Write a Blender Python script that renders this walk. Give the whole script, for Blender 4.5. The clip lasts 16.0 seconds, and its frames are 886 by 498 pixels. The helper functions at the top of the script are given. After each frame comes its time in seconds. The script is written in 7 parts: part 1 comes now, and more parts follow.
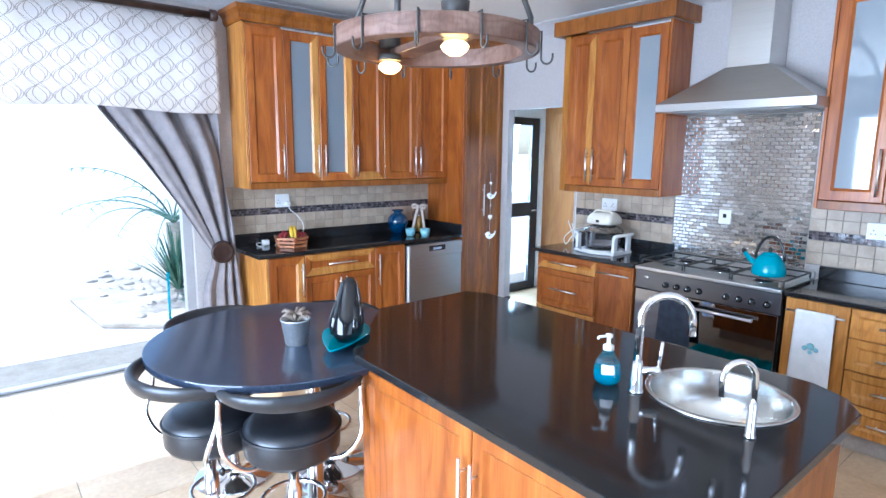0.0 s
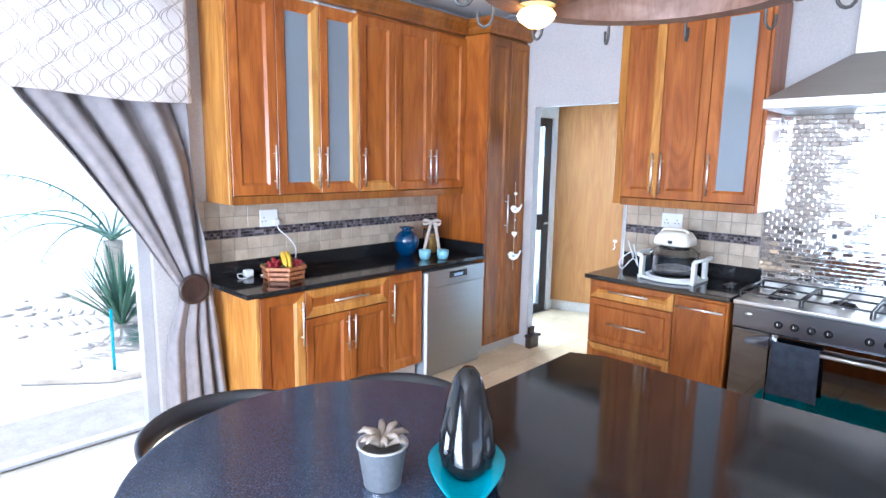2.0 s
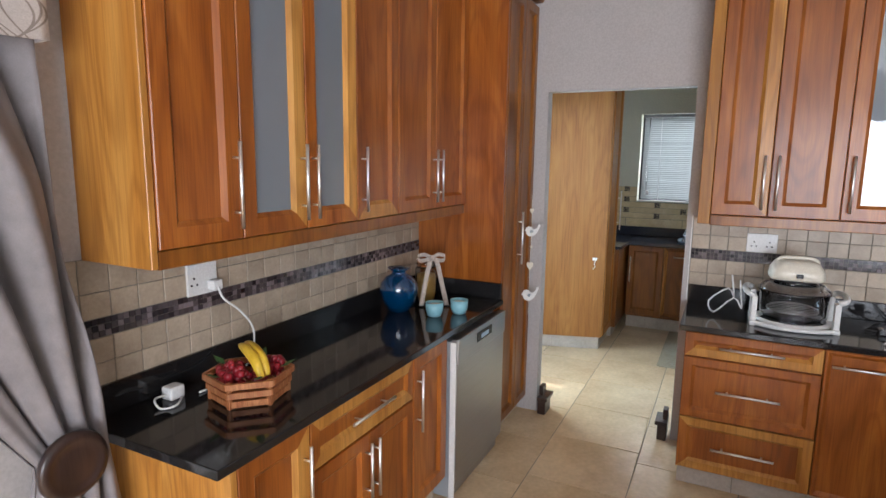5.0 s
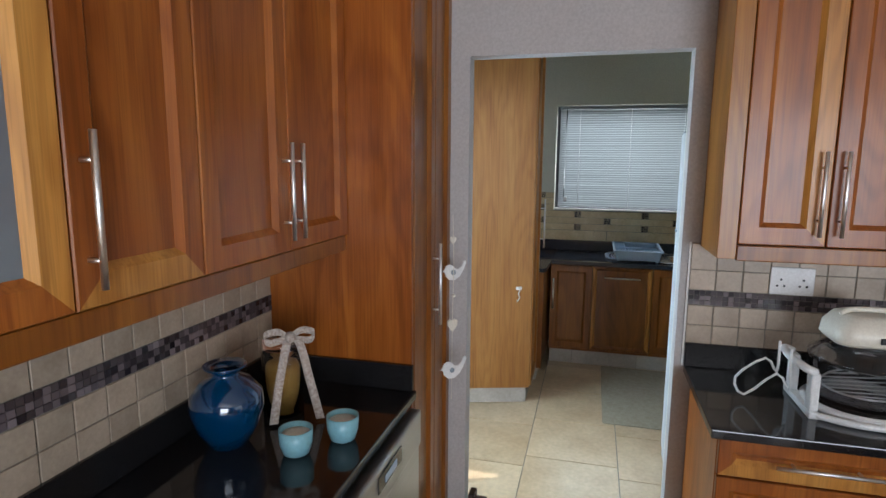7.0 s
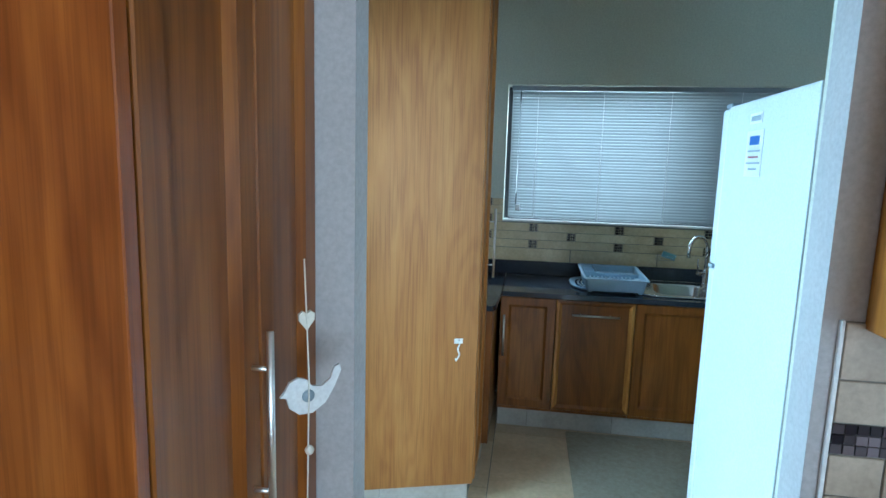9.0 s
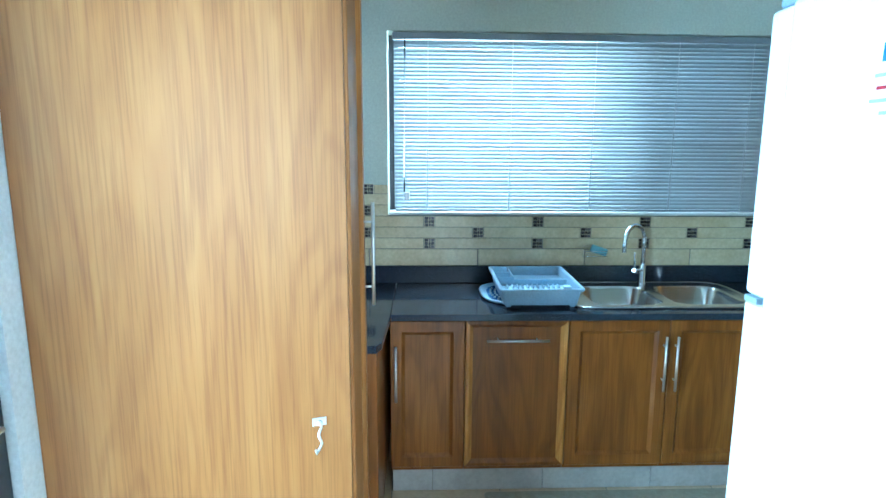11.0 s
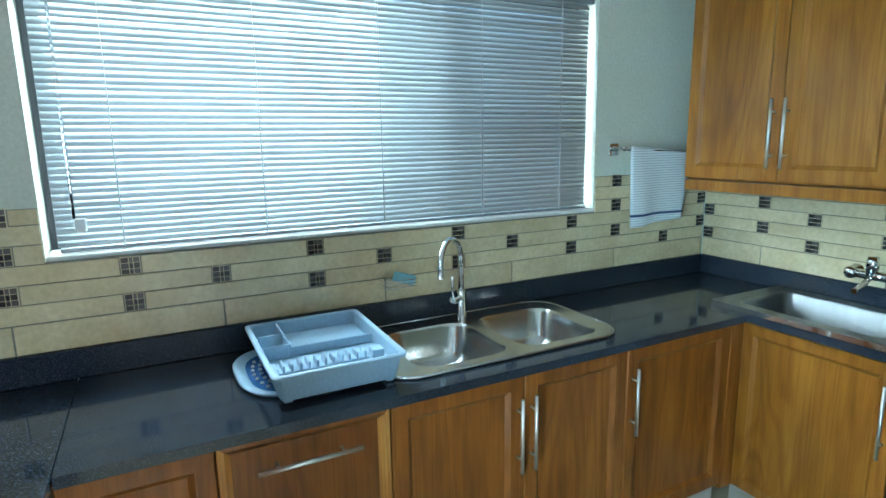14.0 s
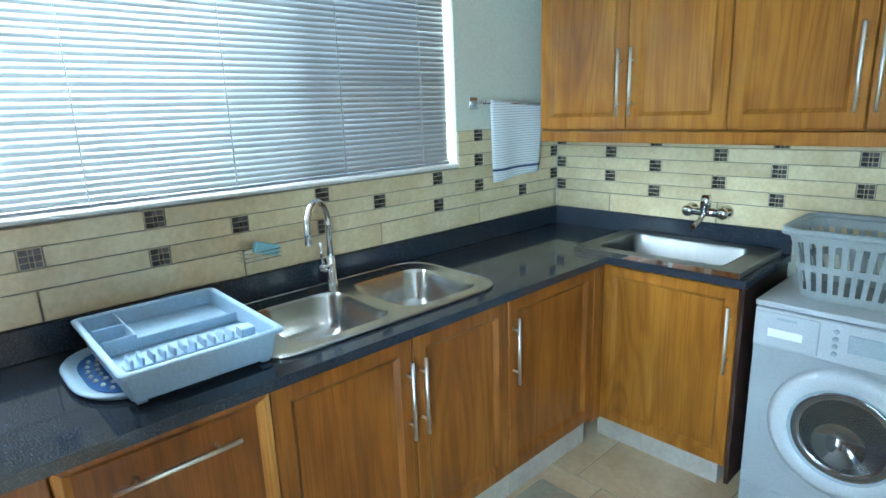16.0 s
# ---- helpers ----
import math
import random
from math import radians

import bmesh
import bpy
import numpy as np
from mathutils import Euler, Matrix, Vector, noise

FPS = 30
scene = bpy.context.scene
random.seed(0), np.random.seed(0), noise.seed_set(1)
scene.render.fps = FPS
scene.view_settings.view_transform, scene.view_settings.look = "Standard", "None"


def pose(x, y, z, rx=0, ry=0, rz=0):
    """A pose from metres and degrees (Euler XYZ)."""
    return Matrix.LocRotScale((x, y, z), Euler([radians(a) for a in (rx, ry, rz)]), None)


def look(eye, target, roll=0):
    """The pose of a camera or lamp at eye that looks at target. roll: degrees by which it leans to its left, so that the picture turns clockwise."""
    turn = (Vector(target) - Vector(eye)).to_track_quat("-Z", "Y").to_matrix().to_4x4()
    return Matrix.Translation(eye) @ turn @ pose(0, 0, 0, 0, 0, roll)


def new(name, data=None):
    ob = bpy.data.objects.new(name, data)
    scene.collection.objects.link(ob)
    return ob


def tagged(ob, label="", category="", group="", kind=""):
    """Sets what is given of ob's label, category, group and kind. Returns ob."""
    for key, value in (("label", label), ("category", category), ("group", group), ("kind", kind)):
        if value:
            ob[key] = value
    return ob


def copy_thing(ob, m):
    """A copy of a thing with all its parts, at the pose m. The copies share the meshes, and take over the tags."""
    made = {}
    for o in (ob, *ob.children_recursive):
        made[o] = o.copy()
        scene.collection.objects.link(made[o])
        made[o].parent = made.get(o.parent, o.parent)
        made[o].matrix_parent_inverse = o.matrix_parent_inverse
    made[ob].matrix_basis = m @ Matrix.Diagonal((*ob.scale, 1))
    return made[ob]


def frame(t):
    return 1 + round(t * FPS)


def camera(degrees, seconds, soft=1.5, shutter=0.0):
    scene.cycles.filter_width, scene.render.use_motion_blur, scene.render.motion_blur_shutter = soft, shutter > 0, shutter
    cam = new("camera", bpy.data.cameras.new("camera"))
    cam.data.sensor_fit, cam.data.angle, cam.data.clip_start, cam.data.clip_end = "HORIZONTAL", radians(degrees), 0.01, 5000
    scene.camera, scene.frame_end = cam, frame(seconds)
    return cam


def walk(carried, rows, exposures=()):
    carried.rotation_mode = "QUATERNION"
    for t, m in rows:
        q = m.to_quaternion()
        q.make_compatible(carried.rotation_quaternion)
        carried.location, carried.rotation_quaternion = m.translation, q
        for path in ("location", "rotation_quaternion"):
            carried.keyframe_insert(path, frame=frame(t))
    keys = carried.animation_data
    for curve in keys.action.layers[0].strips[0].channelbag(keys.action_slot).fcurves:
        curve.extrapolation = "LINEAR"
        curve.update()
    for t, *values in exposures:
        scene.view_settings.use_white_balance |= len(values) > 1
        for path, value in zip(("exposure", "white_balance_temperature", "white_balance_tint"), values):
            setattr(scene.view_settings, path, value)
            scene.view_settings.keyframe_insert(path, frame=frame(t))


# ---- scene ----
cam = camera(75.7, 16.0)
PATH = [
    (0, (0.121, 0.085, 1.7), (1.385, 1.598, 1.367), 0.6),
    (0.5, (0.179, 0.345, 1.696), (1.472, 1.833, 1.358), 0.7),
    (1, (0.246, 0.645, 1.696), (1.579, 2.1, 1.367), 0.7),
    (1.5, (0.272, 0.955, 1.699), (1.647, 2.371, 1.377), 0.8),
    (2, (0.302, 1.29, 1.697), (1.718, 2.666, 1.38), 0.9),
    (2.5, (0.36, 1.67, 1.691), (1.84, 2.977, 1.371), 1.0),
    (3, (0.406, 2.035, 1.696), (1.952, 3.263, 1.38), 1.1),
    (3.5, (0.428, 2.358, 1.713), (2.04, 3.502, 1.404), 0.9),
    (3.7, (0.466, 2.471, 1.714), (2.099, 3.583, 1.402), 0.8),
    (4.75, (0.705, 3.055, 1.711), (2.45, 3.985, 1.401), 0.75),
    (5.8, (1.29, 3.425, 1.708), (3.127, 4.156, 1.402), 0.7),
    (6, (1.403, 3.487, 1.708), (3.255, 4.18, 1.413), 0.7),
    (6.5, (1.745, 3.62, 1.698), (3.625, 4.231, 1.391), 0.5),
    (7, (2.054, 3.718, 1.706), (3.966, 4.22, 1.403), 0.4),
    (7.5, (2.397, 3.77, 1.692), (4.331, 4.182, 1.397), 0.4),
    (8, (2.746, 3.783, 1.688), (4.685, 4.168, 1.384), 0.2),
    (8.2, (2.882, 3.809, 1.681), (4.824, 4.179, 1.38), 0.7),
    (10.3, (4.047, 3.952, 1.627), (6.02, 4.016, 1.307), 0.7),
    (10.5, (4.149, 3.946, 1.625), (6.122, 3.963, 1.295), 0.6),
    (11, (4.384, 3.897, 1.612), (6.354, 3.819, 1.272), 0.4),
    (11.5, (4.606, 3.853, 1.599), (6.572, 3.72, 1.256), 0.5),
    (12, (4.81, 3.839, 1.584), (6.767, 3.63, 1.231), 0.2),
    (12.5, (5.001, 3.84, 1.575), (6.935, 3.458, 1.237), -0.1),
    (13, (5.176, 3.833, 1.576), (7.064, 3.279, 1.213), -0.3),
    (13.5, (5.332, 3.803, 1.594), (7.161, 3.084, 1.227), -0.6),
    (14, (5.416, 3.777, 1.603), (7.165, 2.88, 1.232), -1.0),
    (14.5, (5.499, 3.777, 1.602), (7.13, 2.679, 1.236), -1.8),
    (15, (5.539, 3.783, 1.593), (7.056, 2.534, 1.219), -2.2),
    (15.5, (5.564, 3.794, 1.566), (7.022, 2.486, 1.159), -2.2),
    (16, (5.574, 3.786, 1.528), (7.0, 2.467, 1.054), -2.1),
]
EXPOSURE = [(0, 0.6, 4850, 8), (1.5, 0.95, 5000, 10), (2.5, 0.7, 5250, 12), (3.5, 0.0, 5750, 14), (6, -0.3, 6150, 14), (7, -0.55, 5950, 12), (8, -0.5, 5400, 4), (10.3, 0.65, 4350, -9), (11.5, 1.15, 4500, -7), (12.5, 1.15, 5000, -5), (13.5, 0.95, 5050, -6), (14.5, 0.78, 5050, -6), (16, 1.2, 5250, 1)]
walk(cam, [(t, look(eye, target, roll)) for t, eye, target, roll in PATH], EXPOSURE)

# ---- world and large lights ----
world = bpy.data.worlds.new("world")
scene.world = world
world.use_nodes = True
wn = world.node_tree.nodes
sky = wn.new("ShaderNodeTexSky")
sky.sky_type = "NISHITA"
sky.sun_disc = False
sky.sun_elevation = radians(52)
sky.sun_rotation = radians(-20)
wn["Background"].inputs["Strength"].default_value = 0.15
world.node_tree.links.new(sky.outputs["Color"], wn["Background"].inputs["Color"])


def lamp(name, kind, m, energy, color=(1, 1, 1), **more):
    data = bpy.data.lights.new(name, kind)
    data.energy, data.color = energy, color
    ob = new(name, data)
    ob.matrix_world = m
    if kind == "AREA":
        data.shape, data.size, data.size_y = "RECTANGLE", more["size"], more["size_y"]
    if kind == "SUN":
        data.angle = radians(0.5)
    if kind == "POINT":
        data.shadow_soft_size = more["radius"]
    return ob


# The sun stands in the north-north-west, over the garden.
lamp("sun", "SUN", look((-4, 12, 15), (0, 0, 0)), 5.0, (1.0, 0.95, 0.86))
# Sky through the openings: the living side behind the walk, the scullery window and the scullery's glazed door.
lamp("sky_west_opening", "AREA", look((-2.62, 1.4, 1.35), (0, 1.4, 1.2)), 320, (0.93, 0.97, 1.0), size=3.0, size_y=2.0)
# Unseen south opening, added with this lamp to brighten the north cabinets.
lamp("sky_south_opening", "AREA", look((0.4, -3.12, 1.35), (0.4, 0, 1.2)), 22, (0.95, 0.98, 1.0), size=3.0, size_y=2.0)
lamp("sky_scullery_window", "AREA", look((7.95, 3.45, 2.0), (6.2, 3.3, 1.3)), 68, (0.95, 1.0, 0.95), size=1.3, size_y=1.3)
lamp("sky_glazed_door", "AREA", look((5.05, 5.10, 1.15), (5.1, 3.0, 0.9)), 47, (0.70, 0.90, 1.0), size=0.8, size_y=1.9)

# ---- materials ----
def shader(name, color=(0.8, 0.8, 0.8), rough=0.5, metal=0.0, **more):
    m = bpy.data.materials.new(name)
    m.use_nodes = True
    b = m.node_tree.nodes["Principled BSDF"]
    b.inputs["Base Color"].default_value = (*color, 1)
    b.inputs["Roughness"].default_value = rough
    b.inputs["Metallic"].default_value = metal
    for k, v in more.items():
        b.inputs[k.replace("_", " ")].default_value = v
    return m


def nodes_of(m):
    return m.node_tree.nodes, m.node_tree.links, m.node_tree.nodes["Principled BSDF"]


def ramp(nt, stops):
    r = nt.new("ShaderNodeValToRGB")
    e = r.color_ramp.elements
    while len(e) < len(stops):
        e.new(0.5)
    for el, (p, c) in zip(e, stops):
        el.position, el.color = p, (*c, 1)
    return r


def coords(nt, li, scale, shift=True, kind="Object"):
    """Object coordinates, scaled, and moved by a random step for each object."""
    tc, mp = nt.new("ShaderNodeTexCoord"), nt.new("ShaderNodeMapping")
    mp.inputs["Scale"].default_value = scale
    li.new(tc.outputs[kind], mp.inputs["Vector"])
    if shift:
        oi, mu = nt.new("ShaderNodeObjectInfo"), nt.new("ShaderNodeMath")
        mu.operation, mu.inputs[1].default_value = "MULTIPLY", 37.0
        li.new(oi.outputs["Random"], mu.inputs[0])
        li.new(mu.outputs[0], mp.inputs["Location"])
    return mp.outputs["Vector"]


def noise_tex(nt, li, vec, scale, detail=4.0, rough=0.55, distort=0.0):
    n = nt.new("ShaderNodeTexNoise")
    n.inputs["Scale"].default_value, n.inputs["Detail"].default_value = scale, detail
    n.inputs["Roughness"].default_value, n.inputs["Distortion"].default_value = rough, distort
    li.new(vec, n.inputs["Vector"])
    return n.outputs["Fac"]


def mixed(nt, li, a, b, fac, mode="MIX"):
    m = nt.new("ShaderNodeMix")
    m.data_type, m.blend_type = "RGBA", mode
    for sock, v in ((m.inputs[6], a), (m.inputs[7], b), (m.inputs[0], fac)):
        if isinstance(v, (int, float)):
            sock.default_value = v
        elif isinstance(v, tuple):
            sock.default_value = (*v, 1)
        else:
            li.new(v, sock)
    return m.outputs[2]


def bump(nt, li, b, height, strength, distance=0.002):
    n = nt.new("ShaderNodeBump")
    n.inputs["Strength"].default_value, n.inputs["Distance"].default_value = strength, distance
    li.new(height, n.inputs["Height"])
    li.new(n.outputs["Normal"], b.inputs["Normal"])


def wood(name, dark, mid, light, rough=0.33, vec_scale=(1, 1, 1), figure=0.55):
    """Varnished hardwood, its grain along z: flame figure, broad tone changes, fine pores."""
    m = shader(name, mid, rough)
    nt, li, b = nodes_of(m)
    sx, sy, sz = vec_scale
    v = coords(nt, li, (sx * 4.6, sy * 4.6, sz * 0.8))
    field = noise_tex(nt, li, v, 1.0, 2.5, 0.42, 0.35)
    turns, wave = nt.new("ShaderNodeMath"), nt.new("ShaderNodeMath")
    turns.operation, turns.inputs[1].default_value = "MULTIPLY", 74.0
    wave.operation = "SINE"
    li.new(field, turns.inputs[0])
    li.new(turns.outputs[0], wave.inputs[0])
    half = nt.new("ShaderNodeMapRange")
    half.inputs[1].default_value = -1.0
    li.new(wave.outputs[0], half.inputs[0])
    broad = noise_tex(nt, li, coords(nt, li, (sx * 7.0, sy * 7.0, sz * 1.15)), 1.0, 3, 0.55, 0.8)
    v2 = coords(nt, li, (sx * 150, sy * 150, sz * 3.4))
    pores = noise_tex(nt, li, v2, 1.0, 3, 0.65)
    r1 = ramp(nt, [(0.26, dark), (0.5, mid), (0.76, light)])
    li.new(broad, r1.inputs["Fac"])
    r2 = ramp(nt, [(0.0, (0.66, 0.58, 0.52)), (0.62, (1, 1, 1))])
    li.new(half.outputs[0], r2.inputs["Fac"])
    c = mixed(nt, li, r1.outputs["Color"], r2.outputs["Color"], figure, "MULTIPLY")
    r3 = ramp(nt, [(0.36, (0.66, 0.61, 0.57)), (0.54, (1.03, 1.03, 1.03))])
    li.new(pores, r3.inputs["Fac"])
    c = mixed(nt, li, c, r3.outputs["Color"], 0.55, "MULTIPLY")
    oi = nt.new("ShaderNodeObjectInfo")
    r4 = ramp(nt, [(0.0, (0.88, 0.85, 0.82)), (1.0, (1.10, 1.09, 1.06))])
    li.new(oi.outputs["Random"], r4.inputs["Fac"])
    c = mixed(nt, li, c, r4.outputs["Color"], 1.0, "MULTIPLY")
    li.new(c, b.inputs["Base Color"])
    b.inputs["Coat Weight"].default_value, b.inputs["Coat Roughness"].default_value = 0.15, 0.16
    b.inputs["Specular IOR Level"].default_value = 0.35
    bump(nt, li, b, pores, 0.12, 0.0006)
    return m


def mottled(name, a, c, scale, rough, fine=60.0, bump_by=0.1, spread=0.0):
    """A surface of two tones at two scales, with a light relief; spread: tone from piece to piece."""
    m = shader(name, a, rough)
    nt, li, b = nodes_of(m)
    v = coords(nt, li, (1, 1, 1))
    n1, n2 = noise_tex(nt, li, v, scale, 4, 0.6), noise_tex(nt, li, v, fine, 3, 0.6)
    r = ramp(nt, [(0.32, a), (0.68, c)])
    li.new(n1, r.inputs["Fac"])
    r2 = ramp(nt, [(0.3, (0.88, 0.87, 0.86)), (0.7, (1.04, 1.04, 1.04))])
    li.new(n2, r2.inputs["Fac"])
    col = mixed(nt, li, r.outputs["Color"], r2.outputs["Color"], 1.0, "MULTIPLY")
    if spread:
        oi = nt.new("ShaderNodeObjectInfo")
        r3 = ramp(nt, [(0.0, (1 - spread,) * 3), (1.0, (1 + spread * 0.6,) * 3)])
        li.new(oi.outputs["Random"], r3.inputs["Fac"])
        col = mixed(nt, li, col, r3.outputs["Color"], 1.0, "MULTIPLY")
    li.new(col, b.inputs["Base Color"])
    if bump_by:
        bump(nt, li, b, n2, bump_by)
    return m


def granite(name, base, fleck, rough, amount):
    m = shader(name, base, rough)
    nt, li, b = nodes_of(m)
    v = coords(nt, li, (1, 1, 1))
    vo = nt.new("ShaderNodeTexVoronoi")
    vo.inputs["Scale"].default_value = 420
    li.new(v, vo.inputs["Vector"])
    n = noise_tex(nt, li, v, 240, 3, 0.7)
    r = ramp(nt, [(0.52, base), (0.62, fleck)])
    li.new(n, r.inputs["Fac"])
    r2 = ramp(nt, [(0.0, (0.75, 0.75, 0.75)), (1.0, (1.25, 1.25, 1.25))])
    li.new(vo.outputs["Color"], r2.inputs["Fac"])
    c = mixed(nt, li, base, r.outputs["Color"], amount)
    c = mixed(nt, li, c, r2.outputs["Color"], 1.0, "MULTIPLY")
    li.new(c, b.inputs["Base Color"])
    n3 = noise_tex(nt, li, v, 3.0, 3, 0.6)
    mr = nt.new("ShaderNodeMapRange")
    mr.inputs[3].default_value, mr.inputs[4].default_value = rough * 0.8, rough * 1.5
    li.new(n3, mr.inputs[0])
    li.new(mr.outputs[0], b.inputs["Roughness"])
    return m


def brushed(name, color, rough, scale=(3, 3, 300), tone=0.12):
    m = shader(name, color, rough, 1.0)
    nt, li, b = nodes_of(m)
    v = coords(nt, li, scale)
    n = noise_tex(nt, li, v, 1.0, 3, 0.6)
    r = ramp(nt, [(0.3, tuple(x * (1 - tone) for x in color)), (0.7, color)])
    li.new(n, r.inputs["Fac"])
    li.new(r.outputs["Color"], b.inputs["Base Color"])
    bump(nt, li, b, n, 0.05, 0.0005)
    return m


WOOD = wood("heartwood", (0.22, 0.058, 0.008), (0.34, 0.102, 0.014), (0.44, 0.155, 0.026), 0.33, (1, 1, 1), 0.5)
WOOD2 = wood("heartwood_dark", (0.15, 0.046, 0.006), (0.24, 0.082, 0.010), (0.32, 0.124, 0.018), 0.33, (1, 1, 0.9), 0.5)
# Sapwood, and also the colour for light caught on drawer bevels.
PALE = wood("sapwood", (0.42, 0.17, 0.028), (0.54, 0.25, 0.05), (0.62, 0.33, 0.085), 0.35)
VENEER = wood("door_veneer", (0.30, 0.120, 0.026), (0.37, 0.160, 0.038), (0.43, 0.205, 0.058), 0.45, (1.0, 1.0, 0.9), 0.32)
VENEER.node_tree.nodes["Principled BSDF"].inputs["Coat Weight"].default_value = 0.0
HONEY = wood("honey_hardwood", (0.23, 0.085, 0.008), (0.33, 0.132, 0.014), (0.42, 0.185, 0.026), 0.33, (0.9, 0.9, 0.8), 0.5)
GRANITE = granite("black_granite", (0.012, 0.0115, 0.012), (0.034, 0.033, 0.035), 0.07, 0.5)
# Dark blue stone, its base lifted to paint in the sky's haze.
GRANITE3 = granite("haze_blue_granite", (0.022, 0.030, 0.050), (0.10, 0.125, 0.19), 0.12, 0.6)
# Base tinted blue for the window's sheen on the speckled stone.
GRANITE2 = granite("speckled_granite", (0.020, 0.025, 0.036), (0.075, 0.09, 0.125), 0.07, 0.6)
PAINT = mottled("grey_wall_paint", (0.45, 0.425, 0.415), (0.49, 0.465, 0.455), 2.0, 0.75, 90, 0.06)
PAINT_G = mottled("pale_green_cream_paint", (0.63, 0.64, 0.53), (0.67, 0.68, 0.57), 2.0, 0.7, 90, 0.06)
WHITE = mottled("white_paint", (0.78, 0.77, 0.74), (0.82, 0.81, 0.79), 2.0, 0.6, 80, 0.05)
# White trim; its grey puts the shade under the ceiling into the colour.
TRIM = mottled("shade_grey_trim", (0.42, 0.41, 0.42), (0.47, 0.46, 0.47), 2.0, 0.6, 80, 0.05)
FLOOR = mottled("travertine_look_tile", (0.56, 0.39, 0.22), (0.73, 0.57, 0.37), 3.0, 0.28, 40, 0.05, 0.06)
GROUT = mottled("grey_grout", (0.22, 0.20, 0.17), (0.28, 0.26, 0.22), 8.0, 0.9)
KICK = mottled("grey_beige_kick_tile", (0.40, 0.35, 0.30), (0.52, 0.47, 0.41), 5.0, 0.4, 50, 0.05, 0.06)
TILE = mottled("beige_wall_tile", (0.38, 0.30, 0.22), (0.51, 0.42, 0.32), 9.0, 0.42, 90, 0.12, 0.13)
LTILE = mottled("cream_marble_tile", (0.64, 0.51, 0.29), (0.78, 0.67, 0.43), 6.0, 0.22, 60, 0.08, 0.08)
STEEL_CHIP = shader("steel_mosaic", (0.70, 0.69, 0.68), 0.10, 1.0)
STEEL = brushed("brushed_steel", (0.60, 0.59, 0.57), 0.28)
STEEL_D = brushed("brushed_steel_grey", (0.40, 0.40, 0.40), 0.32)
STEEL_P = brushed("dark_brushed_steel", (0.17, 0.17, 0.18), 0.28)
STEEL_H = brushed("brushed_steel_basin", (0.66, 0.65, 0.62), 0.22, (40, 3, 3))
SILVER = mottled("silver_paint", (0.27, 0.29, 0.31), (0.31, 0.33, 0.35), 3.0, 0.3, 200, 0.0)
CHROME = shader("chrome", (0.82, 0.82, 0.84), 0.06, 1.0)
NICKEL = shader("satin_nickel", (0.84, 0.83, 0.81), 0.36, 1.0)
BLACK = mottled("black_enamel", (0.012, 0.012, 0.013), (0.02, 0.02, 0.021), 5.0, 0.25, 90, 0.0)
BLACK_GLASS = shader("black_mirrored_oven_glass", (0.23, 0.23, 0.24), 0.04, 1.0)
LEATHER = mottled("black_leatherette", (0.012, 0.013, 0.016), (0.022, 0.023, 0.027), 12.0, 0.32, 300, 0.2)
IRON = mottled("dark_iron", (0.03, 0.028, 0.027), (0.06, 0.055, 0.05), 9.0, 0.5, 120, 0.2)
GREYWOOD = wood("weathered_brown_wood", (0.10, 0.055, 0.04), (0.17, 0.10, 0.075), (0.24, 0.16, 0.13), 0.5, (0.6, 0.6, 8))
PLASTIC = mottled("white_plastic", (0.74, 0.74, 0.73), (0.79, 0.79, 0.78), 3.0, 0.35, 120, 0.0)
CREAM = mottled("cream_plastic", (0.70, 0.66, 0.56), (0.75, 0.71, 0.61), 3.0, 0.35, 120, 0.0)
FRIDGE = mottled("white_fridge_enamel", (0.74, 0.78, 0.80), (0.78, 0.81, 0.83), 2.0, 0.25, 200, 0.02)
GREYPLAST = mottled("grey_plastic", (0.27, 0.32, 0.36), (0.31, 0.36, 0.40), 3.0, 0.35, 120, 0.0)
BLUEGREY = mottled("blue_grey_plastic", (0.33, 0.45, 0.58), (0.38, 0.50, 0.63), 3.0, 0.35, 120, 0.0)
TURQ = mottled("turquoise_enamel", (0.012, 0.26, 0.35), (0.02, 0.31, 0.41), 3.0, 0.18, 100, 0.0)
AQUA = mottled("pale_aqua_glaze", (0.23, 0.47, 0.54), (0.28, 0.53, 0.60), 6.0, 0.3, 80, 0.02)
TEAL_CLOTH = mottled("turquoise_cloth", (0.012, 0.46, 0.53), (0.03, 0.58, 0.64), 30.0, 0.9, 300, 0.6)
NAVY = mottled("dark_slate_cloth", (0.025, 0.032, 0.05), (0.045, 0.055, 0.08), 20.0, 0.9, 300, 0.5)
TOWEL = mottled("white_cloth", (0.72, 0.72, 0.72), (0.80, 0.80, 0.80), 20.0, 0.95, 260, 0.7)
CURTAIN = mottled("grey_mauve_curtain", (0.215, 0.195, 0.20), (0.275, 0.25, 0.255), 14.0, 0.9, 400, 0.5)
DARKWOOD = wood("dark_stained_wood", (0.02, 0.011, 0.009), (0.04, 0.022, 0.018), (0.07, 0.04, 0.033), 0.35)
ALU = mottled("dark_aluminium", (0.035, 0.036, 0.04), (0.05, 0.052, 0.057), 4.0, 0.4, 100, 0.0)
ALU_L = mottled("grey_aluminium", (0.33, 0.33, 0.34), (0.38, 0.38, 0.39), 4.0, 0.4, 100, 0.0)
GLASS = shader("clear_glass", (1, 1, 1), 0.0, 0.0, Transmission_Weight=1.0, IOR=1.45)
FROST = shader("frosted_glass", (0.36, 0.42, 0.48), 0.35, 0.0, Transmission_Weight=0.55, IOR=1.45, Coat_Weight=1.0, Coat_Roughness=0.03)
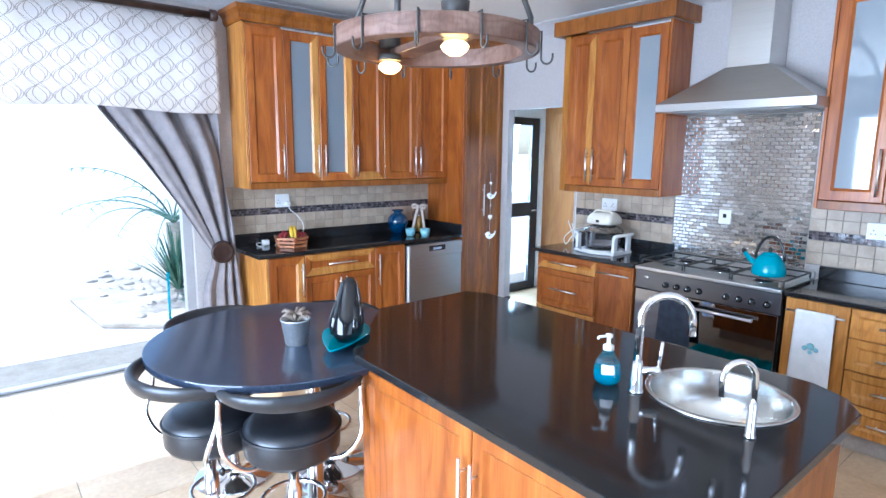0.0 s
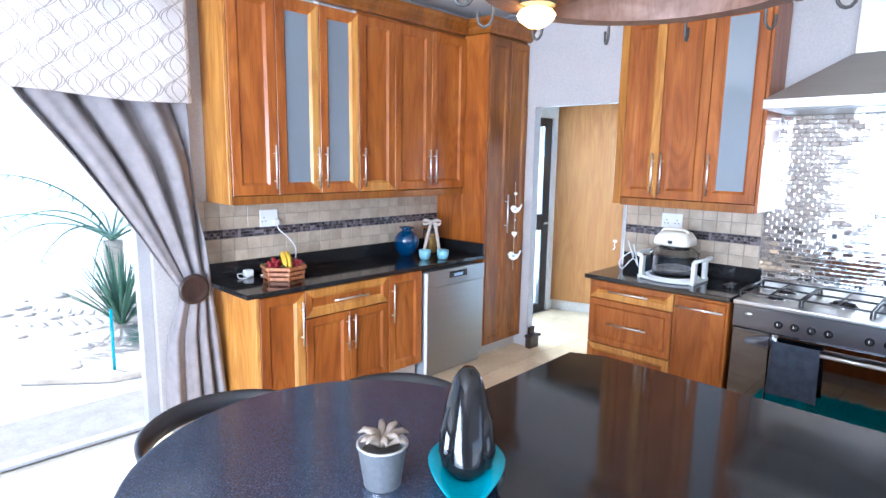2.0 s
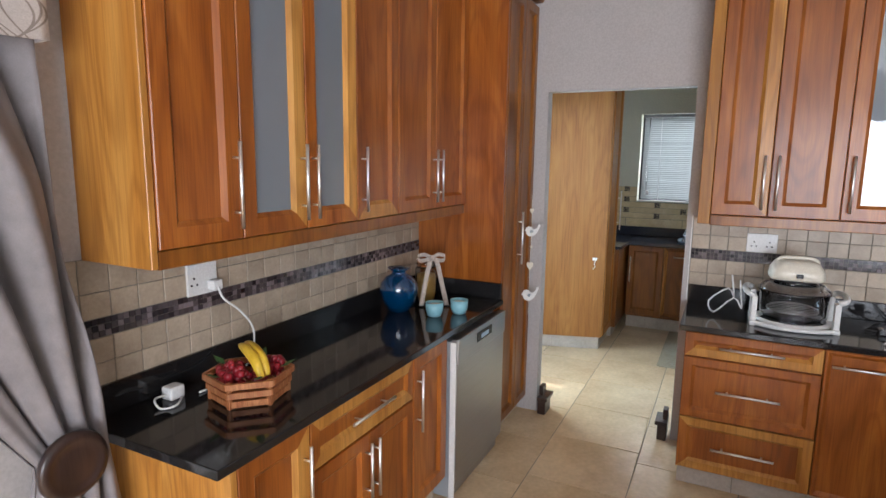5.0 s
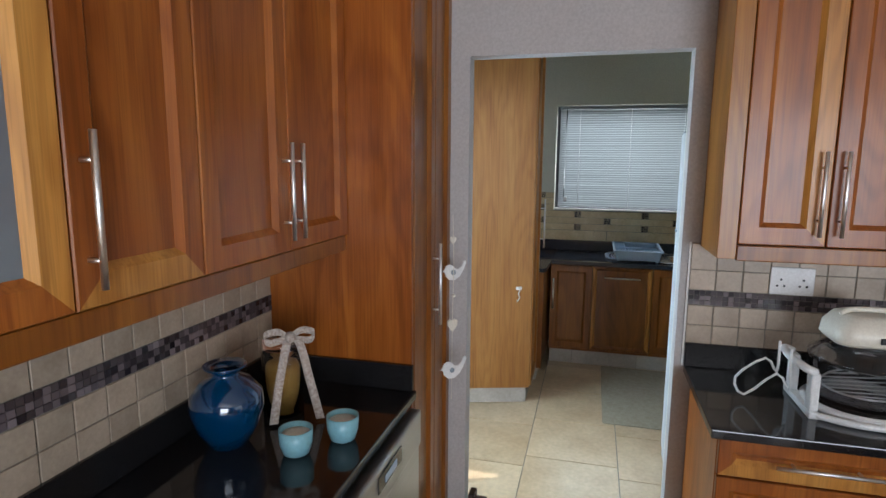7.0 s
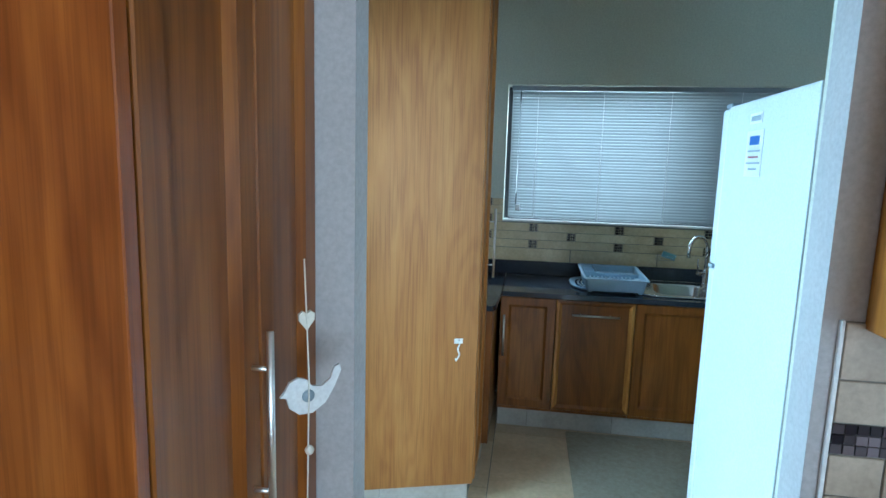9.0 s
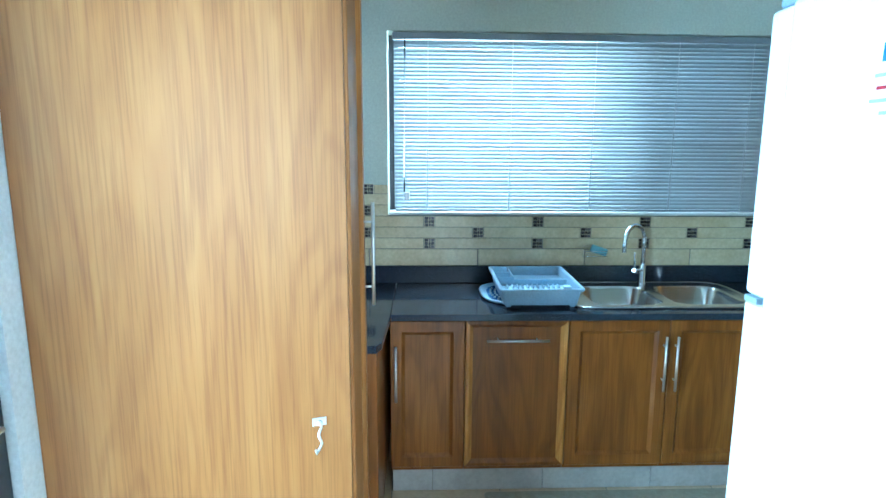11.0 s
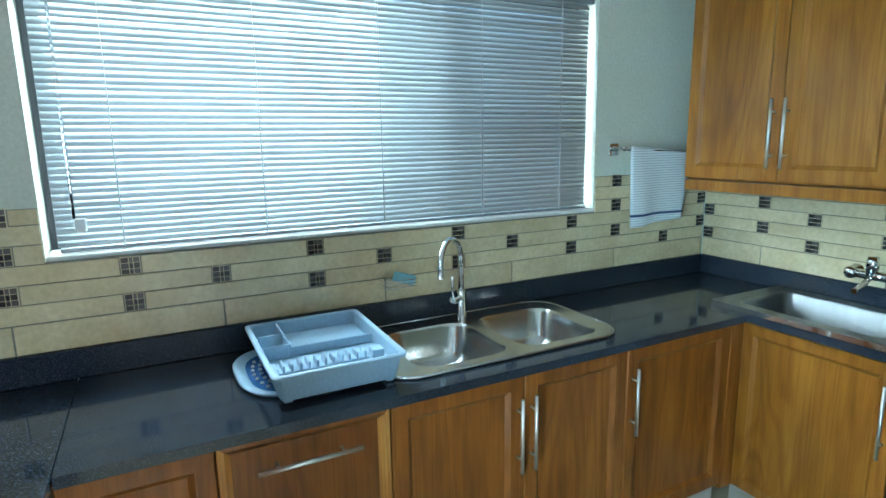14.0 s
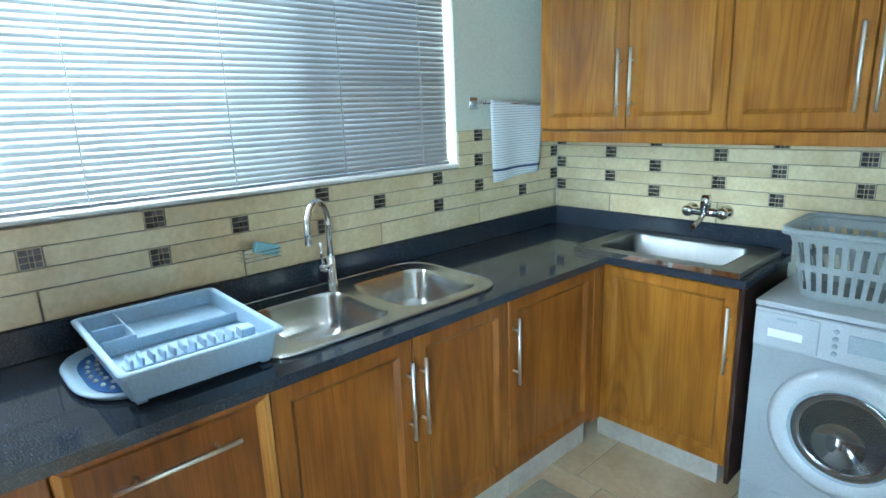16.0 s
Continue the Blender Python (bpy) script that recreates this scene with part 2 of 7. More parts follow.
CAB_GLASS = shader("cabinet_glass", (0.42, 0.47, 0.52), 0.05, 0.0, Transmission_Weight=0.5, IOR=1.5, Coat_Weight=1.0, Coat_Roughness=0.02)
BLUE_GLASS = shader("cobalt_blue_glass", (0.0, 0.055, 0.16), 0.03, 0.0, Transmission_Weight=0.45, IOR=1.5, Coat_Weight=1.0, Coat_Roughness=0.02)
RED = mottled("red_fruit", (0.17, 0.006, 0.012), (0.32, 0.015, 0.025), 30.0, 0.3, 120, 0.2)
YELLOW = mottled("banana_yellow", (0.70, 0.42, 0.02), (0.80, 0.55, 0.05), 15.0, 0.45, 90, 0.1)
GREEN = mottled("leaf_green", (0.04, 0.10, 0.03), (0.08, 0.17, 0.05), 15.0, 0.5, 90, 0.1)
SUCC = mottled("grey_green_succulent", (0.15, 0.11, 0.085), (0.25, 0.20, 0.15), 15.0, 0.55, 90, 0.1)
BASKET_WOOD = wood("basket_wood", (0.30, 0.09, 0.03), (0.42, 0.16, 0.06), (0.55, 0.26, 0.11), 0.5, (6, 6, 6))

# ---- building tools ----
def thing(name, at, label, category, group="", kind=""):
    ob = new(name)
    ob.location = at
    ob.empty_display_size = 0.1
    return tagged(ob, label, category, group, kind)


def base_of(ob):
    p = Vector((0, 0, 0))
    while ob is not None:
        p += ob.location
        ob = ob.parent
    return p


def mesh_of(name, bm, mats, smooth=False):
    me = bpy.data.meshes.new(name)
    bmesh.ops.recalc_face_normals(bm, faces=bm.faces)
    bm.to_mesh(me)
    bm.free()
    for m in mats if isinstance(mats, (list, tuple)) else [mats]:
        me.materials.append(m)
    if smooth:
        me.shade_smooth()
    return me


def part(name, bm, mats, parent=None, label="", smooth=False):
    """One mesh object, built in world coordinates, under a thing or a part (or free, with no parent)."""
    if parent is not None:
        bmesh.ops.translate(bm, verts=bm.verts, vec=-base_of(parent))
    ob = new(name, mesh_of(name, bm, mats, smooth))
    ob.parent = parent
    return tagged(ob, label)


def single(name, bm, mats, label, category, group="", kind="", smooth=False):
    """A thing that is one mesh, with its origin at the middle of its foot."""
    xs = [v.co for v in bm.verts]
    at = Vector(((min(c.x for c in xs) + max(c.x for c in xs)) / 2, (min(c.y for c in xs) + max(c.y for c in xs)) / 2, min(c.z for c in xs)))
    bmesh.ops.translate(bm, verts=bm.verts, vec=-at)
    ob = new(name, mesh_of(name, bm, mats, smooth))
    ob.location = at
    return tagged(ob, label, category, group, kind)


def bevel(bm, edges, by, seg=1):
    bmesh.ops.bevel(bm, geom=edges, offset=by, segments=seg, profile=0.6, affect="EDGES", clamp_overlap=True)


def box(x0, x1, y0, y1, z0, z1, by=0.0, seg=1, bm=None, mat=0):
    """A box, with bevelled edges where by is given, added to bm or to a new one."""
    one = bmesh.new()
    vs = [one.verts.new((x, y, z)) for x in sorted((x0, x1)) for y in sorted((y0, y1)) for z in sorted((z0, z1))]
    for q in ((0, 1, 3, 2), (4, 6, 7, 5), (0, 4, 5, 1), (2, 3, 7, 6), (0, 2, 6, 4), (1, 5, 7, 3)):
        one.faces.new([vs[i] for i in q])
    bmesh.ops.recalc_face_normals(one, faces=one.faces)
    if by:
        bevel(one, one.edges[:], by, seg)
    for f in one.faces:
        f.material_index = mat
    return joined(bm, one)


def joined(bm, one):
    if bm is None:
        return one
    at = {v: bm.verts.new(v.co) for v in one.verts}
    for f in one.faces:
        g = bm.faces.new([at[v] for v in f.verts])
        g.material_index, g.smooth = f.material_index, f.smooth
    one.free()
    return bm


def prism(points, z0, z1, by=0.0, seg=1, bm=None, mat=0):
    """An upright slab over a plan outline."""
    one = bmesh.new()
    lo = [one.verts.new((x, y, z0)) for x, y in points]
    hi = [one.verts.new((x, y, z1)) for x, y in points]
    n = len(points)
    one.faces.new(hi)
    one.faces.new(lo[::-1])
    for i in range(n):
        one.faces.new((lo[i], lo[(i + 1) % n], hi[(i + 1) % n], hi[i]))
    bmesh.ops.recalc_face_normals(one, faces=one.faces)
    if by:
        bevel(one, [e for e in one.edges if abs(e.verts[0].co.z - e.verts[1].co.z) < 1e-6], by, seg)
    for f in one.faces:
        f.material_index = mat
    return joined(bm, one)


def tube(path, r, sides=10, bm=None, caps=True, mat=0, closed=False):
    """A round bar along a path of points; r: one radius, or one for each point."""
    one = bmesh.new()
    pts = [Vector(p) for p in path]
    rs = r if isinstance(r, (list, tuple)) else [r] * len(pts)
    rings, side = [], None
    for i, p in enumerate(pts):
        if closed:
            d = (pts[(i + 1) % len(pts)] - pts[i - 1]).normalized()
        else:
            d = (pts[min(i + 1, len(pts) - 1)] - pts[max(i - 1, 0)]).normalized()
        if side is None:
            side = d.cross(Vector((0, 0, 1)) if abs(d.z) < 0.9 else Vector((1, 0, 0))).normalized()
        side = (side - d * side.dot(d)).normalized()
        up = d.cross(side)
        rings.append([one.verts.new(p + rs[i] * (math.cos(a) * side + math.sin(a) * up)) for a in [2 * math.pi * k / sides for k in range(sides)]])
    pairs = list(zip(rings, rings[1:])) + ([(rings[-1], rings[0])] if closed else [])
    for a, b in pairs:
        for k in range(sides):
            f = one.faces.new((a[k], a[(k + 1) % sides], b[(k + 1) % sides], b[k]))
            f.smooth = True
    if caps and not closed:
        one.faces.new(rings[0][::-1])
        one.faces.new(rings[-1])
    for f in one.faces:
        f.material_index = mat
    return joined(bm, one)


def lathe(profile, at, sides=28, bm=None, mat=0, squash=(1, 1), caps=True):
    """A turned shape round the upright through at; profile: (radius, height) from foot to top."""
    one = bmesh.new()
    rings = []
    for r, z in profile:
        if r < 1e-5:
            rings.append([one.verts.new((at[0], at[1], at[2] + z))])
        else:
            rings.append([one.verts.new((at[0] + squash[0] * r * math.cos(2 * math.pi * k / sides), at[1] + squash[1] * r * math.sin(2 * math.pi * k / sides), at[2] + z)) for k in range(sides)])
    for a, b in zip(rings, rings[1:]):
        for k in range(sides):
            j = (k + 1) % sides
            if len(a) == 1 and len(b) == 1:
                continue
            f = one.faces.new((a[0], b[j], b[k]) if len(a) == 1 else (a[k], a[j], b[0]) if len(b) == 1 else (a[k], a[j], b[j], b[k]))
            f.smooth = True
    if caps and len(rings[0]) > 1:
        one.faces.new(rings[0][::-1])
    if caps and len(rings[-1]) > 1:
        one.faces.new(rings[-1])
    for f in one.faces:
        f.material_index = mat
    return joined(bm, one)


def ball(at, r, sides=16, rings=9, bm=None, mat=0):
    rx, ry, rz = r if isinstance(r, (list, tuple)) else (r, r, r)
    prof = [(math.sin(math.pi * i / rings), -math.cos(math.pi * i / rings) * rz) for i in range(rings + 1)]
    return lathe([(max(0, p) if 0 < i < rings else 0, z) for i, (p, z) in enumerate(prof)], at, sides, bm, mat, (rx, ry))


def placed(bm, m):
    bmesh.ops.transform(bm, matrix=m, verts=bm.verts)
    return bm


def bez(points, n=8):
    """A smooth path through the given points."""
    p = [Vector(q) for q in points]
    p = [2 * p[0] - p[1]] + p + [2 * p[-1] - p[-2]]
    out = []
    for i in range(1, len(p) - 2):
        for k in range(n):
            t = k / n
            out.append(0.5 * ((2 * p[i]) + (p[i + 1] - p[i - 1]) * t + (2 * p[i - 1] - 5 * p[i] + 4 * p[i + 1] - p[i + 2]) * t * t + (3 * p[i] - p[i - 1] - 3 * p[i + 1] + p[i + 2]) * t ** 3))
    return out + [p[-2]]


class Face:
    """A cabinet's front: o its foot's left end as one looks at it, u along it to the right, n out of it."""

    def __init__(self, o, u, n):
        self.o, self.u, self.n = Vector(o), Vector(u), Vector(n)
        self.m = Matrix((((*self.u, 0)), ((*self.n, 0)), (0, 0, 1, 0), (0, 0, 0, 1))).transposed()
        self.m = Matrix.Translation(self.o) @ self.m

    def put(self, bm):
        return placed(bm, self.m)


def bar_handle(f, u, v, length, upright, parent):
    """A satin steel bar on two posts; its middle at (u, v) on the front f."""
    bm = bmesh.new()
    h, k = length * 0.54, length * 0.34
    ends = [(u, 0.052, v - h), (u, 0.052, v + h)] if upright else [(u - h, 0.052, v), (u + h, 0.052, v)]
    tube(ends, 0.0064, 8, bm)
    for s in (-k, k):
        p = (u, v + s) if upright else (u + s, v)
        tube([(p[0], 0.018, p[1]), (p[0], 0.05, p[1])], 0.0042, 8, bm)
    return part("handle", f.put(bm), NICKEL, parent, "satin steel bar handle")


def door(f, u0, u1, v0, v1, parent, handle=None, glass=None, name="door", mat=None, stile=0.058, pale=(), flat=False):
    """A framed door or drawer front: mitred frame, sloped inner edge, recessed field or a pane. pale: which sides of
    the frame are of sapwood, on drawers also to paint in light on the bevels.
    """
    g, t, d = 0.002, 0.022, 0.008
    a, b, c, e = u0 + g, u1 - g, v0 + g, v1 - g
    s, k = stile, 0.016
    bm = bmesh.new()

    def ring(i, w):
        return [bm.verts.new(p) for p in ((a + i, w, c + i), (b - i, w, c + i), (b - i, w, e - i), (a + i, w, e - i))]

    rings = [ring(0, 0.001), ring(0, t - 0.003), ring(0.003, t), ring(s, t), ring(s + k, d), ring(s + k, 0.001)]
    for i, (p, q) in enumerate(zip(rings, rings[1:])):
        if i == 4 and not glass:
            break
        for j in range(4):
            fc = bm.faces.new((p[j], p[(j + 1) % 4], q[(j + 1) % 4], q[j]))
            fc.material_index = 1 if j in pale and i < 4 else 0
    if not glass:
        bm.faces.new(rings[4])
    ob = part(name, f.put(bm), [mat or WOOD, PALE], parent)
    if glass:
        part("pane", f.put(box(a + s + k - 0.004, b - s - k + 0.004, 0.004, 0.008, c + s + k - 0.004, e - s - k + 0.004)), glass, ob, "glass pane")
    if handle:
        side, length, height = handle
        if side == "top":
            bar_handle(f, (a + b) / 2, height, length, False, ob)
        elif side == "mid":
            bar_handle(f, (a + b) / 2, (c + e) / 2, length, False, ob)
        else:
            bar_handle(f, a + s * 0.5 if side == "left" else b - s * 0.5, height, length, True, ob)
    return ob


def carcass(x0, x1, y0, y1, z0, z1, parent, mat=None, open_side=None):
    """A cabinet's body of boards; open_side: the side with glass doors, behind which shelves show."""
    if not open_side:
        return part("body", box(x0, x1, y0, y1, z0, z1, 0.002), mat or WOOD, parent)
    bm = bmesh.new()
    w = 0.018
    if open_side == "-y":
        boxes = [(x0, x0 + w, y0, y1, z0, z1), (x1 - w, x1, y0, y1, z0, z1), (x0 + w, x1 - w, y1 - 0.01, y1, z0, z1)]
    else:
        boxes = [(x0, x1, y0, y0 + w, z0, z1), (x0, x1, y1 - w, y1, z0, z1), (x1 - 0.01, x1, y0 + w, y1 - w, z0, z1)]
    boxes += [(x0 + w, x1 - w, y0 + w, y1 - w, z, z + w) for z in (z0, z0 + (z1 - z0) * 0.36, z0 + (z1 - z0) * 0.68, z1 - w)]
    for q in boxes:
        box(*q, bm=bm)
    return part("body", bm, PLASTIC if mat is None else mat, parent)

# ---- the rooms ----
XB, YA, XE, YS = 4.445, 4.872, 7.436, 1.20  # kitchen's east and north wall, scullery's east and south wall
CEIL = 2.90
WALL_T = 0.085


def structure(name, bm, mats, label, smooth=False):
    return single(name, bm, mats, label, "structure", "", "structure", smooth)


def walls():
    bm = bmesh.new()  # kitchen north wall, with the sliding door's opening
    box(-2.75, -1.7, YA, YA + 0.22, 0, CEIL, bm=bm)
    box(-1.7, 1.50, YA, YA + 0.22, 2.16, CEIL, bm=bm)
    box(1.50, XB, YA, YA + 0.22, 0, CEIL, bm=bm)
    structure("wall_north", bm, PAINT, "grey-mauve painted plaster wall beside the sliding door")
    bm = bmesh.new()  # kitchen east wall, with the doorway
    x0, x1 = XB, XB + WALL_T
    box(x0, x1, 4.235, YA + 0.22, 0, CEIL, bm=bm)
    box(x0, x1, 3.372, 4.235, 2.135, CEIL, bm=bm)
    box(x0, x1, -3.0, 3.372, 0, CEIL, bm=bm)
    structure("wall_east", bm, PAINT, "pale grey painted wall with an open doorway")
    bm = bmesh.new()  # living side: a wide opening to the garden
    box(-2.75, -2.53, -3.0, -0.6, 0, CEIL, bm=bm)
    box(-2.75, -2.53, -0.6, 3.0, 2.4, CEIL, bm=bm)
    box(-2.75, -2.53, 3.0, YA, 0, CEIL, bm=bm)
    structure("wall_west", bm, PAINT, "grey painted wall with a wide glazed opening")
    # south wall, its opening added for the fill lamp
    bm = bmesh.new()
    box(-2.75, -1.2, -3.22, -3.0, 0, CEIL, bm=bm)
    box(-1.2, 2.0, -3.22, -3.0, 2.4, CEIL, bm=bm)
    box(2.0, x1, -3.22, -3.0, 0, CEIL, bm=bm)
    structure("wall_south", bm, PAINT, "grey painted wall with an added opening, out of view")
    bm = bmesh.new()  # scullery east wall round the window
    box(XE, XE + 0.22, YS - 0.2, 1.955, 0, CEIL, bm=bm)
    box(XE, XE + 0.22, 4.07, 5.6, 0, CEIL, bm=bm)
    box(XE, XE + 0.22, 1.955, 4.07, 0, 1.272, bm=bm)
    box(XE, XE + 0.22, 1.955, 4.07, 2.215, CEIL, bm=bm)
    structure("wall_scullery_east", bm, PAINT_G, "pale cream-green painted wall round the scullery window")
    structure("wall_scullery_south", box(x1, XE, YS - 0.2, YS, 0, CEIL), PAINT_G, "pale cream-green painted wall behind the washing machine")
    bm = bmesh.new()  # scullery north: the glazed door, then the wall up to the tall cupboard
    yn = 4.84
    box(x1, 4.60, yn, yn + 0.2, 0, CEIL, bm=bm)
    box(4.60, 5.66, yn, yn + 0.2, 2.13, CEIL, bm=bm)
    box(5.66, XE, yn, yn + 0.2, 0, CEIL, bm=bm)
    structure("wall_scullery_north", bm, WHITE, "white painted wall beside the glazed back door")
    structure("wall_scullery_west", box(x1, x1 + 0.012, YS, 3.372, 0, CEIL), PAINT_G, "pale cream-green painted wall behind the fridge")
    structure("ceiling", box(-2.75, XE + 0.22, -3.22, 5.6, CEIL, CEIL + 0.12), WHITE, "white painted flat ceiling")


walls()


def cornices():
    def run(points, name):
        bm = bmesh.new()
        for (xa, ya), (xb, yb) in points:
            d = Vector((xb - xa, yb - ya, 0)).normalized()
            n = Vector((-d.y, d.x, 0))
            sect = [(0, 0), (0, -0.10), (0.012, -0.10), (0.03, -0.07), (0.07, -0.03), (0.10, -0.012), (0.10, 0)]
            ra = [bm.verts.new(Vector((xa, ya, CEIL)) + n * p + Vector((0, 0, q))) for p, q in sect]
            rb = [bm.verts.new(Vector((xb, yb, CEIL)) + n * p + Vector((0, 0, q))) for p, q in sect]
            for i in range(len(sect) - 1):
                bm.faces.new((ra[i], rb[i], rb[i + 1], ra[i + 1]))
        structure(name, bm, TRIM, "white moulded cornice, coloured grey for its shade under the ceiling")

    run([((XB, YA), (-2.53, YA))], "cornice_north")
    run([((XB, -3.0), (XB, YA))], "cornice_east")


cornices()

# ---- kitchen: cabinets of the north wall ----
def unit(name, label, at, group):
    return thing(name, at, label, "cabinet", group)


def light_rail(strip, board, mat):
    """The pelmet under a run of wall cabinets: a front strip and the board behind it."""
    c = thing("light_rail", ((strip[0] + strip[1]) / 2, (strip[2] + strip[3]) / 2, strip[4]), "brown hardwood pelmet strip under the wall cabinets", "trim", "light rails")
    part("strip", box(*strip, 0.004, 2), mat, c)
    part("underside", box(*board, 0.001), mat, c)


def north_base_units():
    f = Face((0, 4.340, 0), (1, 0, 0), (0, -1, 0))
    g = "north base cabinets"
    c = unit("base_cabinet", "brown hardwood base cabinet with a pale end panel", (2.03, 4.57, 0.14), g)
    part("body", box(1.882, 2.189, 4.342, 4.868, 0.14, 0.868, 0.002), WOOD, c)
    part("end_panel", box(1.856, 1.880, 4.318, 4.868, 0.14, 0.868, 0.002), PALE, c, "pale yellow sapwood end panel")
    door(f, 1.882, 2.189, 0.14, 0.862, c, ("right", 0.26, 0.66), pale=(1,))
    c = unit("base_cabinet", "brown hardwood base cabinet with a drawer over two doors", (2.52, 4.57, 0.14), g)
    part("body", box(2.191, 2.870, 4.342, 4.868, 0.14, 0.868, 0.002), WOOD, c)
    door(f, 2.191, 2.870, 0.68, 0.862, c, ("mid", 0.26, 0), name="drawer", pale=(0, 2), stile=0.045)
    door(f, 2.191, 2.531, 0.14, 0.676, c, ("right", 0.22, 0.53), stile=0.05)
    door(f, 2.531, 2.870, 0.14, 0.676, c, ("left", 0.22, 0.53), stile=0.05)
    c = unit("base_cabinet", "narrow brown hardwood base cabinet beside the dishwasher", (3.0, 4.57, 0.14), g)
    part("body", box(2.872, 3.200, 4.342, 4.868, 0.14, 0.868, 0.002), WOOD, c)
    door(f, 2.872, 3.200, 0.14, 0.862, c, ("left", 0.26, 0.66))


north_base_units()


def north_upper_units():
    yf = 4.570
    f = Face((0, yf, 0), (1, 0, 0), (0, -1, 0))
    g = "north wall cabinets"
    z0, z1 = 1.448, 2.65
    runs = [(1.860, 2.167, None, "right", ()), (2.167, 2.481, FROST, "right", (1,)), (2.481, 2.799, FROST, "left", (1,)), (2.799, 3.130, None, "left", (0,)), (3.130, 3.505, None, "right", ()), (3.505, 3.898, None, "left", ())]
    for i, (a, b, glass, side, pale) in enumerate(runs):
        label = "tall brown hardwood wall cabinet with a frosted glass door" if glass else "tall brown hardwood wall cabinet with a framed door"
        c = unit("wall_cabinet", label, ((a + b) / 2, 4.73, z0), g)
        carcass(a + 0.001, b - 0.001, yf + 0.002, 4.868, z0, z1 + 0.02, c, WOOD if not glass else None, "-y" if glass else None)
        door(f, a, b, z0, z1, c, (side, 0.25, 1.62), glass, pale=pale)
        if i == 0:
            part("end_panel", box(a - 0.022, a - 0.001, yf - 0.016, 4.868, z0 - 0.05, z1 + 0.02, 0.002), PALE, c, "pale yellow sapwood end panel")
        if i == 2:
            part("cup", lathe([(0.02, 0), (0.035, 0.03), (0.038, 0.075), (0.034, 0.075), (0.03, 0.03)], ((a + b) / 2 + 0.05, 4.70, z0 + 0.019)), PLASTIC, c, "white cup on the shelf", True)
    light_rail((1.862, 3.898, yf - 0.012, yf + 0.02, z0 - 0.055, z0 - 0.002), (1.862, 3.898, yf + 0.021, 4.868, z0 - 0.03, z0 - 0.012), WOOD2)
    crown("north", [(1.825, 4.868), (1.825, 4.53), (3.90, 4.53)])


def crown(tag, line):
    """A moulded crown that leans out, on top of the wall cabinets."""
    bm = bmesh.new()
    sect = [(0.0, 2.672), (0.012, 2.69), (0.015, 2.725), (0.04, 2.755), (0.045, 2.785)]
    rows = []
    pts = [Vector((x, y, 0)) for x, y in line]
    for i, p in enumerate(pts):
        ns = []
        for a, b in ((i - 1, i), (i, i + 1)):
            if 0 <= a and b < len(pts):
                d = (pts[b] - pts[a]).normalized()
                ns.append(Vector((d.y, -d.x, 0)))
        n = sum(ns, Vector()) / len(ns)
        n = n / max(0.3, n.length_squared)
        rows.append([bm.verts.new(p - n * o * -1 + Vector((0, 0, z))) for o, z in sect] + [bm.verts.new(p - n * 0.04 + Vector((0, 0, 2.785))), bm.verts.new(p - n * 0.04 + Vector((0, 0, 2.672)))])
    for a, b in zip(rows, rows[1:]):
        k = len(a)
        for j in range(k):
            bm.faces.new((a[j], a[(j + 1) % k], b[(j + 1) % k], b[j]))
    bm.faces.new(rows[0])
    bm.faces.new(rows[-1])
    single("cabinet_crown", bm, WOOD2, "reddish brown moulded crown on the wall cabinets", "trim", "cabinet crowns")


north_upper_units()


def pantry_kitchen():
    c = unit("pantry_cupboard", "full-height brown hardwood pantry cupboard with two narrow doors", (4.12, 4.56, 0.1), "pantries")
    part("side_panel", box(3.90, 3.924, 4.315, 4.868, 0.10, 2.67, 0.002), WOOD, c, "broad plain hardwood side panel")
    part("body", box(3.925, 4.442, 4.337, 4.868, 0.10, 2.67, 0.002), WOOD2, c)
    f = Face((0, 4.335, 0), (1, 0, 0), (0, -1, 0))
    door(f, 3.926, 4.195, 0.10, 2.65, c, ("right", 0.30, 1.23), mat=WOOD2, stile=0.05)
    door(f, 4.195, 4.441, 0.10, 2.65, c, None, mat=WOOD2, stile=0.05)
    crown("pantry", [(3.89, 4.53), (3.89, 4.295), (4.442, 4.295)])
    single("kick_tile_pantry", box(3.93, 4.442, 4.375, 4.42, 0.0, 0.099, 0.002), KICK, "grey-beige tiled plinth under the pantry", "plinth", "plinths")


pantry_kitchen()


def granite_top(name, label, slab, upstands):
    c = thing(name, ((slab[0] + slab[1]) / 2, (slab[2] + slab[3]) / 2, 0.87), label, "worktop")
    part("slab", box(*slab, 0.870, 0.900, 0.004, 2), GRANITE, c)
    for q in upstands:
        part("upstand", box(*q, 0.003), GRANITE, c)


def tops():
    granite_top("worktop_north", "polished black granite worktop with upstand", (1.796, 3.899, 4.296, 4.870), [(1.796, 3.878, 4.850, 4.870, 0.9005, 1.0), (3.879, 3.899, 4.306, 4.870, 0.9005, 0.995)])
    granite_top("worktop_east", "polished black granite worktop beside the stove", (3.855, 4.443, 2.36, 3.335), [(4.423, 4.443, 2.36, 3.335, 0.9005, 0.998)])
    granite_top("worktop_east", "polished black granite worktop next to the stove", (3.855, 4.443, -1.2, 1.335), [(4.423, 4.443, -1.2, 1.335, 0.9005, 0.985)])


tops()

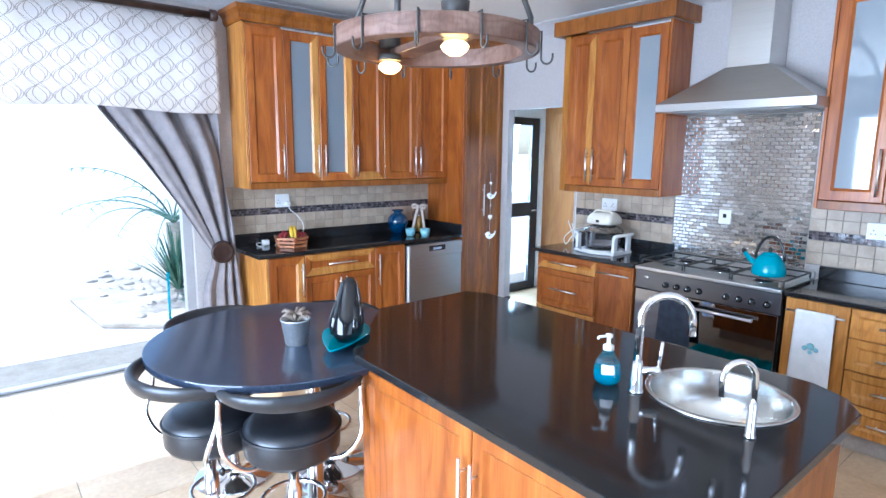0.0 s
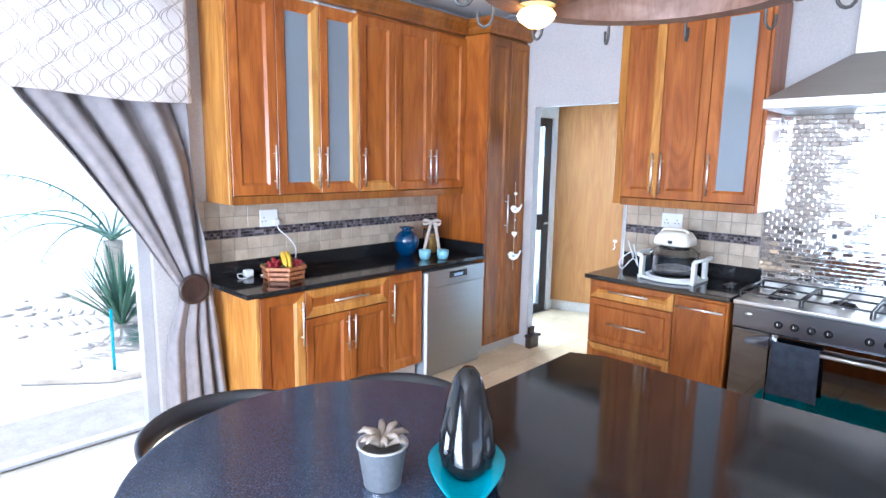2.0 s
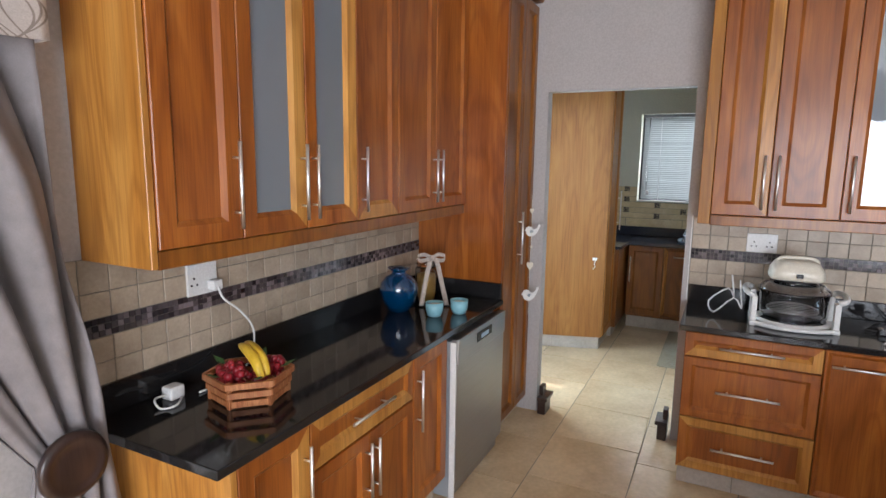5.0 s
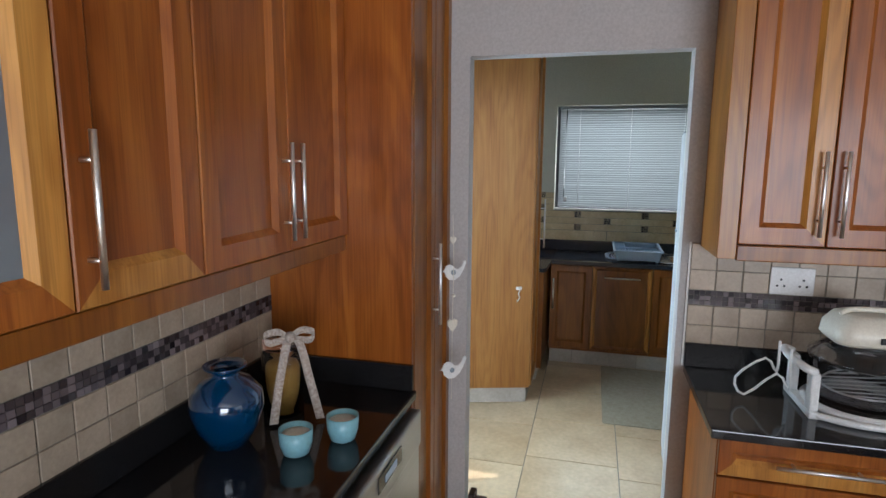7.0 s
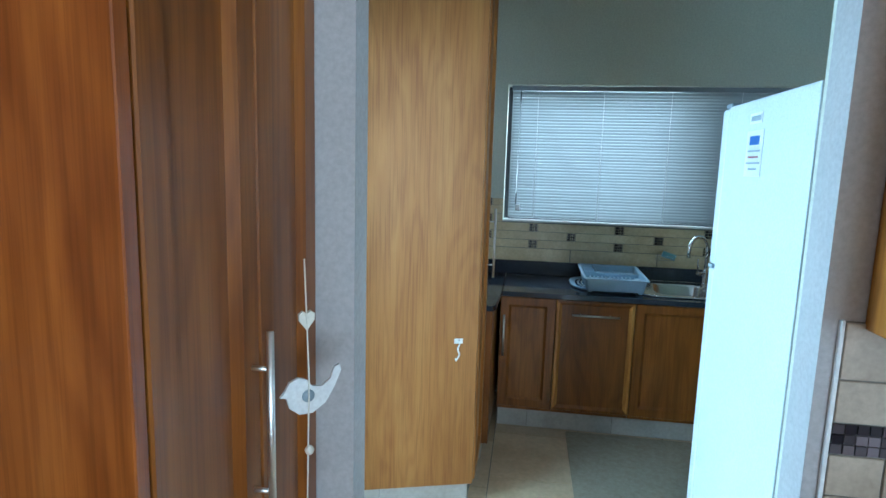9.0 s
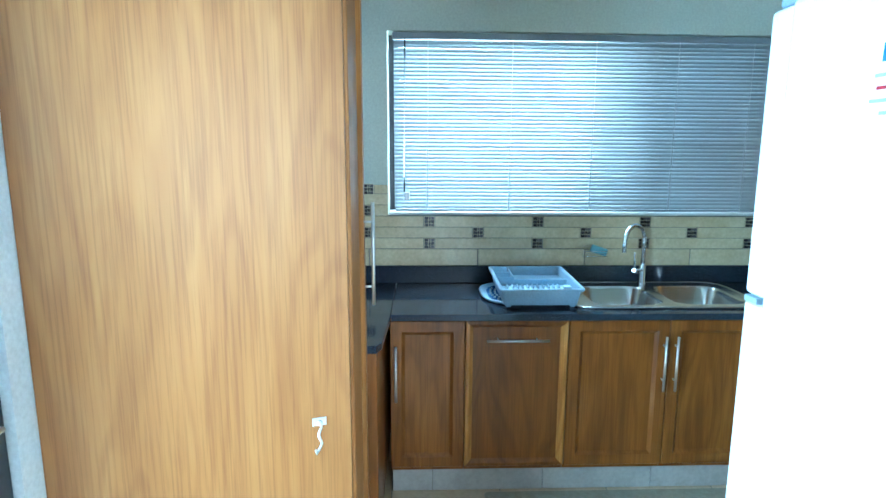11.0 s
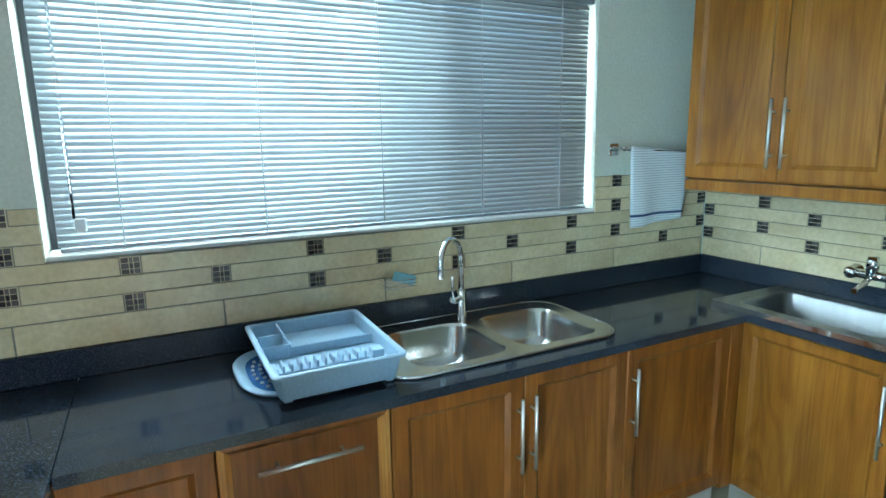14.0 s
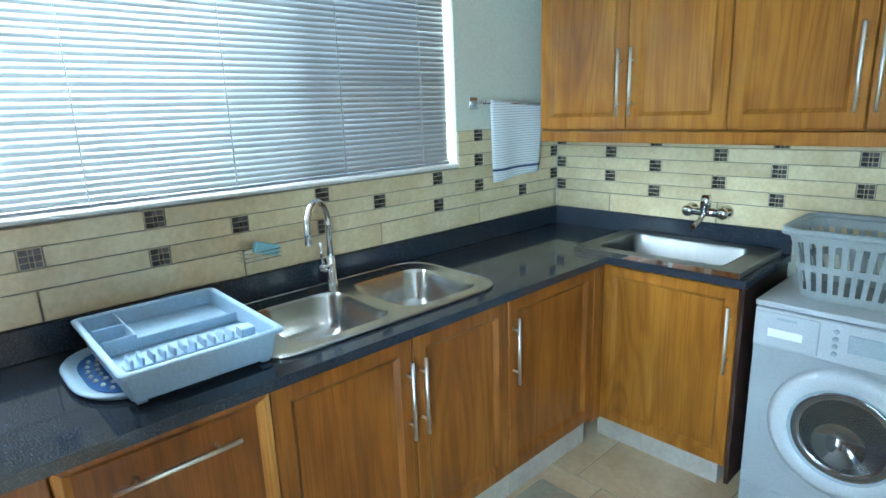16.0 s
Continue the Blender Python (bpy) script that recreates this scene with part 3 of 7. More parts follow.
# ---- kitchen: cabinets of the east wall ----
def east_units():
    f = Face((3.910, 0, 0), (0, -1, 0), (-1, 0, 0))  # u = -y
    g = "east base cabinets"
    c = unit("base_cabinet", "brown hardwood drawer unit with three framed drawers", (4.14, 3.04, 0.12), g)
    part("body", box(3.912, 4.441, 2.707, 3.305, 0.12, 0.868, 0.002), WOOD, c)
    # Pale sides: sapwood, with the light on the bevels painted in.
    for v0, v1, pale in ((0.735, 0.862, (0, 1)), (0.41, 0.731, ()), (0.125, 0.406, (0, 1, 2))):
        door(f, -3.305, -2.707, v0, v1, c, ("mid", 0.26, 0), name="drawer", pale=pale, stile=0.04)
    c = unit("base_cabinet", "brown hardwood base cabinet with one framed door", (4.14, 2.58, 0.12), g)
    part("body", box(3.912, 4.441, 2.370, 2.706, 0.12, 0.868, 0.002), WOOD, c)
    door(f, -2.706, -2.370, 0.125, 0.862, c, ("top", 0.26, 0.79), stile=0.012)
    c = unit("base_cabinet", "honey brown base cabinet with a framed door", (4.14, 1.24, 0.12), g)
    part("body", box(3.912, 4.441, 0.998, 1.334, 0.12, 0.868, 0.002), WOOD, c)
    door(f, -1.334, -0.998, 0.125, 0.862, c, ("top", 0.28, 0.79), mat=PALE)
    for y0 in (0.49, -0.02):
        c = unit("base_cabinet", "honey brown drawer unit with framed drawers", (4.14, y0 + 0.25, 0.12), g)
        part("body", box(3.912, 4.441, y0, y0 + 0.506, 0.12, 0.868, 0.002), WOOD, c)
        for v0, v1 in ((0.69, 0.862), (0.50, 0.686), (0.31, 0.496), (0.125, 0.306)):
            door(f, -y0 - 0.506, -y0, v0, v1, c, ("mid", 0.2, 0), name="drawer", mat=PALE, stile=0.04)
    g = "east wall cabinets"
    f = Face((4.155, 0, 0), (0, -1, 0), (-1, 0, 0))
    z0, z1 = 1.438, 2.65
    for a, b, glass, side in ((3.245, 2.985, None, "right"), (2.985, 2.678, None, "left"), (2.678, 2.362, CAB_GLASS, "left"), (1.305, 0.980, CAB_GLASS, "right"), (0.980, 0.66, CAB_GLASS, "left"), (0.66, 0.34, None, "right")):
        label = "tall brown hardwood wall cabinet with a glass door" if glass else "tall brown hardwood wall cabinet with a framed door"
        c = unit("wall_cabinet", label, (4.28, (a + b) / 2, z0), g)
        carcass(4.157, 4.441, b + 0.001, a - 0.001, z0, z1 + 0.02, c, WOOD if not glass else None, "-x" if glass else None)
        door(f, -a, -b, z0, z1, c, (side, 0.25, 1.61), glass, pale=(1,) if a > 3.2 else ())
        if a in (3.245, 1.305):
            part("end_panel", box(4.135, 4.441, a + 0.001, a + (0.06 if a > 2 else 0.02), z0 - 0.05, z1 + 0.02, 0.002), HONEY if a > 2 else WOOD, c)
        if b in (2.362, 0.34):
            part("end_panel", box(4.135, 4.441, b - 0.02, b - 0.001, z0 - 0.05, z1 + 0.02, 0.002), WOOD, c)
    for a, b in ((2.363, 3.245), (0.341, 1.305)):
        light_rail((4.132, 4.165, a, b, z0 - 0.055, z0 - 0.002), (4.166, 4.441, a, b, z0 - 0.03, z0 - 0.012), WOOD2)
    crown("e1", [(4.443, 3.335), (4.11, 3.335), (4.11, 2.33), (4.443, 2.33)][::-1])
    crown("e2", [(4.443, 1.335), (4.11, 1.335), (4.11, 0.31), (4.443, 0.31)][::-1])


east_units()


def plinth(x0, x1, y0, y1, along, step=0.5):
    """A tiled plinth: tiles with thin joints, under one thing."""
    c = thing("plinth", ((x0 + x1) / 2, (y0 + y1) / 2, 0), "grey-beige tiled plinth under the base cabinets", "plinth", "plinths")
    part("core", box(x0 + 0.006, x1 - 0.006, y0 + 0.006, y1 - 0.006, 0, 0.118), GROUT, c)
    lo, hi = (x0, x1) if along == "x" else (y0, y1)
    a = lo
    while a < hi - 0.02:
        b = min(a + step, hi)
        q = (a + 0.0015, b - 0.0015, y0, y1) if along == "x" else (x0, x1, a + 0.0015, b - 0.0015)
        part("tile", box(*q, 0.002, 0.117, 0.0015), KICK, c)
        a = b


plinth(1.89, 3.198, 4.385, 4.865, "x", 0.33)
plinth(3.965, 4.44, 2.372, 3.30, "y", 0.33)
plinth(3.965, 4.44, -0.02, 1.334, "y", 0.33)

# ---- the island and the round table ----
ISLAND = []


def island():
    c = thing("kitchen_island", (1.88, 1.45, 0), "hardwood kitchen island with doors", "island")
    part("body", prism([(1.285, 0.60), (2.33, 0.60), (2.33, 2.44), (1.74, 2.44), (1.285, 1.955)], 0.10, 0.70), WOOD, c)
    part("frame_west", box(1.285, 1.33, 0.60, 1.95, 0.70, 0.868), WOOD, c)
    part("frame_south", box(1.33, 2.33, 0.60, 0.63, 0.70, 0.868), WOOD, c)
    part("frame_east", box(2.29, 2.33, 0.63, 2.44, 0.70, 0.868), WOOD, c)
    part("frame_north", prism([(1.285, 1.955), (1.32, 1.955), (1.76, 2.41), (2.29, 2.41), (2.29, 2.44), (1.74, 2.44)], 0.70, 0.868), WOOD, c)
    part("plinth", prism([(1.34, 0.66), (2.28, 0.66), (2.28, 2.39), (1.77, 2.39), (1.34, 1.93)], 0.0, 0.10), KICK, c)
    f = Face((1.283, 0, 0), (0, -1, 0), (-1, 0, 0))
    for a, b, s in ((1.945, 1.30, "right"), (1.30, 0.65, "left")):
        door(f, -a, -b, 0.12, 0.855, c, (s, 0.24, 0.62), stile=0.05)
    pts = [(1.205, 0.60), (1.26, 0.53), (2.22, 0.53), (2.33, 0.60), (2.39, 0.72), (2.39, 2.37), (2.32, 2.497), (1.71, 2.497), (1.275, 2.035), (1.25, 1.98)]
    hole = [(2.015 + 0.228 * math.cos(2 * math.pi * k / 48), 0.885 + 0.228 * math.sin(2 * math.pi * k / 48)) for k in range(48)]
    ISLAND.extend((pts, hole))


island()
TX, TY, TR = 1.18, 2.475, 0.585


def round_table():
    c = thing("round_breakfast_table", (TX, TY, 0), "round black granite breakfast table against the island", "table")
    n = 64
    top = prism([(TX + TR * math.cos(2 * math.pi * k / n), TY + TR * math.sin(2 * math.pi * k / n)) for k in range(n)], 0.838, 0.868, 0.005, 2)
    part("tabletop", top, GRANITE3, c)
    part("pedestal", lathe([(0.16, 0), (0.16, 0.012), (0.04, 0.03), (0.035, 0.8), (0.12, 0.837)], (TX + 0.12, TY - 0.02, 0)), CHROME, c, "chrome pedestal", True)


round_table()

# ---- scullery: cabinets ----
def scullery_units():
    f = Face((6.862, 0, 0), (0, -1, 0), (-1, 0, 0))
    g = "scullery base cabinets"
    for a, b, h, label, st, pale in ((4.036, 3.696, ("left", 0.24, 0.62), "brown hardwood base cabinet with a framed door", 0.05, ()), (3.696, 3.225, ("top", 0.26, 0.775), "brown hardwood bin cabinet with a figured front", 0.018, (1, 3)), (3.225, 2.758, ("right", 0.24, 0.66), "brown hardwood sink cabinet with a framed door", 0.05, ()), (2.758, 2.308, ("left", 0.24, 0.66), "brown hardwood sink cabinet with a framed door", 0.05, ()), (2.308, 1.745, ("left", 0.24, 0.66), "brown hardwood corner cabinet with a framed door", 0.05, ())):
        c = unit("base_cabinet", label, (7.15, (a + b) / 2, 0.125), g)
        part("body", box(6.864, 7.432, b + 0.001, a - 0.001, 0.125, 0.70 if 2.2 < b < 3.0 else 0.868, 0.002), WOOD2, c)
        door(f, -a, -b, 0.15, 0.862, c, h, mat=WOOD2, stile=st, pale=pale)
    c = unit("base_cabinet", "brown hardwood base cabinet under the wash trough", (6.56, 1.45, 0.125), g)
    f2 = Face((0, 1.655, 0), (-1, 0, 0), (0, 1, 0))
    part("body", box(6.285, 6.862, YS + 0.005, 1.653, 0.125, 0.66, 0.002), WOOD, c)
    part("rail", box(6.285, 6.862, 1.60, 1.653, 0.66, 0.868, 0.002), WOOD, c)
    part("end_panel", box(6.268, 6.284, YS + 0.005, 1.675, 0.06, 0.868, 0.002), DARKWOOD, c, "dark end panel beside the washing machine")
    door(f2, -6.84, -6.285, 0.13, 0.862, c, ("right", 0.24, 0.66), stile=0.045, mat=HONEY)
    bm = prism([(6.40, 4.836), (6.40, 4.06), (6.45, 4.043), (6.80, 4.030), (7.434, 4.030), (7.434, 4.836)], 0.87, 0.90, 0.004, 2)
    single("worktop_return", bm, GRANITE2, "speckled black granite worktop along the north wall", "worktop")
    # worktop with the openings for the double basin and the wash trough
    bm = bmesh.new()
    for q in ((6.808, 6.92, 1.70, 4.027), (7.385, 7.434, 1.70, 4.027), (6.92, 7.385, 3.13, 4.027), (6.92, 7.385, 1.70, 2.32), (6.96, 7.434, YS + 0.002, 1.70), (6.26, 6.96, YS + 0.002, YS + 0.06), (6.26, 6.30, YS + 0.06, 1.70), (6.30, 6.96, 1.655, 1.70)):
        box(*q, 0.87, 0.90, bm=bm)
    bmesh.ops.remove_doubles(bm, verts=bm.verts, dist=0.0005)
    w = thing("worktop_scullery", (7.1, 2.8, 0.87), "speckled black granite worktop with upstand and set-in basins", "worktop")
    part("slab", bm, GRANITE2, w)
    part("upstand", box(7.414, 7.434, YS + 0.022, 4.836, 0.9005, 0.995, 0.003), GRANITE2, w)
    part("upstand", box(6.26, 7.434, YS + 0.002, YS + 0.0215, 0.9005, 0.995, 0.003), GRANITE2, w)
    single("corner_post", box(6.842, 6.892, 1.657, 1.743, 0.125, 0.868, 0.002), WOOD2, "brown hardwood corner post between the base cabinets", "trim")
    plinth(6.890, 7.43, 1.72, 4.03, "y", 0.53)
    plinth(6.33, 6.889, 1.25, 1.61, "x", 0.33)
    # wall cabinets over the washing machine
    g = "scullery wall cabinets"
    f3 = Face((0, 1.54, 0), (-1, 0, 0), (0, 1, 0))
    for a, b, s in ((7.27, 6.83, "right"), (6.83, 6.425, "left"), (6.425, 6.002, "right"), (6.002, 5.58, "left"), (5.58, 5.16, "right")):
        c = unit("wall_cabinet", "honey brown hardwood wall cabinet with a framed door", ((a + b) / 2, 1.37, 1.42), g)
        part("body", box(b + 0.001, a - 0.001, YS + 0.003, 1.538, 1.415, 2.67, 0.002), HONEY, c)
        door(f3, -a, -b, 1.42, 2.65, c, (s, 0.25, 1.61), stile=0.052, mat=HONEY)
    light_rail((5.16, 7.27, 1.532, 1.556, 1.365, 1.412), (5.16, 7.27, YS + 0.003, 1.531, 1.388, 1.412), HONEY)
    # tall pantry, its angled end towards the doorway
    c = unit("pantry_cupboard", "full-height hardwood pantry cupboard with a broad veneered end panel", (6.15, 4.5, 0.1), "pantries")
    part("end_panel", prism([(5.962, 4.103), (5.984, 4.103), (5.752, 4.838), (5.73, 4.838)], 0.115, 2.67), VENEER, c, "broad book-matched veneer end panel")
    part("body", prism([(5.99, 4.118), (6.395, 4.118), (6.395, 4.838), (5.765, 4.838)], 0.115, 2.67), WOOD, c)
    f4 = Face((0, 4.116, 0), (1, 0, 0), (0, -1, 0))
    door(f4, 5.99, 6.395, 0.12, 2.65, c, ("right", 0.34, 1.25), stile=0.05, mat=VENEER)
    c2 = thing("plinth", (6.15, 4.5, 0), "grey-blue tiled plinth under the pantry", "plinth", "plinths")
    part("core", prism([(5.985, 4.14), (6.39, 4.14), (6.39, 4.83), (5.77, 4.83)], 0, 0.113), GROUT, c2)
    part("tile", prism([(5.972, 4.128), (5.984, 4.128), (5.856, 4.535), (5.844, 4.535)], 0.002, 0.112), KICK, c2)
    part("tile", prism([(5.843, 4.538), (5.855, 4.538), (5.762, 4.83), (5.75, 4.83)], 0.002, 0.112), KICK, c2)
    part("tile", box(5.986, 6.39, 4.128, 4.138, 0.002, 0.112, 0.0015), KICK, c2)
    c = unit("base_cabinet", "brown hardwood corner cabinet behind the pantry", (6.95, 4.45, 0.12), g)
    part("body", box(6.41, 7.43, 4.06, 4.83, 0.10, 0.868, 0.002), WOOD2, c)
    part("foot", box(6.43, 7.43, 4.10, 4.83, 0.0, 0.10), KICK, c)


scullery_units()

# ---- wall tiles, sockets, windows, curtain ----
def per_island(name, a, c, rough, metal=0.0):
    """Small chips: a tone of its own for each."""
    m = shader(name, a, rough, metal)
    nt, li, b = nodes_of(m)
    g = nt.new("ShaderNodeNewGeometry")
    r = ramp(nt, [(0.0, a), (0.7, c), (1.0, tuple(min(1.0, 2.2 * v) for v in c))])
    li.new(g.outputs["Random Per Island"], r.inputs["Fac"])
    li.new(r.outputs["Color"], b.inputs["Base Color"])
    return m


CHIPS = per_island("dark_glass_mosaic", (0.018, 0.014, 0.018), (0.11, 0.09, 0.095), 0.12)
DOTS = per_island("dark_stone_mosaic", (0.012, 0.010, 0.010), (0.07, 0.06, 0.055), 0.25)


def wall_frame(axis):
    """Turns (along, out, up) of a tile into the wall's directions."""
    return {"-y": Matrix(((1, 0, 0, 0), (0, -1, 0, 0), (0, 0, 1, 0), (0, 0, 0, 1))), "-x": Matrix(((0, -1, 0, 0), (1, 0, 0, 0), (0, 0, 1, 0), (0, 0, 0, 1))), "+y": Matrix.Identity(4)}[axis]


TILE_MESH = {}


def piece(name, w, h, t, mat, by, axis):
    key = (name, round(w, 3), round(h, 3), mat.name, axis)
    if key not in TILE_MESH:
        bm = placed(box(-w / 2, w / 2, 0, t, -h / 2, h / 2, by), wall_frame(axis))
        TILE_MESH[key] = mesh_of(name, bm, mat)
    return TILE_MESH[key]


def lay(parent, name, along, z, w, h, axis, face, mat=None, t=0.006, by=0.0015, tilt=0.0):
    """One tile, its middle at (along, z) on the wall."""
    ob = new(name, piece(name, w, h, t, mat or TILE, by, axis))
    ob.parent = parent
    p = Vector((along, face, z)) if axis in ("-y", "+y") else Vector((face, along, z))
    ob.location = p - base_of(parent)
    if tilt:
        ob.rotation_euler = (random.uniform(-tilt, tilt), random.uniform(-tilt, tilt), random.uniform(-tilt, tilt))
    return ob


def splash(a0, a1, axis, face, label, z_top=1.40):
    """Small square tiles in four rows with a strip of dark mosaic."""
    lo = box(a0, a1, face - 0.004, face - 0.001, 0.99, z_top) if axis == "-y" else box(face - 0.004, face - 0.001, a0, a1, 0.985, z_top)
    wall = single("tiled_splashback", lo, GROUT, label, "wall tiles", "", "structure")
    n = max(1, round((a1 - a0) / 0.0955))
    w = (a1 - a0) / n
    for k in range(n):
        for z0, z1 in ((0.992, 1.070), (1.073, 1.150), (1.214, 1.292), (1.295, z_top - 0.002)):
            lay(wall, "tile", a0 + (k + 0.5) * w, (z0 + z1) / 2, w - 0.004, z1 - z0, axis, face - 0.003)
    bm = bmesh.new()
    m = int((a1 - a0) / 0.0205)
    fr = wall_frame(axis)
    for k in range(m):
        for j in range(3):
            x, z = a0 + (k + 0.5) * (a1 - a0) / m, 1.163 + j * 0.0195
            q = placed(box(-0.0092, 0.0092, 0, 0.006 + random.random() * 0.002, -0.0087, 0.0087), Matrix.Rotation(random.uniform(-0.03, 0.03), 4, "Z"))
            placed(q, Matrix.Translation((x, face - 0.003, z) if axis == "-y" else (face - 0.003, x, z)) @ fr)
            joined(bm, q)
    tagged(part("mosaic_strip", bm, CHIPS, wall, "strip of dark shiny mosaic"), kind="stuff")


splash(1.725, 3.898, "-y", YA, "beige square wall tiles with a dark mosaic strip")
splash(2.386, 3.337, "-x", XB, "beige square wall tiles with a dark mosaic strip")
splash(0.2, 1.424, "-x", XB, "beige square wall tiles with a dark mosaic strip")
single("tile_edge_strip", box(XB - 0.010, XB, 3.338, 3.345, 0.90, 1.402, 0.001), WHITE, "thin white tile edge strip", "trim")
single("tile_edge_strip", box(1.717, 1.724, YA - 0.010, YA, 1.0, 1.402, 0.001), WHITE, "thin white tile edge strip", "trim")


def steel_splash():
    y0, y1, z0, z1 = 1.428, 2.382, 0.90, 2.005
    wall = single("steel_mosaic_splashback", box(XB - 0.005, XB - 0.001, y0, y1, z0, z1), GROUT, "stainless steel brick mosaic behind the stove", "wall tiles", "", "structure")
    w, h = 0.053, 0.0265
    rows, cols = int((z1 - z0) / h), int((y1 - y0) / w)
    rest = bmesh.new()
    for r in range(rows):
        for c in range(cols + 1):
            y = y0 + (c + (0.5 if r % 2 else 0.0)) * (y1 - y0) / cols
            a, b = max(y0, y), min(y1, y + (y1 - y0) / cols)
            if b - a < 0.01:
                continue
            z = z0 + (r + 0.5) * h
            if y > 1.97:
                lay(wall, "chip", (a + b) / 2, z, b - a - 0.003, h - 0.003, "-x", XB - 0.004, STEEL_CHIP, 0.005, 0.0022, 0.028)
            else:
                q = placed(box(-(b - a) / 2 + 0.0015, (b - a) / 2 - 0.0015, 0, 0.005, -h / 2 + 0.0015, h / 2 - 0.0015, 0.0022), Euler((random.uniform(-0.028, 0.028), 0, random.uniform(-0.028, 0.028))).to_matrix().to_4x4())
                joined(rest, placed(q, Matrix.Translation((XB - 0.004, (a + b) / 2, z)) @ wall_frame("-x")))
    tagged(part("chips", rest, STEEL_CHIP, wall), kind="stuff")


steel_splash()


def dot_mesh(axis):
    bm = box(-0.0285, 0.0285, 0, 0.003, -0.0285, 0.0285)
    for f in bm.faces:
        f.material_index = 1
    rnd = random.Random(4)
    xs = [-0.027, -0.008, 0.004, 0.027]
    for i in range(3):
        for j in range(3):
            box(xs[i] + 0.0012, xs[i + 1] - 0.0012, 0.003, 0.0075, xs[2 - j if j else 2] * 0 + [-0.027, -0.01, 0.009][j] + 0.0012, [-0.01, 0.009, 0.027][j] - 0.0012, bm=bm)
    return mesh_of("mosaic_dot", placed(bm, wall_frame(axis)), [DOTS, LTILE])


def long_tiles(a0, a1, axis, face, first_a, first_b, step, top, label, skip=None):
    """Long cream tiles in low rows, broken by small dark mosaic squares; skip: the window's span and foot."""
    z_foot = 0.995
    if axis == "-x":
        bed = box(face - 0.004, face - 0.001, a0, a1, z_foot, 1.27)
        if skip:
            box(face - 0.004, face - 0.001, a0, skip[0] - 0.002, 1.27, top, bm=bed)
            box(face - 0.004, face - 0.001, skip[1] + 0.002, a1, 1.27, top, bm=bed)
    else:
        bed = box(a0, a1, face + 0.001, face + 0.004, z_foot, top)
    wall = single("long_tile_splashback", bed, GROUT, label, "wall tiles", "", "structure")
    dots = dot_mesh(axis)
    off = face - 0.003 if axis == "-x" else face + 0.003
    rows = [(z_foot, 1.087, None)] + [(1.088 + 0.0592 * k, 1.088 + 0.0592 * (k + 1), first_a if k % 2 == 0 else first_b) for k in range(6)]
    for z0, z1, first in rows:
        z1 = min(z1, top)
        if z1 - z0 < 0.02:
            continue
        cuts = [a0]
        if first is None:
            p = first_b - 4 * step
            marks = [p + step * k for k in range(14)]
            half = 0.001
        else:
            marks = [first + step * k for k in range(-8, 9)]
            half = 0.030
        spans, cur = [], a0
        for mk in sorted(marks):
            if a0 + 0.02 < mk < a1 - 0.02:
                spans.append((cur, mk - half))
                cur = mk + half
        spans.append((cur, a1))
        inside = lambda lo, hi: skip and z1 > 1.28 and hi > skip[0] and lo < skip[1]
        for lo, hi in spans:
            if skip and z1 > 1.28:
                for l2, h2 in ((lo, min(hi, skip[0])), (max(lo, skip[1]), hi)):
                    if h2 - l2 > 0.015:
                        lay(wall, "tile", (l2 + h2) / 2, (z0 + z1) / 2, h2 - l2 - 0.003, z1 - z0 - 0.003, axis, off, LTILE)
            elif hi - lo > 0.01:
                lay(wall, "tile", (lo + hi) / 2, (z0 + z1) / 2, hi - lo - 0.003, z1 - z0 - 0.003, axis, off, LTILE)
        if first is not None:
            for mk in marks:
                if a0 + 0.02 < mk < a1 - 0.02 and not inside(mk - 0.03, mk + 0.03):
                    ob = new("mosaic_dot", dots)
                    ob.parent = wall
                    ob.location = (Vector((off, mk, (z0 + z1) / 2)) if axis == "-x" else Vector((mk, off, (z0 + z1) / 2))) - base_of(wall)
                    ob.rotation_euler = (0, 0, 0)


long_tiles(YS + 0.012, 4.80, "-x", XE, 3.851, 3.587, 0.588, 1.432, "cream marble-look long tiles with dark mosaic squares", (1.955, 4.07))
long_tiles(5.2, XE - 0.012, "+y", YS, 6.865, 7.10, 0.53, 1.386, "cream marble-look long tiles with dark mosaic squares")


def socket(at, axis, w, h, holes, label, extra=None):
    c = thing("wall_socket", at, label, "socket", "sockets")
    fr = Matrix.Translation(at) @ wall_frame(axis)
    part("plate", placed(box(-w / 2, w / 2, 0.001, 0.012, -h / 2, h / 2, 0.003, 2), fr), PLASTIC, c)
    for u, v in holes:
        part("pin_hole", placed(lathe([(0.0042, 0), (0.0042, 0.0012)], (0, 0, 0), 12), fr @ Matrix.Translation((u, 0.0119, v)) @ Matrix.Rotation(-math.pi / 2, 4, "X")), BLACK, c)
    return c, fr


TRI = [(-0.038, 0.006), (-0.05, -0.018), (-0.026, -0.018), (0.038, 0.006), (0.026, -0.018), (0.05, -0.018)]
socket((XB - 0.008, 2.979, 1.268), "-x", 0.15, 0.105, TRI, "white double wall socket over the glass oven")
socket((XB - 0.010, 1.981, 1.252), "-x", 0.085, 0.105, [], "white cooker switch on the steel mosaic")[0]
part("switch", box(XB - 0.026, XB - 0.022, 1.968, 1.994, 1.245, 1.275, 0.002), BLACK, bpy.data.objects["wall_socket.001"])
socket((XB - 0.008, 1.03, 1.245), "-x", 0.15, 0.105, TRI, "white double wall socket beside the stove")
sock_a, fr_a = socket((2.255, YA - 0.008, 1.268), "-y", 0.13, 0.115, TRI[:3], "white wall socket with a plug in it")
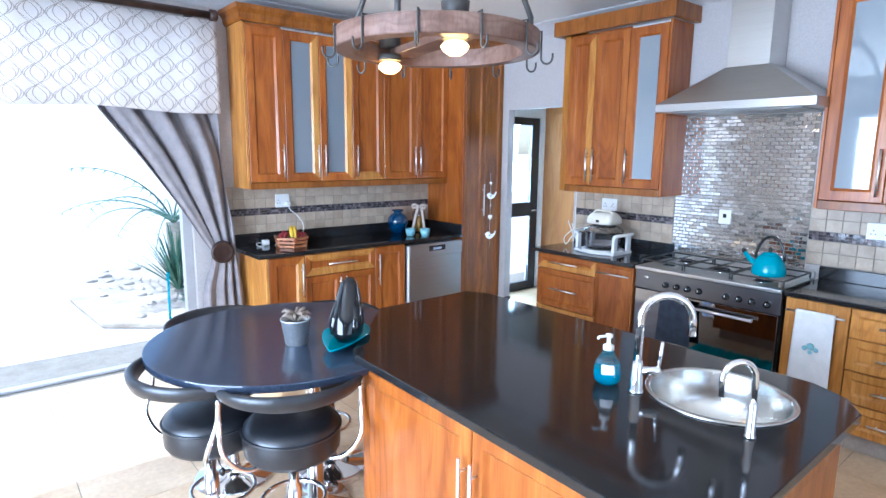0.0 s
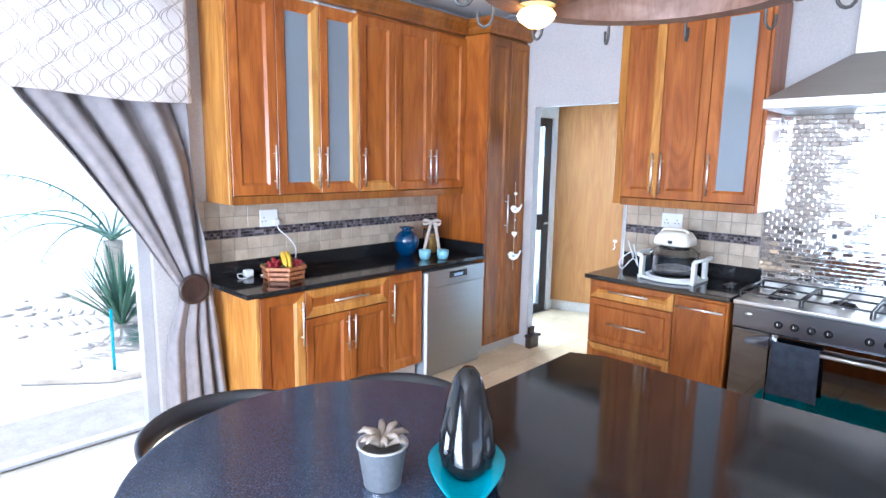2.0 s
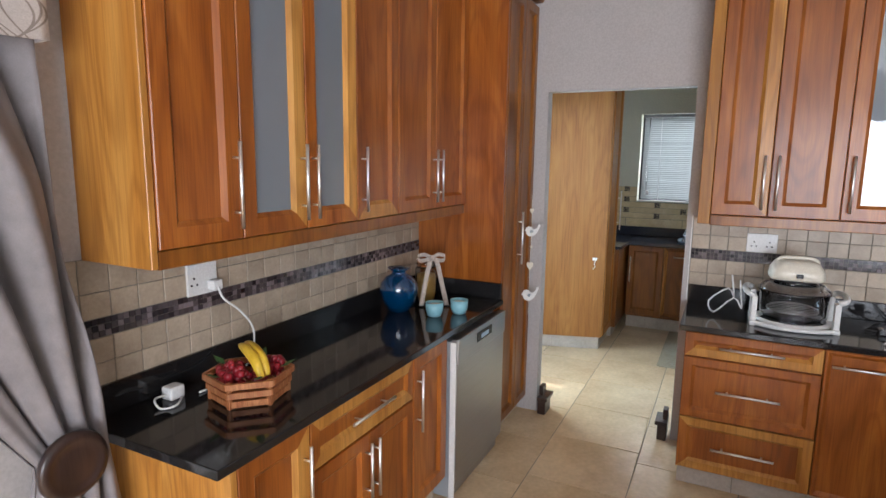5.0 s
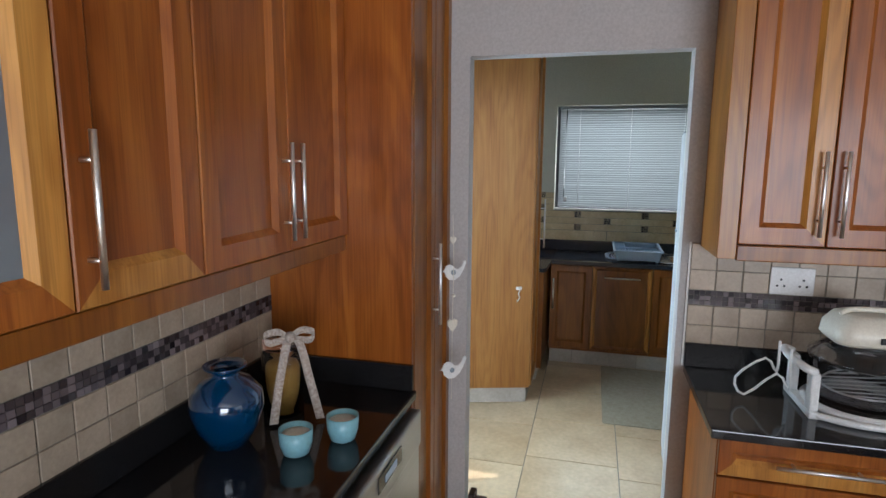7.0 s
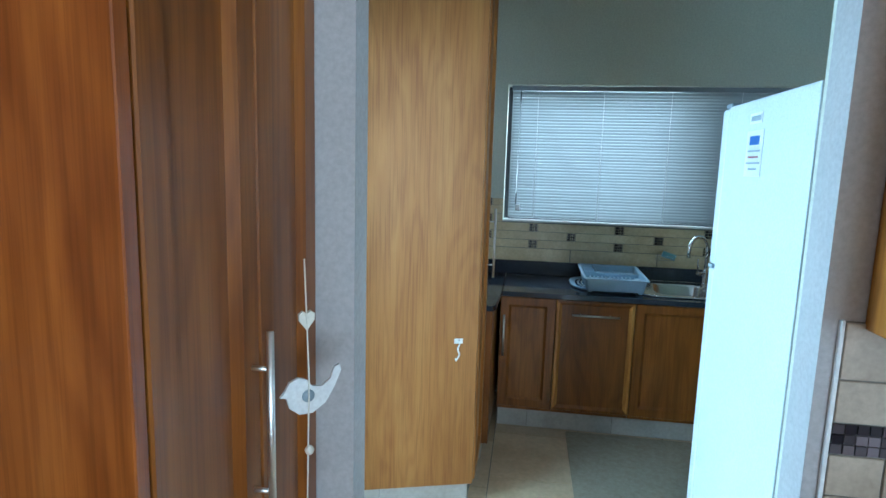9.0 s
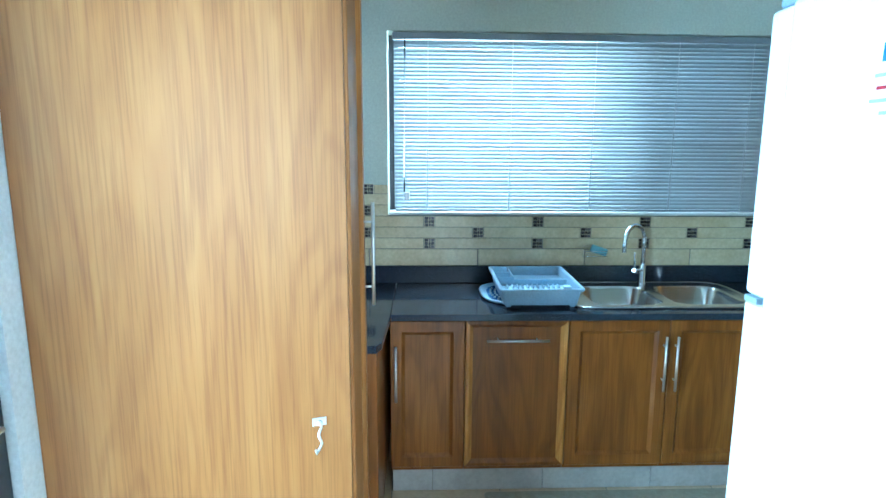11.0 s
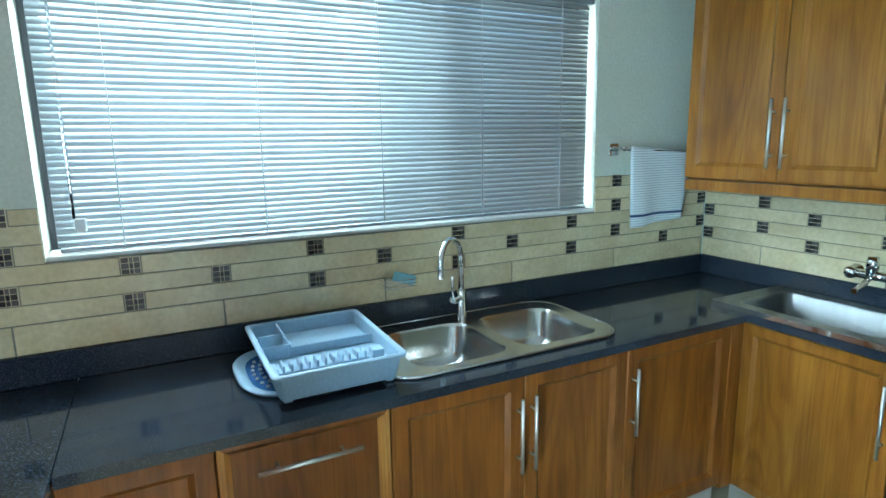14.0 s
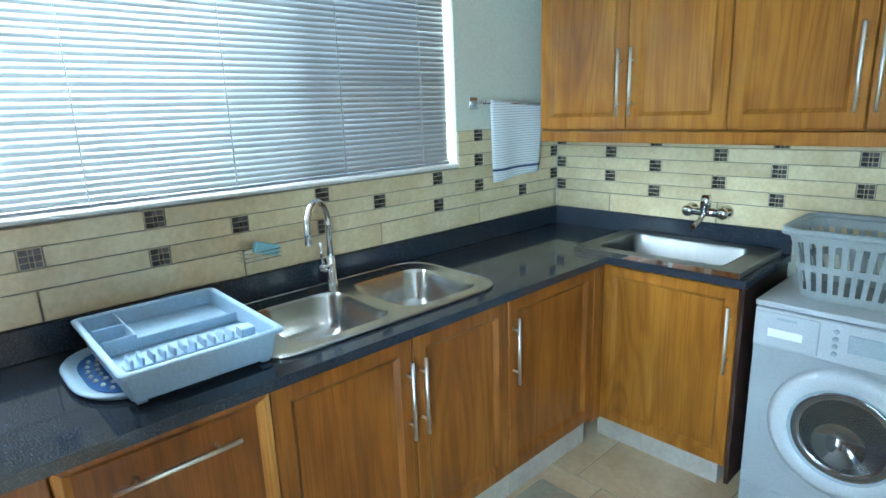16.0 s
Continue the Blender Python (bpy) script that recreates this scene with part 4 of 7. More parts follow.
part("plug", placed(box(0.018, 0.058, 0.012, 0.05, -0.045, -0.008, 0.006, 2), fr_a), PLASTIC, sock_a)
part("cable", tube(bez([(2.29, 4.815, 1.235), (2.30, 4.80, 1.19), (2.36, 4.78, 1.13), (2.40, 4.76, 1.05), (2.37, 4.75, 0.95), (2.27, 4.74, 0.906), (2.12, 4.74, 0.906)], 6), 0.004, 8), PLASTIC, sock_a)


def scullery_window():
    y0, y1, z0, z1 = 1.957, 4.068, 1.274, 2.213
    c = thing("window_1", (XE + 0.15, 3.0, z0), "aluminium scullery window behind the blind", "window", "", "structure")
    bm = bmesh.new()
    for q in ((y0, y1, z0, z0 + 0.05), (y0, y1, z1 - 0.05, z1), (y0, y0 + 0.05, z0 + 0.05, z1 - 0.05), (y1 - 0.05, y1, z0 + 0.05, z1 - 0.05), (2.68, 2.73, z0 + 0.05, z1 - 0.05), (y0 + 0.05, 2.68, 1.66, 1.71)):
        box(XE + 0.13, XE + 0.17, *q, bm=bm)
    part("window_frame", bm, ALU, c)
    pane = part("pane", box(XE + 0.148, XE + 0.153, y0 + 0.04, y1 - 0.04, z0 + 0.04, z1 - 0.04), GLASS, c)
    pane.visible_shadow = False
    part("window_sill", box(XE - 0.012, XE + 0.128, y0 + 0.001, y1 - 0.001, z0 - 0.0005, z0 + 0.012, 0.003), WHITE, c, "white painted sill")
    b = thing("venetian_blind", (XE + 0.035, 3.0, z0 + 0.015), "silver aluminium venetian blind, lowered and half closed", "blind")
    part("head_rail", box(XE + 0.015, XE + 0.055, y0 + 0.012, y1 - 0.025, z1 - 0.035, z1 - 0.004, 0.002), SILVER, b)
    part("bottom_rail", box(XE + 0.025, XE + 0.048, y0 + 0.02, y1 - 0.035, z0 + 0.015, z0 + 0.027, 0.002), SILVER, b)
    slat = bmesh.new()
    n, wd = 7, 0.0265
    rows = []
    for k in range(n):
        a = (k / (n - 1) - 0.5)
        u, v = a * wd, 0.0028 * (1 - 4 * a * a)
        ang = radians(60)
        rows.append([slat.verts.new((u * math.cos(ang) - v * math.sin(ang), y, -(u * math.sin(ang) + v * math.cos(ang)) * -1)) for y in (-(y1 - y0) / 2 + 0.028, (y1 - y0) / 2 - 0.03)])
    for p, q in zip(rows, rows[1:]):
        slat.faces.new((p[0], p[1], q[1], q[0]))
    me = mesh_of("slat", slat, BLIND, True)
    count = 43
    for k in range(count):
        ob = new("slat", me)
        ob.parent = b
        ob.location = Vector((XE + 0.036, (y0 + y1) / 2, z0 + 0.042 + k * (z1 - z0 - 0.09) / (count - 1))) - base_of(b)
        ob.rotation_euler = (random.uniform(-0.0012, 0.0012), random.uniform(-0.05, 0.05), 0)
    for y in (3.86, 3.42, 2.98, 2.54, 2.14):
        part("cord", tube([(XE + 0.020, y, z0 + 0.02), (XE + 0.020, y, z1 - 0.03)], 0.0014, 6), PLASTIC, b)
    part("wand", tube([(XE + 0.008, 3.98, z1 - 0.04), (XE + 0.006, 3.985, z0 + 0.12)], 0.004, 8), GLASS, b, "clear tilt wand")
    part("tassel", box(XE - 0.002, XE + 0.014, 3.955, 3.985, z0 + 0.075, z0 + 0.12, 0.004), PLASTIC, b)


BLIND = shader("blind_slat", (0.40, 0.42, 0.44), 0.30, 0.6)
nt_b, li_b, b_b = nodes_of(BLIND)
tr_b, mx_b = nt_b.new("ShaderNodeBsdfTranslucent"), nt_b.new("ShaderNodeMixShader")
tr_b.inputs["Color"].default_value = (0.60, 0.66, 0.66, 1)
mx_b.inputs["Fac"].default_value = 0.03
li_b.new(b_b.outputs[0], mx_b.inputs[1])
li_b.new(tr_b.outputs[0], mx_b.inputs[2])
li_b.new(mx_b.outputs[0], nt_b["Material Output"].inputs["Surface"])
scullery_window()


def glazed_door():
    c = thing("door_1", (5.05, 4.90, 0), "dark aluminium glazed back door, shut", "door", "", "structure")
    bm = bmesh.new()
    y0, y1 = 4.862, 4.912
    for x0, x1, z0, z1 in ((4.602, 4.68, 0.0, 2.128), (5.53, 5.658, 0.0, 2.128), (4.68, 5.53, 0.0, 0.10), (4.68, 5.53, 0.93, 1.10), (4.68, 5.53, 2.04, 2.128)):
        box(x0, x1, y0, y1, z0, z1, 0.004, bm=bm)
    part("door_frame", bm, ALU, c)
    for z0, z1 in ((0.10, 0.93), (1.10, 2.04)):
        p = part("pane", box(4.681, 5.529, 4.884, 4.890, z0 + 0.001, z1 - 0.001), GLASS, c)
        p.visible_shadow = False
    part("handle", tube([(5.59, 4.862, 1.0), (5.59, 4.82, 1.0), (5.51, 4.815, 1.0)], 0.008, 8), NICKEL, c, "metal lever handle")


glazed_door()


def sliding_door():
    c = thing("door_2", (-0.14, YA + 0.1, 0), "grey aluminium sliding door onto the bright garden, open", "door", "", "structure")
    y0, y1 = YA + 0.05, YA + 0.13
    part("door_frame", box(1.43, 1.499, y0, y1, 0, 2.158, 0.003), ALU_L, c)
    part("door_frame", box(-1.699, -1.63, y0, y1, 0, 2.158, 0.003), ALU_L, c)
    part("head", box(-1.63, 1.43, y0, y1, 2.10, 2.158, 0.003), ALU_L, c)
    part("track", box(-1.63, 1.43, y0, y1, 0.0, 0.02, 0.003), ALU_L, c)


sliding_door()


def curtain_left(z):
    pts = [(0.02, 1.47), (0.25, 1.48), (0.6, 1.50), (0.80, 1.565), (0.90, 1.575), (1.0, 1.51), (1.25, 1.36), (1.6, 1.13), (2.0, 0.86), (2.6, 0.74)]
    return float(np.interp(z, [p[0] for p in pts], [p[1] for p in pts]))


def curtain_right(z):
    return float(np.interp(z, [0.02, 0.6, 0.9, 1.3, 2.0, 2.6], [1.835, 1.80, 1.765, 1.745, 1.715, 1.70]))


def curtains():
    c = thing("curtain", (1.64, 4.74, 0.02), "grey-mauve curtain drawn aside by a round wooden tieback", "curtain")
    bm = bmesh.new()
    nu, nv = 90, 70
    grid = []
    for j in range(nv + 1):
        z = 0.02 + 2.58 * j / nv
        a, b = curtain_left(z), curtain_right(z)
        squeeze = min(1.0, 0.25 + abs(z - 0.9) * 1.5)
        row = []
        for i in range(nu + 1):
            u = i / nu
            ph = 2 * math.pi * (3.7 * u + 0.25 * math.sin(3 * z) * u)
            amp = (0.050 - 0.016 * min(1.0, max(0.0, (z - 1.65) / 0.3))) * squeeze + 0.006
            y = 4.735 + 0.06 * min(1.0, max(0.0, (z - 1.65) / 0.3)) - 0.03 * (1 - squeeze) + amp * math.sin(ph) + 0.3 * amp * math.sin(2.3 * ph + 1.7 + z)
            row.append(bm.verts.new((a + (b - a) * u + 0.35 * amp * math.cos(ph), y, z)))
        grid.append(row)
    for r, q in zip(grid, grid[1:]):
        for i in range(nu):
            bm.faces.new((r[i], r[i + 1], q[i + 1], q[i])).smooth = True
    cloth = part("cloth", bm, CURTAIN, c)
    sol = cloth.modifiers.new("thickness", "SOLIDIFY")
    sol.thickness = 0.003
    m = Matrix.Translation((1.645, 4.665, 0.90)) @ Matrix.Rotation(math.pi / 2, 4, "X")
    part("tieback", placed(lathe([(0.088, 0), (0.092, 0.01), (0.088, 0.022), (0.07, 0.028), (0.066, 0.024), (0.045, 0.026), (0, 0.03)], (0, 0, 0), 36), m), DARKWOOD, c, "round dark wooden tieback", True)
    part("tieback_stem", tube([(1.645, 4.665, 0.90), (1.645, 4.86, 0.90)], 0.012, 10), DARKWOOD, c)
    # gathered valance
    v = thing("valance", (0, 4.70, 1.98), "off-white curtain valance with a taupe wavy lattice", "valance")
    bm = bmesh.new()
    n = 160
    lo, hi = [], []
    for i in range(n + 1):
        x = -1.74 + 3.44 * i / n
        y = 4.705 + 0.007 * math.sin(x * 11) + 0.004 * math.sin(x * 23 + 1)
        lo.append(bm.verts.new((x, y - 0.012, 1.985 - 0.012 * math.sin(x * 5.5))))
        hi.append(bm.verts.new((x, y + 0.006, 2.665)))
    lo.append(bm.verts.new((1.712, 4.86, 1.985)))
    hi.append(bm.verts.new((1.712, 4.86, 2.665)))
    for i in range(n + 1):
        bm.faces.new((lo[i], lo[i + 1], hi[i + 1], hi[i])).smooth = i < n
    cl = part("cloth", bm, VALANCE, v)
    cl.modifiers.new("thickness", "SOLIDIFY").thickness = 0.006
    r = thing("curtain_rod", (0, 4.70, 2.70), "dark wooden curtain pole with a turned end", "curtain rod")
    part("pole", tube([(-1.8, 4.70, 2.705), (1.66, 4.70, 2.705)], 0.028, 16), DARKWOOD, r)
    part("finial", placed(lathe([(0.03, 0), (0.042, 0.006), (0.042, 0.05), (0.036, 0.058), (0.03, 0.06), (0, 0.062)], (0, 0, 0), 24), Matrix.Translation((1.655, 4.70, 2.705)) @ Matrix.Rotation(math.pi / 2, 4, "Y")), DARKWOOD, r, "", True)
    part("bracket", box(1.52, 1.56, 4.70, 4.872, 2.69, 2.72, 0.004), DARKWOOD, r)


def lattice(name):
    """Off-white cloth with bundles of wavy taupe lines that swing together and apart."""
    m = shader(name, (0.6, 0.58, 0.56), 0.9)
    nt, li, b = nodes_of(m)
    tc, sep = nt.new("ShaderNodeTexCoord"), nt.new("ShaderNodeSeparateXYZ")
    li.new(tc.outputs["Object"], sep.inputs[0])

    def mth(op, a, c=0.0):
        n = nt.new("ShaderNodeMath")
        n.operation = op
        for sock, val in ((n.inputs[0], a), (n.inputs[1], c)):
            if isinstance(val, (int, float)):
                sock.default_value = val
            else:
                li.new(val, sock)
        return n.outputs[0]

    x, z = mth("MULTIPLY", sep.outputs["X"], 1 / 0.155), mth("MULTIPLY", sep.outputs["Z"], 2 * math.pi / 0.262)
    total = None
    for ph, off, amp in ((0, 0.0, 0.96), (0.22, 0.07, 0.72), (-0.26, -0.09, 0.6), (math.pi, 0.0, 0.96), (math.pi + 0.26, 0.07, 0.7), (math.pi - 0.2, -0.09, 0.62)):
        s = mth("MULTIPLY", mth("SINE", mth("ADD", z, ph)), amp * 0.5)
        u = mth("FRACT", mth("ADD", mth("ADD", x, s), 10.0 + off))
        line = mth("LESS_THAN", mth("ABSOLUTE", mth("SUBTRACT", u, 0.5)), 0.021)
        total = line if total is None else mth("MAXIMUM", total, line)
    v = coords(nt, li, (1, 1, 1))
    weave = noise_tex(nt, li, v, 260, 2, 0.6)
    col = mixed(nt, li, (0.62, 0.59, 0.58), (0.33, 0.29, 0.27), total)
    r = ramp(nt, [(0.3, (0.86, 0.86, 0.86)), (0.7, (1.05, 1.05, 1.05))])
    li.new(weave, r.inputs["Fac"])
    li.new(mixed(nt, li, col, r.outputs["Color"], 1.0, "MULTIPLY"), b.inputs["Base Color"])
    bump(nt, li, b, weave, 0.4)
    return m


VALANCE = lattice("wavy_lattice_cloth")
curtains()

# ---- kitchen things ----
def rounded(points, r=0.03, n=5):
    """A plan outline with its corners rounded."""
    out = []
    k = len(points)
    for i in range(k):
        p, a, b = Vector(points[i]), Vector(points[i - 1]), Vector(points[(i + 1) % k])
        u, v = (a - p).normalized(), (b - p).normalized()
        q = min(r, (a - p).length / 2.1, (b - p).length / 2.1)
        for j in range(n + 1):
            t = j / n
            w = p + u * q * (1 - t) ** 2 + v * q * t ** 2
            out.append((w.x, w.y))
    return out


def slab_with_hole(outer, hole, z0, z1, mat, name, label):
    bm = bmesh.new()
    loops = []
    for z in (z0, z1):
        es = []
        for pts in (outer, hole):
            vs = [bm.verts.new((x, y, z)) for x, y in pts]
            es.append([bm.edges.new((vs[i], vs[(i + 1) % len(vs)])) for i in range(len(vs))])
            loops.append(vs)
        bmesh.ops.triangle_fill(bm, edges=es[0] + es[1], use_beauty=True)
    for a, b in ((loops[0], loops[2]), (loops[1], loops[3])):
        for i in range(len(a)):
            j = (i + 1) % len(a)
            bm.faces.new((a[i], a[j], b[j], b[i]))
    rim = [e for e in bm.edges if len(e.link_faces) == 2 and abs(e.verts[0].co.z - e.verts[1].co.z) < 1e-6 and e.calc_face_angle(0) > 1.0 and e.verts[0].co.z > (z0 + z1) / 2]
    bevel(bm, rim, 0.004, 2)
    return single(name, bm, mat, label, "worktop")


slab_with_hole(ISLAND[0], ISLAND[1], 0.870, 0.900, GRANITE, "island_worktop", "polished black granite island worktop with clipped corners")
SINK = (2.015, 0.885)


def round_sink():
    c = thing("round_sink", (SINK[0], SINK[1], 0.72), "round stainless steel prep sink set into the island", "sink")
    prof = [(0.03, 0.0), (0.12, 0.004), (0.19, 0.03), (0.212, 0.10), (0.217, 0.18), (0.222, 0.187), (0.236, 0.186), (0.238, 0.181), (0.225, 0.178), (0.221, 0.10), (0.197, 0.022), (0.12, -0.004), (0.03, -0.006)]
    part("bowl", lathe(prof, (SINK[0], SINK[1], 0.72), 56), STEEL_H, c, "", True)
    part("drain", lathe([(0.042, 0), (0.04, 0.004), (0.022, 0.004), (0.018, 0.0), (0, 0.0)], (SINK[0], SINK[1], 0.7245), 24), CHROME, c, "chrome drain", True)


round_sink()


def tall_tap(name, base, to, h, r, label, lever=True):
    """A gooseneck tap: flange, body, bent spout, side lever."""
    c = thing(name, base, label, "tap")
    b, d = Vector(base), Vector((to[0] - base[0], to[1] - base[1], 0)).normalized()
    part("flange", lathe([(r * 1.9, 0), (r * 1.9, 0.006), (r * 1.5, 0.012), (r * 1.4, 0.10), (r, 0.11)], base, 20), CHROME, c, "", True)
    rad = 0.085 if h > 0.25 else 0.05
    path = [b + Vector((0, 0, 0.1)), b + Vector((0, 0, h - rad))]
    path += [b + Vector((0, 0, h - rad)) + d * rad * (1 - math.cos(a)) + Vector((0, 0, rad * math.sin(a))) for a in [math.pi * k / 12 for k in range(1, 13)]]
    path.append(path[-1] - Vector((0, 0, 0.05)))
    part("spout", tube(path, r, 14), CHROME, c)
    if lever:
        s = Vector((-d.y, d.x, 0))
        part("lever", tube([b + Vector((0, 0, 0.075)) + d * 0.0, b + Vector((0, 0, 0.075)) + d * 0.06, b + Vector((0, 0, 0.085)) + d * 0.075], r * 1.1, 12), CHROME, c)
        part("lever_arm", tube([b + Vector((0, 0, 0.085)) + d * 0.07, b + Vector((0, 0, 0.18)) + d * 0.078], r * 0.45, 8), CHROME, c)
    return c


tall_tap("kitchen_tap", (1.815, 1.075, 0.90), SINK, 0.34, 0.014, "chrome gooseneck tap on the island")
tall_tap("filter_tap", (1.785, 0.69, 0.90), (1.62, 0.80), 0.23, 0.009, "small chrome filter tap on the island", False)


def soap_bottle():
    at = (1.805, 1.185, 0.90)
    c = thing("soap_dispenser", at, "round clear soap bottle with blue liquid", "soap bottle")
    part("bottle", lathe([(0.030, 0), (0.044, 0.012), (0.048, 0.04), (0.043, 0.072), (0.030, 0.098), (0.018, 0.115), (0.016, 0.125)], at, 28), GLASS, c, "", True)
    part("liquid", lathe([(0.028, 0.004), (0.041, 0.014), (0.045, 0.04), (0.042, 0.062), (0, 0.063)], at, 28), BLUE_LIQ, c, "bright blue liquid soap", True)
    bm = bmesh.new()
    rows = [[bm.verts.new((at[0] + r * math.cos(a), at[1] + r * math.sin(a), at[2] + z)) for a in [math.radians(190 + 9 * k) for k in range(7)]] for r, z in ((0.0486, 0.046), (0.0466, 0.06), (0.0425, 0.078))]
    for p, q in zip(rows, rows[1:]):
        for k in range(6):
            bm.faces.new((p[k], p[k + 1], q[k + 1], q[k])).smooth = True
    part("sticker", bm, TOWEL, c, "small white label")
    part("pump", lathe([(0.019, 0.122), (0.019, 0.138), (0.008, 0.142), (0.007, 0.165), (0.013, 0.168), (0.013, 0.178), (0, 0.18)], at, 18), PLASTIC, c, "white pump", True)
    part("nozzle", tube([(1.805, 1.185, 1.072), (1.77, 1.20, 1.072), (1.762, 1.203, 1.066)], 0.005, 8), PLASTIC, c)


BLUE_LIQ = shader("blue_soap", (0.02, 0.42, 0.62), 0.1, 0.0, Transmission_Weight=0.5, IOR=1.35)
soap_bottle()


def plant_pot():
    at = (1.168, 2.335, 0.868)
    c = thing("potted_succulent", at, "small succulent in a galvanised pot", "plant")
    part("pot", lathe([(0.045, 0), (0.047, 0.003), (0.062, 0.105), (0.066, 0.108), (0.066, 0.114), (0.060, 0.114), (0.056, 0.10), (0.05, 0.09), (0, 0.09)], at, 32), GALV, c, "galvanised metal pot", True)
    part("soil", lathe([(0.055, 0.088), (0.05, 0.097), (0.0, 0.10)], at, 20), IRON, c)
    rnd = random.Random(5)
    for k in range(11):
        az, ln = 2.4 * k, rnd.uniform(0.035, 0.07)
        d = Vector((math.cos(az), math.sin(az), 0))
        p = Vector(at) + Vector((0, 0, 0.098))
        path = [p + d * ln * t + Vector((0, 0, 0.045 * math.sin(t * 2.2) * (1.2 - k / 20))) for t in (0, 0.25, 0.5, 0.75, 1.0)]
        part("leaf", tube(path, [0.005, 0.009, 0.011, 0.008, 0.002], 7), SUCC, c)


GALV = mottled("galvanised_zinc", (0.52, 0.54, 0.56), (0.62, 0.64, 0.66), 14.0, 0.35, 60, 0.05)
GALV.node_tree.nodes["Principled BSDF"].inputs["Metallic"].default_value = 0.8
plant_pot()


LEAF_AX = Vector((0.75, 0.66, 0)).normalized()


def ornament():
    at = Vector((1.345, 2.205, 0.868))
    d = single("leaf_dish", leaf_dish(at), TURQ, "turquoise leaf-shaped dish on the breakfast table", "dish", smooth=True)
    c = thing("bird_ornament", tuple(at + Vector((0, 0, 0.012))), "glossy black glazed ornament standing in the leaf dish", "ornament")
    ax, cross = LEAF_AX, Vector((-LEAF_AX.y, LEAF_AX.x, 0))
    # a flattened drop that leans back, narrow above
    bm = bmesh.new()
    prev, n = None, 22
    for j in range(19):
        t = j / 18
        w = float(np.interp(t, [0, 0.12, 0.35, 0.7, 0.92, 1], [0.045, 0.066, 0.070, 0.054, 0.036, 0.016]))
        d = float(np.interp(t, [0, 0.12, 0.35, 0.7, 0.92, 1], [0.050, 0.080, 0.074, 0.050, 0.034, 0.014]))
        mid = at + ax * (0.005 + 0.045 * t) + Vector((0, 0, 0.014 + 0.27 * t))
        ring = []
        for k in range(n):
            q = 2 * math.pi * k / n
            fold = 1 + 0.05 * math.sin(5 * q + 2.5 * t) * min(1, 2.2 * t)
            ring.append(bm.verts.new(mid + cross * w * fold * math.cos(q) + ax * d * fold * math.sin(q)))
        if prev:
            for k in range(n):
                bm.faces.new((prev[k], prev[(k + 1) % n], ring[(k + 1) % n], ring[k])).smooth = True
        else:
            bm.faces.new(ring[::-1])
        prev = ring
    bm.faces.new(prev)
    part("figure", bm, GLOSS_BLACK, c, "", True)
    # folded wings laid along the sides
    for s in (-1, 1):
        path = [at + ax * (-0.035 + 0.07 * t) + cross * s * (0.052 - 0.022 * t) + Vector((0, 0, 0.045 + 0.175 * t)) for t in (0, 0.2, 0.4, 0.6, 0.8, 1.0)]
        part("wing", tube(path, [0.010, 0.026, 0.030, 0.027, 0.018, 0.006], 10), GLOSS_BLACK, c, "", True)


def leaf_dish(at):
    bm = bmesh.new()
    ax, cross = LEAF_AX, Vector((-LEAF_AX.y, LEAF_AX.x, 0))
    rows = []
    for j in range(15):
        t = j / 14 * 2 - 1
        w = 0.10 * (1 - abs(t) ** 1.7) + 0.001
        rows.append([bm.verts.new(at + ax * t * 0.215 + cross * w * s + Vector((0, 0, 0.004 + 0.046 * s * s * (1 - t * t) + 0.03 * t * t * abs(t)))) for s in (-1, -0.5, 0, 0.5, 1)])
    for a, b in zip(rows, rows[1:]):
        for i in range(4):
            bm.faces.new((a[i], a[i + 1], b[i + 1], b[i])).smooth = True
    ext = bmesh.ops.extrude_face_region(bm, geom=bm.faces[:])
    bmesh.ops.translate(bm, verts=[v for v in ext["geom"] if isinstance(v, bmesh.types.BMVert)], vec=(0, 0, 0.004))
    return bm


GLOSS_BLACK = shader("gloss_black_glaze", (0.006, 0.006, 0.007), 0.09)
ornament()


